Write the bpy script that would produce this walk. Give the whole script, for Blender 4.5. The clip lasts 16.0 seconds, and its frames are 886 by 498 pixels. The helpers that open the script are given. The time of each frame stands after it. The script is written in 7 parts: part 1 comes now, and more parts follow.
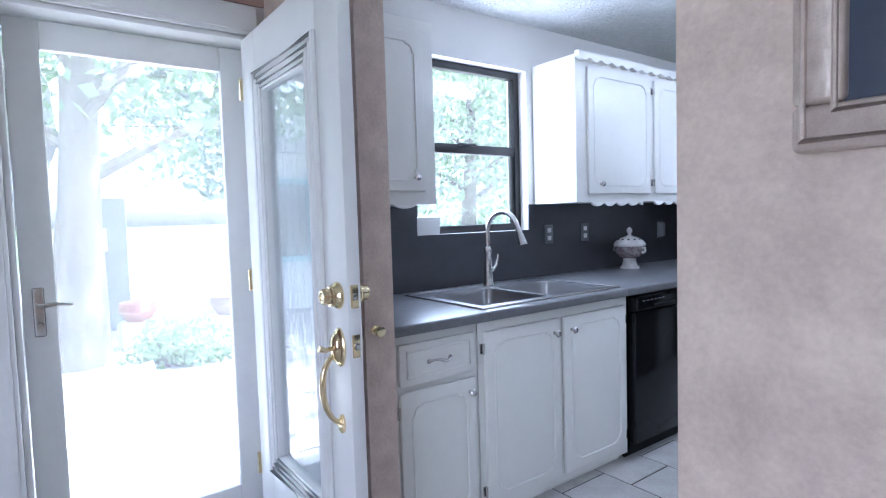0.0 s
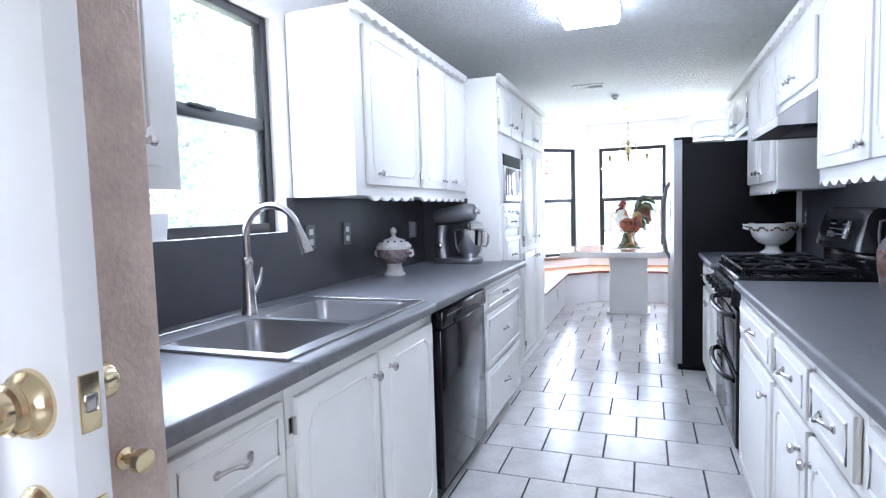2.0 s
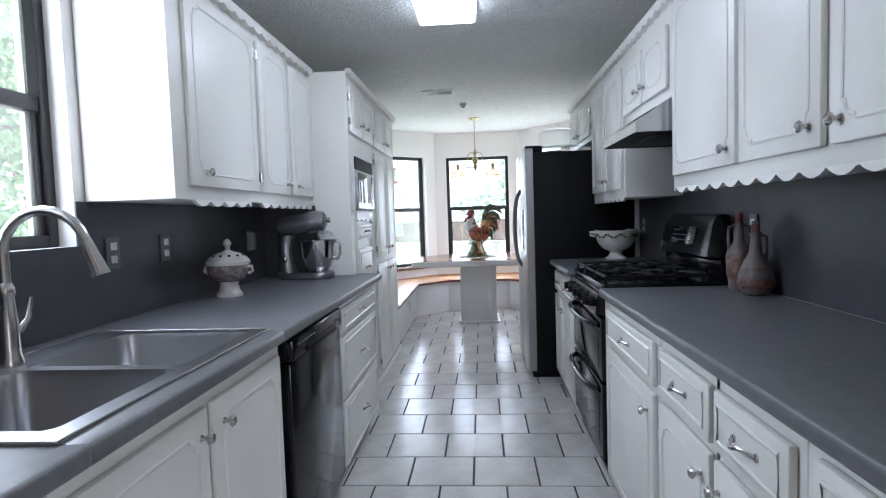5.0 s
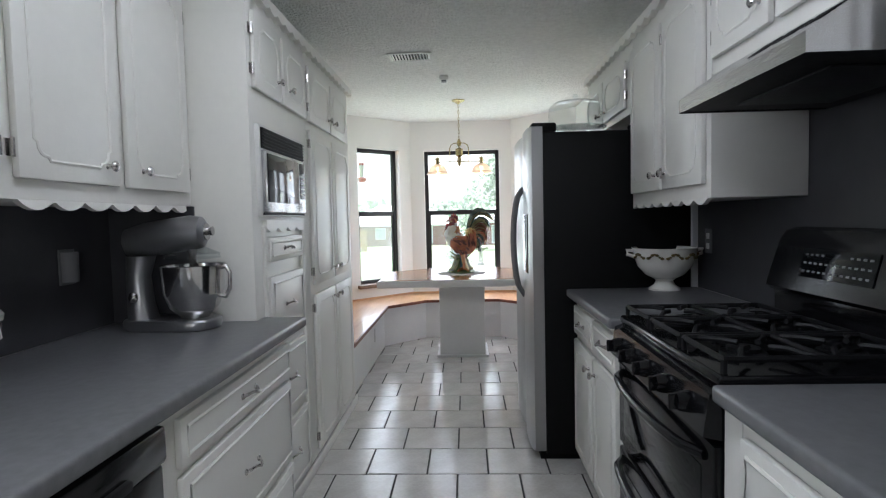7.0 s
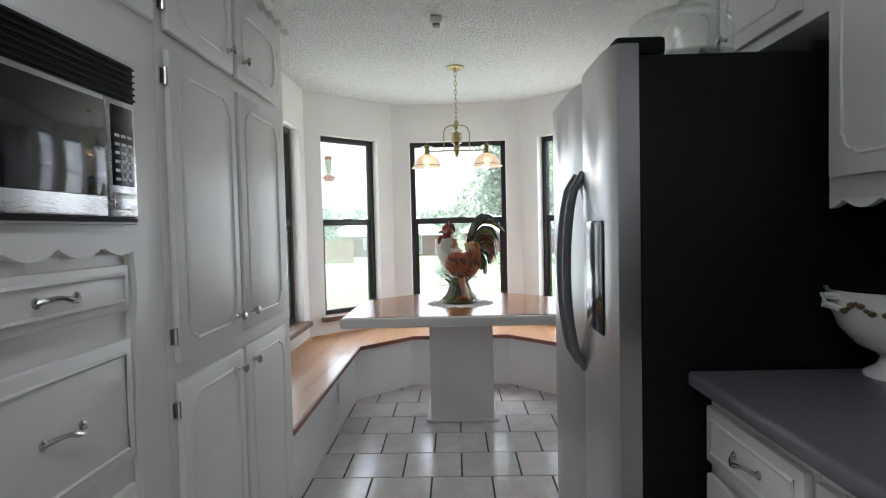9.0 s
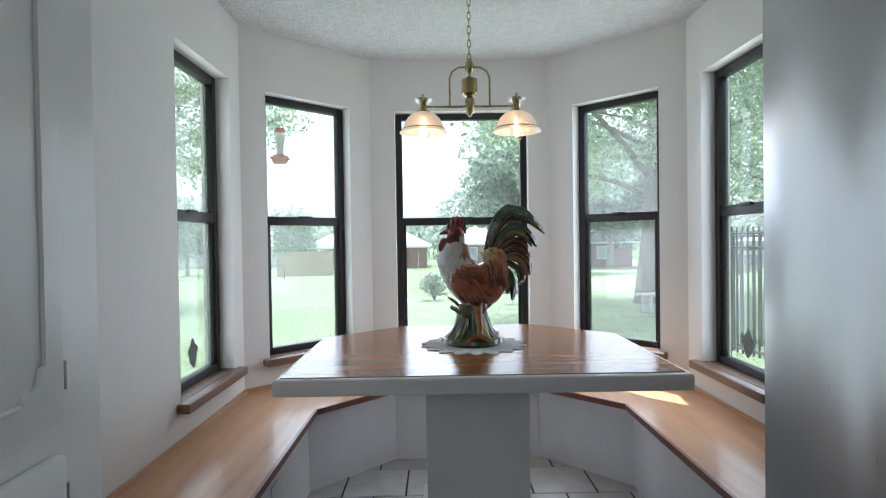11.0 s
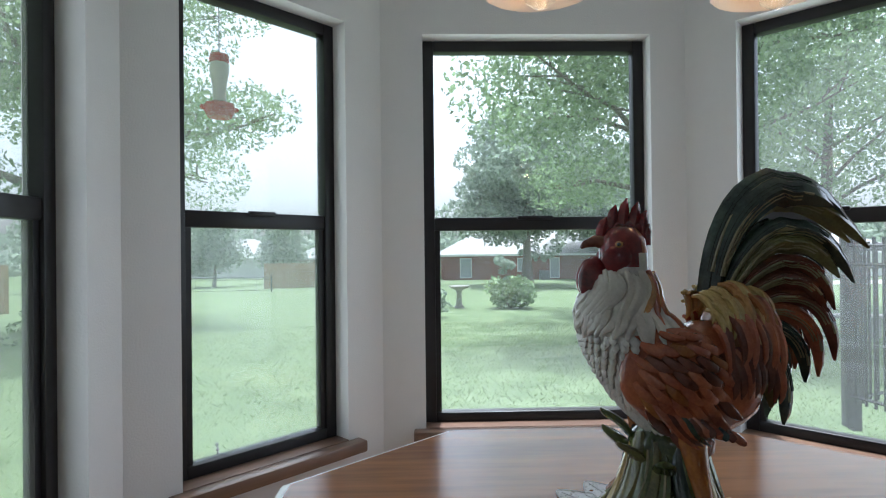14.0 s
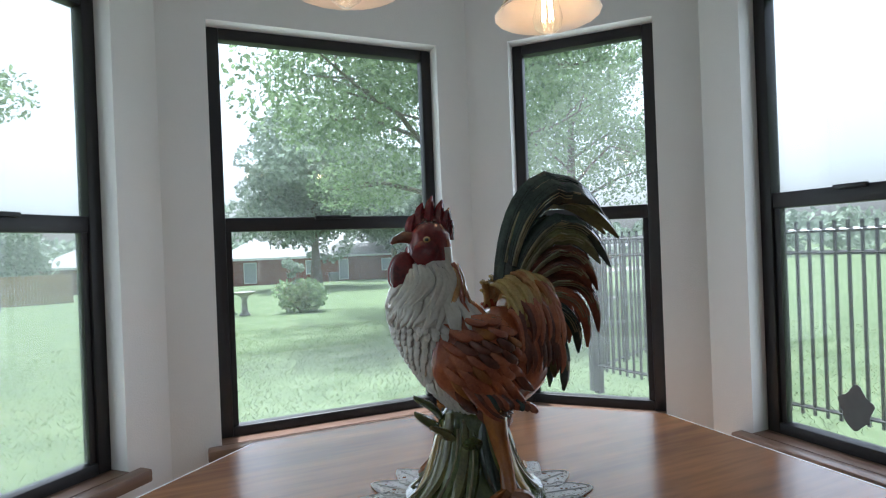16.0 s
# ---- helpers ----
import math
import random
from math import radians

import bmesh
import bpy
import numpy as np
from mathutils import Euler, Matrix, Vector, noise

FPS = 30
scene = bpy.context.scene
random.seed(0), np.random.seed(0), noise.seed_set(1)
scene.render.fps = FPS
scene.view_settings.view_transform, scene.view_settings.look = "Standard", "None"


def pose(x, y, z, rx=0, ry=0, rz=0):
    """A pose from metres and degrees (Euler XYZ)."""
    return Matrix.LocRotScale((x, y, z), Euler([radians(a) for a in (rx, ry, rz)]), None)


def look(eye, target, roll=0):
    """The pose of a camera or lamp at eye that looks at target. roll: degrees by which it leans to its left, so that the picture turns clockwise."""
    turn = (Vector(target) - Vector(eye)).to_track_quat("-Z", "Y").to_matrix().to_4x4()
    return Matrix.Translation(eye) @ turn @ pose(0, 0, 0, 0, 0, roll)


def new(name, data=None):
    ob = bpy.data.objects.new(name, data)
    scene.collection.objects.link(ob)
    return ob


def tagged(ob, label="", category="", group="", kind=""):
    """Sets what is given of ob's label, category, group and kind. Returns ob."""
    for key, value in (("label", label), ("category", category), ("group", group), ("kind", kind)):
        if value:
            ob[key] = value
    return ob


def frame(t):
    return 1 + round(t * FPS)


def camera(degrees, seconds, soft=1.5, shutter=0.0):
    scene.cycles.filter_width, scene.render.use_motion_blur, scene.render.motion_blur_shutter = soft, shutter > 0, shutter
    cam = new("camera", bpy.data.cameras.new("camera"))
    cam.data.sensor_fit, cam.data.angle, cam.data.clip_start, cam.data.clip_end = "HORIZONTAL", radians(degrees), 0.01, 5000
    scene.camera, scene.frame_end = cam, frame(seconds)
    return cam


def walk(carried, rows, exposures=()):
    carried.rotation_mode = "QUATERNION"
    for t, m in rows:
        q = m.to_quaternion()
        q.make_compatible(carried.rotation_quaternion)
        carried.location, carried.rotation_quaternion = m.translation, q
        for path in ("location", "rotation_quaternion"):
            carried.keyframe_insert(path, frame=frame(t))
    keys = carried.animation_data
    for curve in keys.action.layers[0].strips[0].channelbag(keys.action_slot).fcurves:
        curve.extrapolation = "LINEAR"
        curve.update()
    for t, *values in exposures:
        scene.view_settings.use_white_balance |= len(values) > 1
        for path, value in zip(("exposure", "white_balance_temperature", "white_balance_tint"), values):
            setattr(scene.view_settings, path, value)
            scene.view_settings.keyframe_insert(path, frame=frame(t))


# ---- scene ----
cam = camera(77.1, 16.0, 1.15)
PATH = [
    (0, (-0.341, 0.016, 1.297), (0.849, 1.619, 1.179), -1.7),
    (0.5, (-0.29, 0.324, 1.289), (1.118, 1.739, 1.173), -1.3),
    (1, (-0.166, 0.535, 1.289), (1.438, 1.721, 1.156), -1.6),
    (1.5, (-0.041, 0.73, 1.285), (1.712, 1.683, 1.149), -1.7),
    (2, (-0.028, 0.887, 1.277), (1.845, 1.574, 1.137), -1.7),
    (2.5, (-0.1, 0.984, 1.264), (1.846, 1.424, 1.127), -1.8),
    (3, (-0.218, 0.997, 1.271), (1.751, 1.323, 1.135), -1.8),
    (3.5, (-0.264, 1.0, 1.272), (1.714, 1.264, 1.14), -1.8),
    (4, (-0.172, 1.016, 1.261), (1.812, 1.23, 1.134), -1.9),
    (6.5, (1.272, 1.031, 1.279), (3.267, 1.122, 1.166), -1.4),
    (7, (1.626, 1.032, 1.285), (3.621, 1.117, 1.176), -1.3),
    (7.5, (1.992, 1.073, 1.289), (3.988, 1.146, 1.186), -1.4),
    (8, (2.36, 1.075, 1.276), (4.357, 1.139, 1.187), -1.4),
    (8.5, (2.716, 1.088, 1.274), (4.714, 1.144, 1.192), -1.4),
    (9, (3.075, 1.107, 1.287), (5.073, 1.153, 1.212), -1.3),
    (11.5, (4.827, 1.259, 1.218), (6.827, 1.233, 1.192), -0.8),
    (12, (5.149, 1.274, 1.233), (7.149, 1.261, 1.208), -0.8),
    (12.5, (5.427, 1.328, 1.236), (7.426, 1.303, 1.22), -0.7),
    (13, (5.675, 1.386, 1.232), (7.674, 1.368, 1.227), -0.7),
    (13.5, (5.871, 1.481, 1.252), (7.871, 1.443, 1.245), -0.6),
    (14, (6.036, 1.496, 1.249), (8.035, 1.442, 1.257), -0.6),
    (14.5, (6.121, 1.452, 1.235), (8.12, 1.382, 1.262), -0.8),
    (15, (6.103, 1.471, 1.283), (8.092, 1.259, 1.264), -0.9),
    (15.5, (6.081, 1.509, 1.261), (8.028, 1.052, 1.256), -1.3),
    (16, (6.04, 1.538, 1.242), (7.879, 0.753, 1.237), -2.2),
]
EXPOSURES = [
    (0.0, 2.65, 4950, 17), (1.0, 2.95, 5150, 17), (2.0, 3.2, 5250, 18), (3.0, 2.87, 5200, 18), (4.0, 2.5, 5250, 17),
    (6.5, 2.0, 5850, 13), (9.0, 1.68, 5900, 13), (11.5, 1.12, 5500, 11), (13.5, 0.60, 5500, 10), (16.0, 0.68, 5500, 10),
]
walk(cam, [(t, look(eye, target, roll)) for t, eye, target, roll in PATH], EXPOSURES)

# ---- world and light ----
world = bpy.data.worlds.new("sky")
scene.world = world
world.use_nodes = True
wn = world.node_tree
wn.nodes.clear()
sky = wn.nodes.new("ShaderNodeTexSky")
sky.sky_type = "NISHITA"
sky.sun_disc = False
sky.sun_elevation = radians(68)
sky.sun_rotation = radians(95)
sky.air_density, sky.dust_density, sky.ozone_density = 1.0, 5.0, 0.6
bg = wn.nodes.new("ShaderNodeBackground")
bg.inputs["Strength"].default_value = 0.15
wout = wn.nodes.new("ShaderNodeOutputWorld")
haze = wn.nodes.new("ShaderNodeHueSaturation")
haze.inputs["Saturation"].default_value = 0.32
haze.inputs["Value"].default_value = 1.5
wn.links.new(sky.outputs[0], haze.inputs["Color"])
wn.links.new(haze.outputs[0], bg.inputs[0])
wn.links.new(bg.outputs[0], wout.inputs[0])

sun_data = bpy.data.lights.new("sun", "SUN")
sun_data.energy, sun_data.angle, sun_data.color = 5.0, radians(0.6), (1.0, 0.96, 0.9)
sun = new("sun", sun_data)
sun.matrix_basis = look((17, -2, 42), (0, 0, 0))


def area_light(name, m, w, h, watts, color=(1, 1, 1)):
    d = bpy.data.lights.new(name, "AREA")
    d.shape, d.size, d.size_y, d.energy, d.color = "RECTANGLE", w, h, watts, color
    ob = new(name, d)
    ob.matrix_basis = m
    return ob


# ---- materials ----
def mat(name, col, rough=0.5, metal=0.0, var=0.12, scale=6.0, bump=0.0, bscale=120.0, spec=0.5, col2=None, coat=0.0, pieces=0.0, stretch=(1, 1, 1), bdist=0.01):
    m = bpy.data.materials.new(name)
    m.use_nodes = True
    nt = m.node_tree
    n, l = nt.nodes, nt.links
    b = n["Principled BSDF"]
    b.inputs["Roughness"].default_value = rough
    b.inputs["Metallic"].default_value = metal
    b.inputs["Specular IOR Level"].default_value = spec
    b.inputs["Coat Weight"].default_value = coat
    tc = n.new("ShaderNodeTexCoord")
    mp = n.new("ShaderNodeMapping")
    mp.inputs["Scale"].default_value = stretch
    l.new(tc.outputs["Object"], mp.inputs[0])
    big = n.new("ShaderNodeTexNoise")
    big.inputs["Scale"].default_value, big.inputs["Detail"].default_value = scale, 5
    l.new(mp.outputs[0], big.inputs["Vector"])
    small = n.new("ShaderNodeTexNoise")
    small.inputs["Scale"].default_value, small.inputs["Detail"].default_value = scale * 9, 3
    l.new(mp.outputs[0], small.inputs["Vector"])
    add = n.new("ShaderNodeMath")
    add.operation = "ADD"
    mul = n.new("ShaderNodeMath")
    mul.operation, mul.inputs[1].default_value = "MULTIPLY", 0.45
    l.new(small.outputs["Fac"], mul.inputs[0])
    l.new(big.outputs["Fac"], add.inputs[0])
    l.new(mul.outputs[0], add.inputs[1])
    ramp = n.new("ShaderNodeValToRGB")
    c2 = col2 or tuple(c * (1 - 2 * var) for c in col)
    ramp.color_ramp.elements[0].position, ramp.color_ramp.elements[0].color = 0.48, (*c2, 1)
    ramp.color_ramp.elements[1].position, ramp.color_ramp.elements[1].color = 0.95, (*col, 1)
    l.new(add.outputs[0], ramp.inputs[0])
    out = ramp.outputs[0]
    if pieces:
        oi = n.new("ShaderNodeObjectInfo")
        hs = n.new("ShaderNodeHueSaturation")
        mr = n.new("ShaderNodeMapRange")
        mr.inputs["To Min"].default_value, mr.inputs["To Max"].default_value = 1 - pieces, 1 + pieces
        l.new(oi.outputs["Random"], mr.inputs[0])
        l.new(mr.outputs[0], hs.inputs["Value"])
        l.new(out, hs.inputs["Color"])
        out = hs.outputs[0]
    l.new(out, b.inputs["Base Color"])
    rr = n.new("ShaderNodeMapRange")
    rr.inputs["To Min"].default_value, rr.inputs["To Max"].default_value = max(rough - 0.06, 0.02), min(rough + 0.08, 1)
    l.new(small.outputs["Fac"], rr.inputs[0])
    l.new(rr.outputs[0], b.inputs["Roughness"])
    if bump:
        nb = n.new("ShaderNodeTexNoise")
        nb.inputs["Scale"].default_value, nb.inputs["Detail"].default_value = bscale, 4
        l.new(mp.outputs[0], nb.inputs["Vector"])
        bp = n.new("ShaderNodeBump")
        bp.inputs["Strength"].default_value, bp.inputs["Distance"].default_value = bump, bdist
        l.new(nb.outputs["Fac"], bp.inputs["Height"])
        l.new(bp.outputs[0], b.inputs["Normal"])
    return m


def wood(name, light, dark, along="y", rough=0.25, coat=0.4, scale=1.0, spec=0.5):
    m = bpy.data.materials.new(name)
    m.use_nodes = True
    n, l = m.node_tree.nodes, m.node_tree.links
    b = n["Principled BSDF"]
    b.inputs["Roughness"].default_value, b.inputs["Coat Weight"].default_value, b.inputs["Coat Roughness"].default_value = rough, coat, 0.08
    b.inputs["Specular IOR Level"].default_value = spec
    tc, mp = n.new("ShaderNodeTexCoord"), n.new("ShaderNodeMapping")
    mp.inputs["Scale"].default_value = {"x": (0.6, 7, 7), "y": (7, 0.6, 7), "z": (7, 7, 0.6)}[along]
    l.new(tc.outputs["Object"], mp.inputs[0])
    a, c, d = n.new("ShaderNodeTexNoise"), n.new("ShaderNodeTexNoise"), n.new("ShaderNodeTexNoise")
    a.inputs["Scale"].default_value, a.inputs["Detail"].default_value, a.inputs["Distortion"].default_value = 1.6 * scale, 6, 0.6
    c.inputs["Scale"].default_value, c.inputs["Detail"].default_value = 14 * scale, 4
    d.inputs["Scale"].default_value = 3.0
    l.new(mp.outputs[0], a.inputs["Vector"])
    l.new(mp.outputs[0], c.inputs["Vector"])
    l.new(tc.outputs["Object"], d.inputs["Vector"])
    s1, s2 = n.new("ShaderNodeMath"), n.new("ShaderNodeMath")
    s1.operation, s1.inputs[1].default_value = "MULTIPLY_ADD", 0.35
    l.new(c.outputs["Fac"], s1.inputs[0])
    l.new(a.outputs["Fac"], s1.inputs[2])
    s2.operation, s2.inputs[1].default_value = "MULTIPLY_ADD", 0.35
    l.new(d.outputs["Fac"], s2.inputs[0])
    l.new(s1.outputs[0], s2.inputs[2])
    r = n.new("ShaderNodeValToRGB")
    r.color_ramp.elements[0].position, r.color_ramp.elements[0].color = 0.6, (*dark, 1)
    r.color_ramp.elements[1].position, r.color_ramp.elements[1].color = 1.05, (*light, 1)
    l.new(s2.outputs[0], r.inputs[0])
    l.new(r.outputs[0], b.inputs["Base Color"])
    return m


def glass(name, tint=(0.97, 0.985, 0.98), gloss=1.0, veil=0.0):
    m = bpy.data.materials.new(name)
    m.use_nodes = True
    n, l = m.node_tree.nodes, m.node_tree.links
    n.remove(n["Principled BSDF"])
    t, g, mx, f = n.new("ShaderNodeBsdfTransparent"), n.new("ShaderNodeBsdfGlossy"), n.new("ShaderNodeMixShader"), n.new("ShaderNodeLayerWeight")
    t.inputs[0].default_value = (*tint, 1)
    g.inputs["Roughness"].default_value = 0.02
    f.inputs["Blend"].default_value = 0.5
    p = n.new("ShaderNodeMath")
    p.operation, p.inputs[1].default_value = "POWER", 4.0
    l.new(f.outputs["Facing"], p.inputs[0])
    k = n.new("ShaderNodeMath")
    k.operation, k.inputs[1].default_value, k.inputs[2].default_value = "MULTIPLY_ADD", min(0.6 * gloss, 0.9), 0.035 * gloss
    l.new(p.outputs[0], k.inputs[0])
    l.new(k.outputs[0], mx.inputs[0])
    l.new(t.outputs[0], mx.inputs[1])
    l.new(g.outputs[0], mx.inputs[2])
    if not veil:
        l.new(mx.outputs[0], n["Material Output"].inputs[0])
        return m
    # thin uneven film on the pane: dust, plus glare and haze painted in
    d, m2, tc, nz, r = n.new("ShaderNodeBsdfTranslucent"), n.new("ShaderNodeMixShader"), n.new("ShaderNodeTexCoord"), n.new("ShaderNodeTexNoise"), n.new("ShaderNodeMapRange")
    d.inputs[0].default_value = (0.9, 0.93, 0.95, 1)
    nz.inputs["Scale"].default_value, nz.inputs["Detail"].default_value = 2.2, 5
    r.inputs["To Min"].default_value, r.inputs["To Max"].default_value = veil * 0.5, veil * 1.5
    l.new(tc.outputs["Object"], nz.inputs["Vector"])
    l.new(nz.outputs["Fac"], r.inputs[0])
    l.new(r.outputs[0], m2.inputs[0])
    l.new(mx.outputs[0], m2.inputs[1])
    l.new(d.outputs[0], m2.inputs[2])
    l.new(m2.outputs[0], n["Material Output"].inputs[0])
    return m


def emitter(name, col, strength):
    m = bpy.data.materials.new(name)
    m.use_nodes = True
    b = m.node_tree.nodes["Principled BSDF"]
    b.inputs["Base Color"].default_value = (*col, 1)
    b.inputs["Emission Color"].default_value = (*col, 1)
    b.inputs["Emission Strength"].default_value = strength
    return m


WALL = mat("white_wall_paint", (0.77, 0.745, 0.715), 0.7, var=0.02, scale=3, bump=0.15, bscale=180)
TAN = mat("sponged_tan_wall", (0.68, 0.555, 0.465), 0.6, scale=11, col2=(0.49, 0.385, 0.325), bump=0.3, bscale=80)
RUST = mat("rust_wall_paint", (0.36, 0.22, 0.18), 0.7, var=0.1, scale=5)
# darker speckle puts the popcorn's self-shading into the colour, besides the bump
CEIL = mat("popcorn_ceiling", (0.88, 0.88, 0.86), 0.95, scale=30, col2=(0.76, 0.76, 0.74), bump=1.0, bscale=58, bdist=0.04)
CAB = mat("white_cabinet_paint", (0.80, 0.783, 0.735), 0.32, var=0.03, scale=3, bump=0.05, bscale=60)
TRIM = mat("white_trim_paint", (0.82, 0.81, 0.80), 0.35, var=0.03, scale=4)
COUNTER = mat("grey_laminate", (0.165, 0.165, 0.172), 0.34, var=0.12, scale=40)
SPLASH = mat("charcoal_backsplash", (0.06, 0.06, 0.067), 0.42, var=0.12, scale=10)
TILE = mat("beige_floor_tile", (0.66, 0.645, 0.62), 0.20, scale=7, col2=(0.50, 0.475, 0.45), bump=0.06, bscale=30, pieces=0.07)
GROUT = mat("dark_grout", (0.05, 0.047, 0.045), 0.9, scale=20)
BLACK = mat("black_enamel", (0.007, 0.007, 0.008), 0.14, spec=0.33, var=0.1)
BLACKM = mat("black_matte", (0.005, 0.005, 0.005), 0.55, spec=0.2, var=0.1, bump=0.1, bscale=250)
IRON = mat("cast_iron", (0.009, 0.009, 0.010), 0.5, spec=0.25, bump=0.2, bscale=200)
STEEL = mat("brushed_steel", (0.48, 0.48, 0.49), 0.30, 1.0, var=0.012, scale=3, stretch=(12, 12, 1))
STEELH = mat("brushed_steel_level", (0.55, 0.55, 0.56), 0.25, 1.0, var=0.012, scale=3, stretch=(1, 14, 14))
SINKSTEEL = mat("satin_sink_steel", (0.42, 0.42, 0.43), 0.30, 1.0, var=0.012, scale=60)
NICKEL = mat("satin_nickel", (0.60, 0.58, 0.56), 0.22, 1.0, var=0.06)
BRASS = mat("polished_brass", (0.82, 0.68, 0.42), 0.16, 1.0, var=0.06)
BRONZE = mat("dark_bronze_frame", (0.018, 0.016, 0.016), 0.4, var=0.15)
TABLEWOOD = wood("varnished_maple", (0.34, 0.14, 0.045), (0.15, 0.055, 0.02), "y", 0.22, 0.2, 0.8, 0.3)
BENCHWOOD = wood("honey_plywood", (0.58, 0.33, 0.17), (0.44, 0.21, 0.09), "x", 0.35, 0.3)
SILLWOOD = wood("stained_sill_wood", (0.20, 0.115, 0.072), (0.12, 0.068, 0.044), "x", 0.4, 0.2)
EDGEWOOD = wood("red_brown_edging", (0.26, 0.085, 0.05), (0.16, 0.05, 0.03), "x", 0.4, 0.2)
# film amounts also carry the washed-out glare of the view outside
GLASS = glass("dusty_glare_glass", veil=0.16)
CLEARGLASS = glass("window_glass", veil=0.06)
HAZYGLASS = glass("glare_hazed_glass", veil=0.12)
JARGLASS = glass("clear_glass", (0.96, 0.98, 0.98), 1.2)
CERAMIC = mat("white_ceramic", (0.82, 0.80, 0.75), 0.15, var=0.04, scale=9)
PLASTIC = mat("white_plastic", (0.75, 0.74, 0.72), 0.35, var=0.03)
GREYPL = mat("grey_plastic", (0.16, 0.16, 0.165), 0.4, var=0.05)
OVENGLASS = mat("black_oven_glass", (0.006, 0.007, 0.008), 0.05, var=0.05, spec=0.45)


# ---- mesh helpers ----
def B():
    return bmesh.new()


def thing(name, label, category, loc=(0, 0, 0), group="", kind=""):
    e = new(name)
    e.location = loc
    e.empty_display_size = 0.1
    return tagged(e, label, category, group, kind)


def part(name, bm, material, parent=None, label="", smooth=True):
    off = Vector((0, 0, 0))
    p = parent
    while p:
        off += p.location
        p = p.parent
    bmesh.ops.recalc_face_normals(bm, faces=bm.faces)
    me = bpy.data.meshes.new(name)
    bm.to_mesh(me)
    bm.free()
    if off.length:
        me.transform(Matrix.Translation(-off))
    me.materials.append(material)
    if smooth:
        me.polygons.foreach_set("use_smooth", [True] * len(me.polygons))
        me.set_sharp_from_angle(angle=radians(38))
    ob = new(name, me)
    ob.parent = parent
    if label:
        ob["label"] = label
    return ob


def box(bm, x0, x1, y0, y1, z0, z1, r=0.0, seg=2):
    x0, x1 = min(x0, x1), max(x0, x1)
    y0, y1 = min(y0, y1), max(y0, y1)
    z0, z1 = min(z0, z1), max(z0, z1)
    v = [bm.verts.new(p) for p in ((x0, y0, z0), (x1, y0, z0), (x1, y1, z0), (x0, y1, z0), (x0, y0, z1), (x1, y0, z1), (x1, y1, z1), (x0, y1, z1))]
    f = [bm.faces.new([v[i] for i in q]) for q in ((0, 3, 2, 1), (4, 5, 6, 7), (0, 1, 5, 4), (1, 2, 6, 5), (2, 3, 7, 6), (3, 0, 4, 7))]
    if r:
        bmesh.ops.bevel(bm, geom=list({e for g in f for e in g.edges}), offset=r, segments=seg, affect="EDGES", profile=0.5)
    return bm


def lathe(bm, cx, cy, profile, n=24, axis="z", cz=0.0):
    """Turns a list of (radius, height) about an upright (or level) axis."""
    rings = []
    for r, h in profile:
        ring = []
        for i in range(n):
            a = 2 * math.pi * i / n
            p = (r * math.cos(a), r * math.sin(a), h)
            if axis == "y":
                p = (p[0], p[2], p[1])
            elif axis == "x":
                p = (p[2], p[0], p[1])
            ring.append(bm.verts.new((cx + p[0], cy + p[1], cz + p[2])))
        rings.append(ring)
    for a, b in zip(rings, rings[1:]):
        for i in range(n):
            bm.faces.new((a[i], a[(i + 1) % n], b[(i + 1) % n], b[i]))
    if profile[0][0] > 1e-4:
        bm.faces.new(list(reversed(rings[0])))
    if profile[-1][0] > 1e-4:
        bm.faces.new(rings[-1])
    bmesh.ops.remove_doubles(bm, verts=[v for r in rings for v in r], dist=1e-5)
    return bm


def tube(bm, pts, r, n=8, closed=False):
    """A round bar along points; r is a number or one per point."""
    pts = [Vector(p) for p in pts]
    k = len(pts)
    rs = r if isinstance(r, (list, tuple)) else [r] * k
    rings, up = [], None
    for i, p in enumerate(pts):
        a = pts[i - 1] if (i or closed) else p
        b = pts[(i + 1) % k] if (i < k - 1 or closed) else p
        t = (b - a).normalized()
        if up is None:
            up = Vector((0, 0, 1)) if abs(t.z) < 0.9 else Vector((1, 0, 0))
        side = t.cross(up).normalized()
        up = side.cross(t).normalized()
        rings.append([bm.verts.new(p + rs[i] * (math.cos(2 * math.pi * j / n) * side + math.sin(2 * math.pi * j / n) * up)) for j in range(n)])
    pairs = list(zip(rings, rings[1:])) + ([(rings[-1], rings[0])] if closed else [])
    for a, b in pairs:
        for j in range(n):
            bm.faces.new((a[j], a[(j + 1) % n], b[(j + 1) % n], b[j]))
    if not closed:
        bm.faces.new(list(reversed(rings[0])))
        bm.faces.new(rings[-1])
    return bm


def prism(bm, outline, z0, z1, r=0.0):
    """A flat outline of (x, y) made thick from z0 to z1."""
    lo = [bm.verts.new((x, y, z0)) for x, y in outline]
    hi = [bm.verts.new((x, y, z1)) for x, y in outline]
    n = len(outline)
    fs = [bm.faces.new(list(reversed(lo))), bm.faces.new(hi)]
    for i in range(n):
        fs.append(bm.faces.new((lo[i], lo[(i + 1) % n], hi[(i + 1) % n], hi[i])))
    if r:
        es = [e for e in fs[1].edges] + [e for e in fs[0].edges]
        bmesh.ops.bevel(bm, geom=list(set(es)), offset=r, segments=3, affect="EDGES", profile=0.5)
    return bm


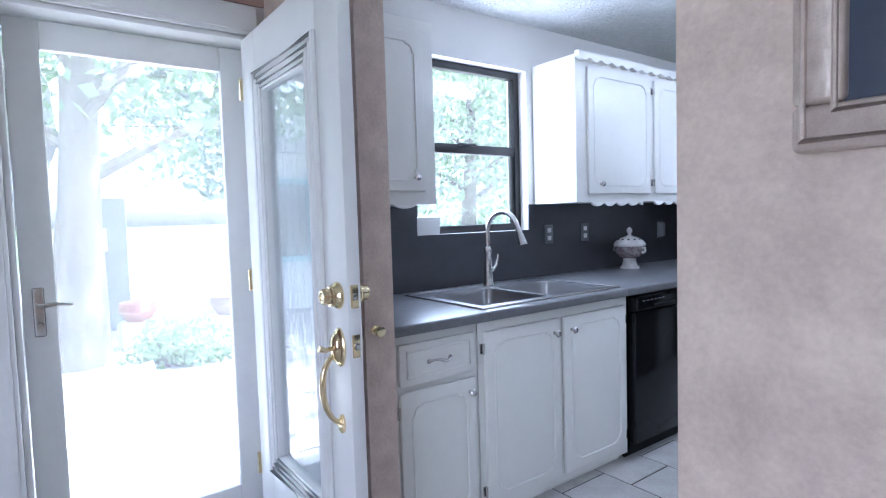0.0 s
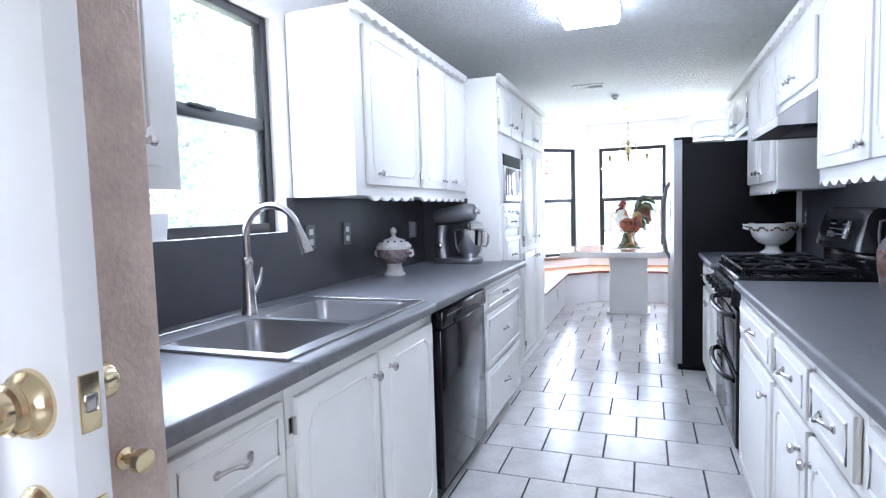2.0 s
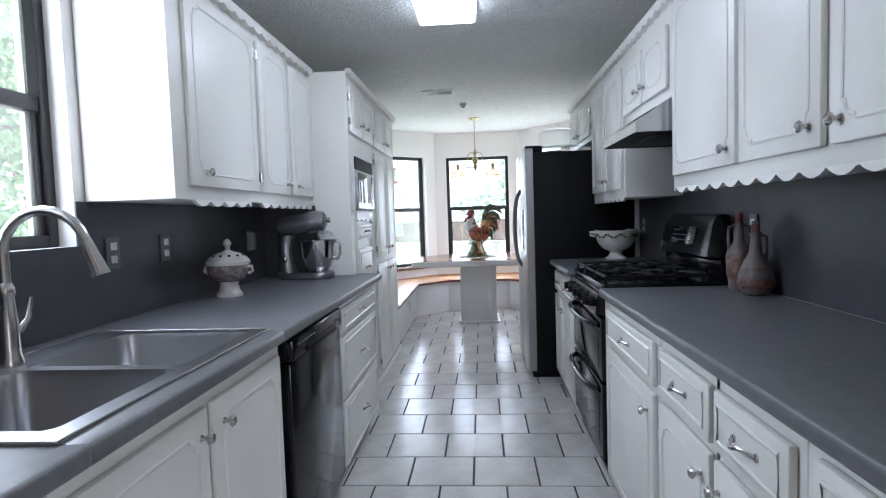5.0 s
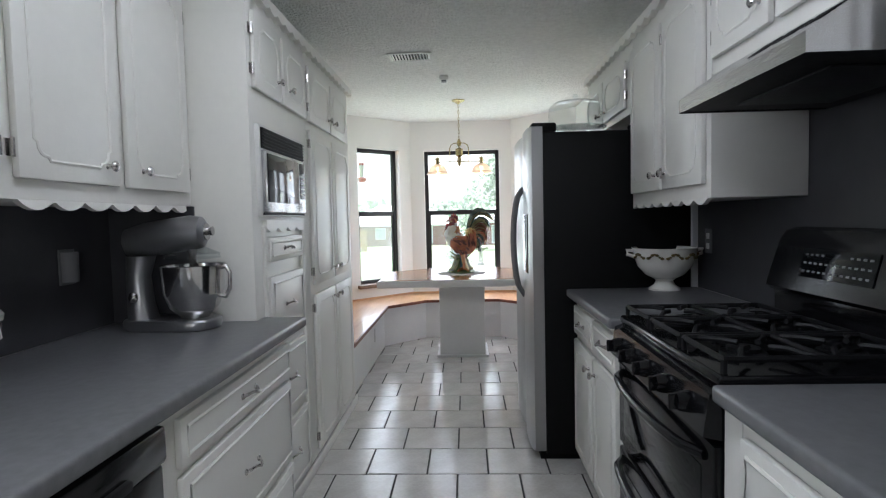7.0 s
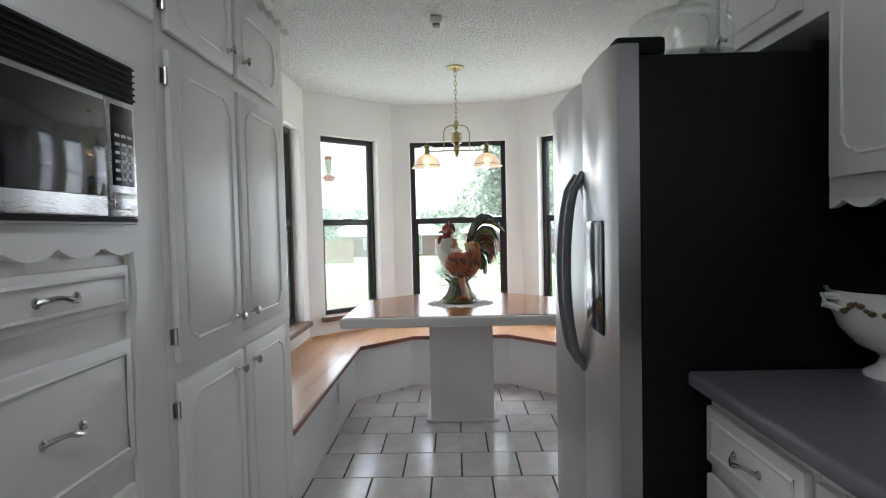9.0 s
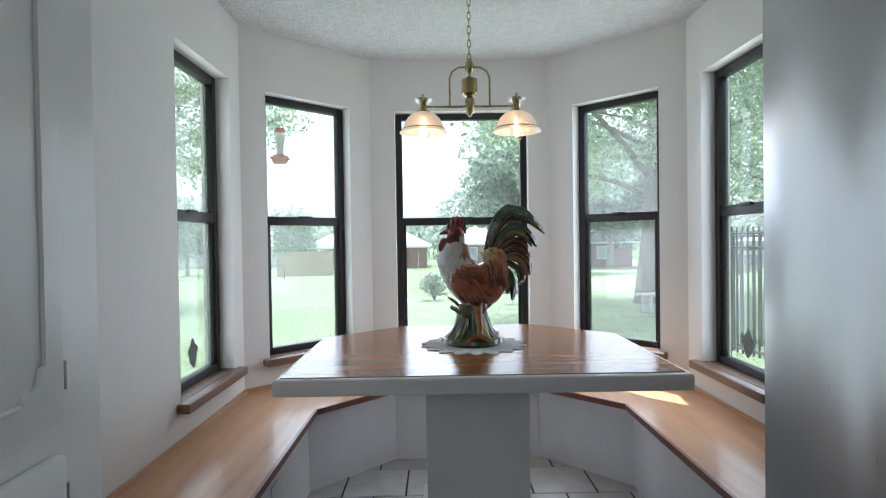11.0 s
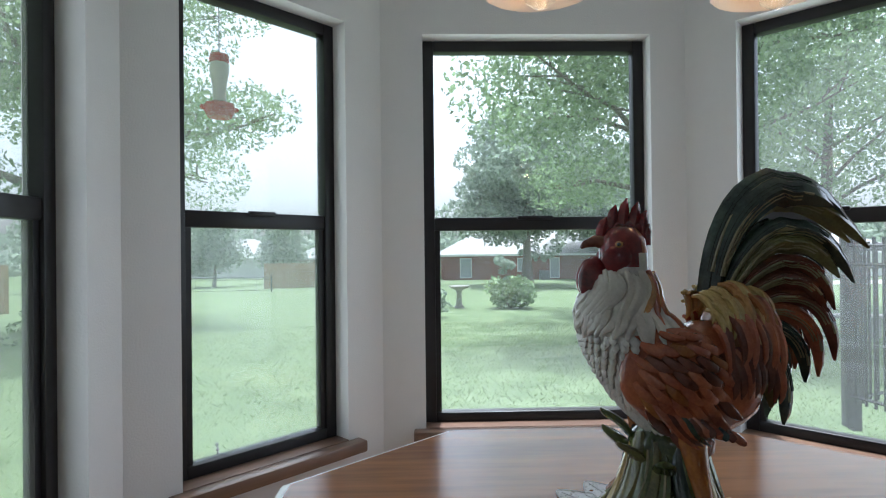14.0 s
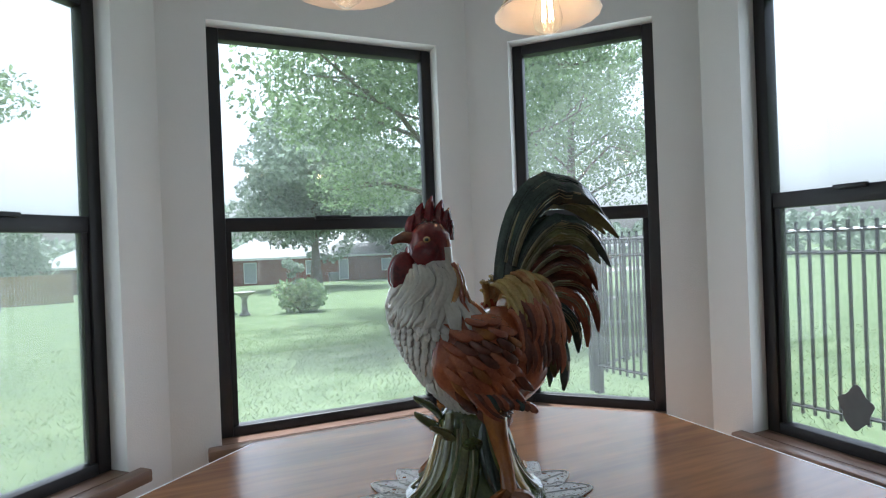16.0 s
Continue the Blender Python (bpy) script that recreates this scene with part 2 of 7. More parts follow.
def blob(bm, c, r, sx=1, sy=1, sz=1, sub=2, rough=0.0, seed=0):
    res = bmesh.ops.create_icosphere(bm, subdivisions=sub, radius=1)
    for v in res["verts"]:
        k = 1 + rough * noise.noise(v.co * 1.7 + Vector((seed * 3.1, seed * 1.7, 0)))
        v.co = Vector((c[0] + v.co.x * r * sx * k, c[1] + v.co.y * r * sy * k, c[2] + v.co.z * r * sz * k))
    return bm


def turned(bm, m):
    bmesh.ops.transform(bm, matrix=m, verts=bm.verts)
    return bm


# ---- the shell of the house ----
Z_CEIL = 2.41
Y_LEFT, Y_RIGHT = 2.40, -0.14          # kitchen walls
BAY_L, BAY_R, BAY_BACK = 2.30, -0.13, 8.146
CORNERS = [(7.515, BAY_L), (BAY_BACK, 1.67), (BAY_BACK, 0.50), (7.515, BAY_R)]
T = 0.15


def wall(name, length, z1, openings, m, material=WALL, thick=T, label="plain white painted wall"):
    """A wall along local x, inner face on local y = 0, thickness towards +y; openings are (x0, x1, z0, z1)."""
    bm = B()
    x = 0.0
    for a, b, lo, hi in sorted(openings):
        if a > x:
            box(bm, x, a, 0, thick, 0, z1)
        if lo > 0:
            box(bm, a, b, 0, thick, 0, lo)
        if hi < z1:
            box(bm, a, b, 0, thick, hi, z1)
        x = b
    if x < length:
        box(bm, x, length, 0, thick, 0, z1)
    ob = part(name, bm, material, smooth=False)
    ob.matrix_basis = m
    return tagged(ob, label, "wall", kind="structure")


WIN_Z0, WIN_Z1 = 0.575, 2.075


def side(p, q):
    """Length and pose of a wall whose inner face runs from p to q, with the room on its right hand side."""
    d = Vector((q[0] - p[0], q[1] - p[1]))
    return d.length, pose(p[0], p[1], 0, 0, 0, math.degrees(math.atan2(d.y, d.x)))


def window(name, w, h, m, depth=0.07, z0=WIN_Z0, sill=True, label="black aluminium single-hung window", rail=0.52, pane=None):
    """Local x along the wall from the opening's left, y outwards, z up; frame set back by depth."""
    e = thing(name, label, "window", kind="structure")
    fw, d0, d1 = 0.042, depth, depth + 0.05
    bm = B()
    box(bm, 0, fw, d0, d1, z0, z0 + h, 0.004)
    box(bm, w - fw, w, d0, d1, z0, z0 + h, 0.004)
    box(bm, fw, w - fw, d0, d1, z0 + h - fw, z0 + h, 0.004)
    box(bm, fw, w - fw, d0, d1, z0, z0 + fw, 0.004)
    part("window_frame", bm, BRONZE, e)
    zm = z0 + h * rail
    bm = box(B(), fw, w - fw, d0 + 0.004, d1 - 0.004, zm - 0.026, zm + 0.026, 0.005)
    box(bm, w * 0.42, w * 0.58, d0 - 0.008, d0 + 0.01, zm + 0.016, zm + 0.03, 0.003)
    part("meeting_rail", bm, BRONZE, e)
    bm = box(B(), fw, fw + 0.02, d0 + 0.012, d1 - 0.012, z0 + fw, zm - 0.026)
    box(bm, w - fw - 0.02, w - fw, d0 + 0.012, d1 - 0.012, z0 + fw, zm - 0.026)
    part("sash", bm, BRONZE, e)
    for a, b, k in ((z0 + fw, zm - 0.026, 0.022), (zm + 0.026, z0 + h - fw, 0.034)):
        bm = box(B(), fw, w - fw, d0 + k, d0 + k + 0.004, a, b)
        g = part("pane", bm, pane or GLASS, e)
        g.visible_shadow = False
    if sill:
        bm = box(B(), -0.045, w + 0.045, -0.055, -0.001, z0 - 0.036, z0 + 0.006, 0.008)
        box(bm, 0.001, w - 0.001, -0.004, depth - 0.001, z0 + 0.0005, z0 + 0.006)
        part("window_sill", bm, SILLWOOD, e, "stained wooden sill")
    e.matrix_basis = m
    return e


# bay walls, clockwise seen from above: left, left diagonal, back, right diagonal, right
bay = [((5.30, BAY_L), CORNERS[0]), (CORNERS[0], CORNERS[1]), (CORNERS[1], CORNERS[2]), (CORNERS[2], CORNERS[3]), (CORNERS[3], (4.52, BAY_R))]
spans = [(6.77 - 5.30, 7.37 - 5.30), (0.152, 0.728), (0.16, 1.035), (0.18, 0.735), (7.515 - 7.355, 7.515 - 6.775)]
FILL_WATTS = [1.3, 1.5, 2.1, 2.3, 2.4]          # added lamp watts per window, stepped up rightwards to balance the wall tones
for i, ((p, q), (a, b)) in enumerate(zip(bay, spans)):
    ln, m = side(p, q)
    wall("wall_bay_%d" % (i + 1), ln, Z_CEIL, [(a, b, WIN_Z0, WIN_Z1)], m)
    window("window_%d" % (i + 1), b - a, WIN_Z1 - WIN_Z0, m @ pose(a, 0, 0), pane=CLEARGLASS if i in (2, 3, 4) else GLASS)
    # area lamp added in each opening, lifting the room above the sky's light
    area_light("window_daylight", m @ pose((a + b) / 2, 0.055, (WIN_Z0 + WIN_Z1) / 2, -90, 0, 0), b - a - 0.1, 1.4, FILL_WATTS[i] * (b - a) / 0.8, (0.93, 0.965, 1.0))

# kitchen left wall with the sink window and, in the entry, the doorway
KW = (1.26, 2.075, 1.20, 2.14)
DOOR = (-0.40, 0.482, 0.02, 2.07)
X_END = -2.6
ln, m = side((X_END, Y_LEFT), (5.30, Y_LEFT))
wall("wall_left", ln, Z_CEIL, [(KW[0] - X_END, KW[1] - X_END, KW[2], KW[3]), (DOOR[0] - X_END, DOOR[1] - X_END, 0.0, DOOR[3])], m, thick=0.17)
window("window_6", KW[1] - KW[0], KW[3] - KW[2], m @ pose(KW[0] - X_END, 0, 0), 0.06, KW[2], sill=False, rail=0.5, pane=HAZYGLASS)
area_light("window_daylight", m @ pose((KW[0] + KW[1]) / 2 - X_END, 0.05, 1.67, -90, 0, 0), 0.7, 0.84, 3.2, (0.93, 0.97, 1.0))
ln, m = side((5.30, BAY_R - 0.01), (0.64, BAY_R - 0.01))
wall("wall_right", ln, Z_CEIL, [], m)
# partition between the kitchen and the entry, open in the middle
wall("wall_partition_left", 0.795, Z_CEIL, [], pose(0.515, 1.605, 0, 0, 0, 90) @ pose(0, -0.11, 0), TAN, 0.11, "wall end with sponged tan paint")
wall("wall_partition_right", 3.172, Z_CEIL, [], pose(0.50, -2.66, 0, 0, 0, 90) @ pose(0, -0.135, 0), TAN, 0.135, "wall with sponged tan paint")
wall("wall_entry_back", 5.06, Z_CEIL, [(1.6, 3.2, 0.6, 2.1)], pose(X_END, -2.66, 0, 0, 0, 90), TAN, T, "wall with sponged tan paint")
wall("wall_entry_right", 3.2, Z_CEIL, [], pose(0.59, -2.66, 0, 0, 0, 180), TAN, T, "wall with sponged tan paint")
# unseen window and lamp, added in the back wall to brighten the entry
window("window_7", 1.6, 1.5, pose(X_END, -2.66 + 1.6, 0, 0, 0, 90), 0.06, 0.6)
area_light("window_daylight", pose(X_END - 0.05, -0.26, 1.35, 0, -90, 0), 1.4, 1.5, 6.5, (1.0, 0.96, 0.92))
bm = box(B(), X_END + 0.01, 0.513, Y_LEFT - 0.012, Y_LEFT - 0.004, DOOR[3] + 0.13, Z_CEIL)
box(bm, X_END + 0.01, DOOR[0] - 0.1, Y_LEFT - 0.012, Y_LEFT - 0.004, 0.0, DOOR[3] + 0.13)
tagged(part("wall_entry_front", bm, RUST), "rust-brown painted wall round the doorway", "wall", kind="structure")

# ceiling and roof
bm = prism(B(), [(X_END - 0.2, -2.9), (5.4, -2.9), (5.4, -0.27), (7.6, -0.27), (8.27, 0.42), (8.27, 1.75), (7.6, 2.44), (5.4, 2.62), (X_END - 0.2, 2.62)], Z_CEIL, Z_CEIL + 0.05)
tagged(part("ceiling", bm, CEIL), "white popcorn-textured ceiling", "ceiling", kind="structure")
bm = prism(B(), [(X_END - 0.8, -5), (6.0, -5), (6.0, -0.22), (7.6, -0.22), (8.5, 0.3), (8.9, 0.7), (8.9, 2.05), (7.9, 3.0), (X_END - 0.8, 3.0)], Z_CEIL + 0.06, Z_CEIL + 0.16)
tagged(part("roof_overhang", bm, TRIM), "white painted eaves of the house", "roof", kind="structure")

# baseboard heights round the opening
bm = box(B(), 0.486, 0.498, -2.6, 0.512, 0.0, 0.09, 0.003)
tagged(part("baseboard", bm, TRIM), "white painted baseboard", "baseboard", kind="structure")

# floor: grout bed, then tiles in running bond
S, FX, FY = 0.31, 5.6, 1.1
bm = prism(B(), [(X_END, -2.66), (0.6, -2.66), (0.6, -0.2), (7.55, -0.2), (8.2, 0.45), (8.2, 1.72), (7.55, 2.38), (X_END, 2.45)], -0.06, -0.004)
floor = tagged(part("floor", bm, GROUT), "beige ceramic floor tiles with dark grout in running bond", "floor", kind="structure")


# ---- cabinets ----
def front(yf, sgn):
    """Maps (u, out, v) of a cabinet front to the world: u along x, out away from the face."""
    return lambda u, o, v: (u, yf + sgn * o, v)


def fbox(bm, F, u0, u1, o0, o1, v0, v1, r=0.0, seg=2):
    a, b = F(u0, o0, v0), F(u1, o1, v1)
    return box(bm, a[0], b[0], a[1], b[1], a[2], b[2], r, seg)


def bead_path(u0, u1, v0, v1, c):
    """Moulding outline with stepped, scooped corners."""
    pts = []
    for cu, cv, a0 in ((u1, v1, 0), (u0, v1, 90), (u0, v0, 180), (u1, v0, 270)):
        su, sv = (1 if cu == u1 else -1), (1 if cv == v1 else -1)
        arc = []
        for k in range(7):
            a = radians(90 * k / 6)
            arc.append((cu - su * c * math.cos(a) * 0.8, cv - sv * c * math.sin(a) * 0.8))
        arc = [(cu, cv - sv * c * 1.35), (cu - su * c * 0.28, cv - sv * c * 1.2)] + [(cu - su * (c * 1.05 - 0.75 * c * math.cos(radians(90 * k / 5))), cv - sv * (c * 1.05 - 0.75 * c * math.sin(radians(90 * k / 5)))) for k in range(1, 5)] + [(cu - su * c * 1.2, cv - sv * c * 0.28), (cu - su * c * 1.35, cv)]
        if a0 in (90, 270):
            arc.reverse()
        pts += arc
    return pts


def knob(F, u, v, parent, o=0.022):
    bm = B()
    p = F(u, o, v)
    s = 1 if F(u, o + 1, v)[1] > p[1] else -1
    lathe(bm, p[0], p[1], [(0.009, 0), (0.006, s * 0.006), (0.006, s * 0.013), (0.014, s * 0.019), (0.016, s * 0.024), (0.011, s * 0.03), (0.0, s * 0.032)], 14, "y", p[2])
    part("knob", bm, NICKEL, parent, "round satin nickel knob")


def pull(F, u, v, parent, o=0.022, w=0.05):
    bm = B()
    pts = []
    for k in range(11):
        a = k / 10
        pts.append(F(u - w + 2 * w * a, o + 0.024 * math.sin(math.pi * a) ** 0.7 + 0.001, v + 0.006 * math.sin(2 * math.pi * a)))
    tube(bm, pts, [0.006, 0.005, 0.0045, 0.0045, 0.005, 0.0065, 0.005, 0.0045, 0.0045, 0.005, 0.006], 7)
    for q in (-w, w):
        p = F(u + q, o, v)
        blob(bm, p, 0.011, 1, 0.6, 1, 1)
    part("pull", bm, NICKEL, parent, "curved satin nickel pull")


def hinge(F, u, v, parent, o=0.012):
    bm = B()
    p0, p1 = F(u, o, v - 0.022), F(u, o, v + 0.022)
    tube(bm, [p0, p1], 0.0055, 8)
    fbox(bm, F, u - 0.011, u + 0.011, o - 0.011, o - 0.008, v - 0.02, v + 0.02)
    part("hinge", bm, NICKEL, parent)


def cab_door(F, u0, u1, v0, v1, parent, knob_at=None, hinges="", name="door", c=0.036):
    bm = fbox(B(), F, u0, u1, 0.001, 0.020, v0, v1, 0.006)
    d = part(name, bm, CAB, parent)
    inset = min(0.048, (u1 - u0) * 0.16)
    bm = B()
    c = min(c, (u1 - u0) * 0.13)
    tube(bm, [F(u, 0.0195, v) for u, v in bead_path(u0 + inset, u1 - inset, v0 + inset, v1 - inset, c)], 0.0052, 6, True)
    part("moulding", bm, CAB, d)
    if knob_at:
        knob(F, knob_at[0], knob_at[1], d)
    for h in hinges:
        u = u0 - 0.006 if h == "l" else u1 + 0.006
        for v in (v0 + 0.07, v1 - 0.07):
            hinge(F, u, v, d)
    return d


def drawer(F, u0, u1, v0, v1, parent, pulls=1):
    bm = fbox(B(), F, u0, u1, 0.001, 0.020, v0, v1, 0.006)
    d = part("drawer", bm, CAB, parent)
    bm = B()
    i = min(0.03, (v1 - v0) * 0.22)
    tube(bm, [F(u, 0.0195, v) for u, v in ((u0 + i, v0 + i), (u1 - i, v0 + i), (u1 - i, v1 - i), (u0 + i, v1 - i))], 0.006, 6, True)
    part("moulding", bm, CAB, d)
    if pulls:
        pull(F, (u0 + u1) / 2, (v0 + v1) / 2, d, w=min(0.05, (u1 - u0) * 0.16))
    return d


def scallop(F, u0, u1, v, depth, o0, o1, wave=0.115, up=False, parent=None, name="valance", height=0.05):
    """A board with a wavy edge below (or above)."""
    n = max(8, int((u1 - u0) / 0.012))
    bm = B()
    rows = []
    for k in range(n + 1):
        u = u0 + (u1 - u0) * k / n
        w = abs(math.sin(math.pi * (u - u0) / wave)) ** 0.8
        edge = v - depth * w if not up else v + depth * w
        base = v + height if not up else v - height
        rows.append([bm.verts.new(F(u, o, q)) for o, q in ((o0, base), (o1, base), (o1, edge), (o0, edge))])
    for a, b in zip(rows, rows[1:]):
        for i in range(4):
            bm.faces.new((a[i], a[(i + 1) % 4], b[(i + 1) % 4], b[i]))
    bm.faces.new(rows[0])
    bm.faces.new(list(reversed(rows[-1])))
    return part(name, bm, CAB, parent)


def cabinet(name, label, F, u0, u1, depth, v0, v1, r=0.003, toe=0.0):
    p = F((u0 + u1) / 2, -depth / 2, v0)
    e = thing(name, label, "cabinet", p)
    bm = fbox(B(), F, u0, u1, -depth, 0, v0 + toe, v1, r)
    part("body", bm, CAB, e)
    if toe:
        bm = fbox(B(), F, u0, u1, -depth, -0.055, v0, v0 + toe)
        part("toe_kick", bm, CAB, e)
    return e


L, LU, LT = front(1.72, -1), front(2.07, -1), front(1.838, -1)
R, RU = front(0.475, 1), front(0.195, 1)
TOE, BASE_TOP = 0.05, 0.87

# left base run
c = cabinet("base_cabinet", "white base cabinet with one drawer over a door", L, 0.63, 1.08, 0.665, 0, BASE_TOP, toe=TOE)
drawer(L, 0.70, 1.055, 0.68, 0.835, c)
cab_door(L, 0.70, 1.055, 0.09, 0.655, c, (1.02, 0.60), "l")
c = cabinet("sink_cabinet", "white sink cabinet with two moulded doors", L, 1.083, 2.075, 0.665, 0, 0.70, toe=TOE)
fbm = fbox(B(), L, 1.083, 2.075, -0.02, 0, 0.70, BASE_TOP, 0.002)
part("top_rail", fbm, CAB, c)
cab_door(L, 1.11, 1.555, 0.09, 0.825, c, (1.515, 0.76), "l")
cab_door(L, 1.585, 2.04, 0.09, 0.825, c, (1.63, 0.76), "r")
c = cabinet("drawer_cabinet", "white base cabinet with three drawers", L, 2.79, 3.70, 0.665, 0, BASE_TOP, toe=TOE)
drawer(L, 2.86, 3.66, 0.715, 0.835, c)
drawer(L, 2.86, 3.66, 0.40, 0.695, c)
drawer(L, 2.86, 3.66, 0.075, 0.38, c)

# left uppers
c = cabinet("wall_cabinet", "white wall cabinet with a scalloped lower edge beside the window", LU, 0.63, 1.155, 0.325, 1.352, 2.16)
cab_door(LU, 0.70, 1.09, 1.41, 2.10, c, (1.03, 1.47))
scallop(LU, 0.64, 1.04, 1.355, 0.02, -0.02, -0.002, 0.14, parent=c, height=0.02)
c = cabinet("wall_cabinet", "long white wall cabinet with three moulded doors", LU, 2.125, 3.695, 0.325, 1.352, 2.17)
for a, b, k, h in ((2.215, 2.815, 2.31, "r"), (2.865, 3.245, 3.18, "l"), (3.285, 3.66, 3.355, "r")):
    cab_door(LU, a, b, 1.40, 2.11, c, (k, 1.455), h)
scallop(LU, 2.26, 2.76, 1.352, 0.024, -0.018, -0.001, 0.115, parent=c, height=0.012)
scallop(LU, 2.88, 3.66, 1.352, 0.024, -0.018, -0.001, 0.115, parent=c, height=0.012)
scallop(LU, 2.125, 3.695, 2.157, 0.02, 0.0, 0.03, 0.098, False, c, "crown", 0.028)

# tall unit with the microwave, and the pantry
c = cabinet("tall_cabinet", "white tall cabinet housing a microwave over drawers", LT, 3.70, 4.445, 0.557, 0, 2.17, toe=TOE)
cab_door(LT, 3.735, 4.045, 1.80, 2.09, c, (3.985, 1.875), "l")
cab_door(LT, 4.075, 4.415, 1.80, 2.09, c, (4.14, 1.875), "r")
scallop(LT, 3.80, 4.30, 1.265, 0.02, 0.0, 0.018, 0.128, parent=c, name="arch_trim", height=0.03)
drawer(LT, 3.82, 4.265, 1.125, 1.225, c)
drawer(LT, 3.82, 4.265, 0.80, 1.065, c)
drawer(LT, 3.82, 4.265, 0.45, 0.745, c)
drawer(LT, 3.82, 4.265, 0.09, 0.41, c)
bm = B()
for u in (3.795, 4.292):
    tube(bm, [LT(u + 0.006 * math.sin(k * 0.9), 0.006, 0.08 + 1.19 * k / 40) for k in range(41)], 0.011, 6)
part("side_trim", bm, CAB, c, "wavy white trim strips")
c = cabinet("pantry", "white pantry with six moulded doors", LT, 4.448, 5.47, 0.557, 0, 2.17, toe=TOE)
for a, b, k, h in ((4.475, 4.895, 4.845, "l"), (4.925, 5.35, 4.97, "r")):
    cab_door(LT, a, b, 1.80, 2.085, c, (k, 1.865), h)
    cab_door(LT, a, b, 0.955, 1.755, c, (k, 1.02), h)
    cab_door(LT, a, b, 0.085, 0.905, c, (k, 0.85), h)
scallop(LT, 3.70, 5.50, 2.157, 0.02, 0.0, 0.03, 0.098, False, c, "crown", 0.028)
bm = fbox(B(), LT, 3.72, 5.49, 0.001, 0.014, 0.0, 0.055, 0.004)
part("baseboard", bm, CAB, c)

# right base run, near and far of the range
c = cabinet("base_cabinet", "white base cabinet with a wide drawer over a door", R, 0.645, 1.262, 0.605, 0, BASE_TOP, toe=TOE)
drawer(R, 0.68, 1.215, 0.70, 0.848, c)
cab_door(R, 0.68, 1.215, 0.09, 0.675, c, (1.17, 0.60), "")
for a, b, k, h in ((1.287, 1.612, 1.575, "l"), (1.64, 2.03, 1.68, "r"), (2.085, 2.74, 2.13, "r")):
    c = cabinet("base_cabinet", "white base cabinet with one drawer over a door", R, a - 0.023, b + 0.026, 0.605, 0, BASE_TOP, toe=TOE)
    drawer(R, a, b, 0.69, 0.835, c)
    cab_door(R, a, b, 0.09, 0.665, c, (k, 0.60), h)
bm = fbox(B(), R, 2.768, 2.845, -0.605, 0, TOE, BASE_TOP)
part("filler", bm, CAB, c)
for a, b, k, h in ((3.675, 4.035, 3.99, ""), (4.065, 4.455, 4.10, "")):
    c = cabinet("base_cabinet", "white base cabinet with one drawer over a door by the fridge", R, a - 0.027 if a < 4 else a - 0.015, b + 0.014, 0.605, 0, BASE_TOP, toe=TOE)
    drawer(R, a, b, 0.695, 0.835, c)
    cab_door(R, a, b, 0.09, 0.665, c, (k, 0.60), h)

# right uppers
c = cabinet("wall_cabinet", "long white wall cabinet with four moulded doors", RU, 0.645, 2.755, 0.325, 1.352, 2.17)
for a, b, k, h in ((0.70, 1.215, 1.17, ""), (1.25, 1.65, 1.61, "l"), (1.685, 2.115, 1.73, ""), (2.14, 2.72, 2.19, "")):
    cab_door(RU, a, b, 1.40, 2.11, c, (k, 1.455), h)
scallop(RU, 0.66, 2.755, 1.352, 0.024, -0.018, -0.001, 0.115, parent=c, height=0.012)
scallop(RU, 0.645, 5.45, 2.157, 0.02, 0.0, 0.03, 0.098, False, c, "crown", 0.028)
c = cabinet("wall_cabinet", "short white wall cabinet above the range hood", RU, 2.758, 3.565, 0.325, 1.745, 2.17)
cab_door(RU, 2.80, 3.15, 1.79, 2.06, c, (3.11, 1.86))
cab_door(RU, 3.18, 3.53, 1.79, 2.06, c, (3.22, 1.86), "r")
c = cabinet("wall_cabinet", "white wall cabinet with two doors beside the fridge", RU, 3.568, 4.455, 0.325, 1.335, 2.17)
cab_door(RU, 3.60, 3.995, 1.385, 2.08, c, (3.955, 1.45), "")
cab_door(RU, 4.03, 4.43, 1.385, 2.08, c, (4.07, 1.45), "l")
scallop(RU, 3.60, 4.455, 1.335, 0.022, -0.018, -0.001, 0.115, parent=c, height=0.012)
c = cabinet("wall_cabinet", "short white wall cabinet above the fridge", RU, 4.458, 5.45, 0.325, 1.79, 2.17)
cab_door(RU, 4.55, 4.97, 1.825, 2.07, c, (4.92, 1.875), "l")
cab_door(RU, 5.00, 5.42, 1.825, 2.07, c, (5.05, 1.875))

# worktops and splashbacks
SINK = (1.13, 2.015, 1.74, 2.285)


def worktop(name, parts, label):
    e = thing(name, label, "worktop", (parts[0][0], parts[0][2], 0.87))
    for x0, x1, y0, y1 in parts:
        yf = y0 if y0 > 1 else y1
        part("slab", box(B(), x0, x1, y0, y1, 0.871, 0.911, 0.011, 3), COUNTER, e)
        part("back_joint", box(B(), x0 + 0.004, x1 - 0.004, (y1 if yf == y0 else y0) - 0.004 + (0.004 if yf != y0 else 0), (y1 if yf == y0 else y0) + (0.004 if yf != y0 else 0), 0.911, 0.916), SPLASH, e)
    return e


worktop("worktop", [(0.627, SINK[0], 1.672, 2.398), (SINK[1], 3.79, 1.672, 2.398)], "grey laminate worktop with a rolled edge")
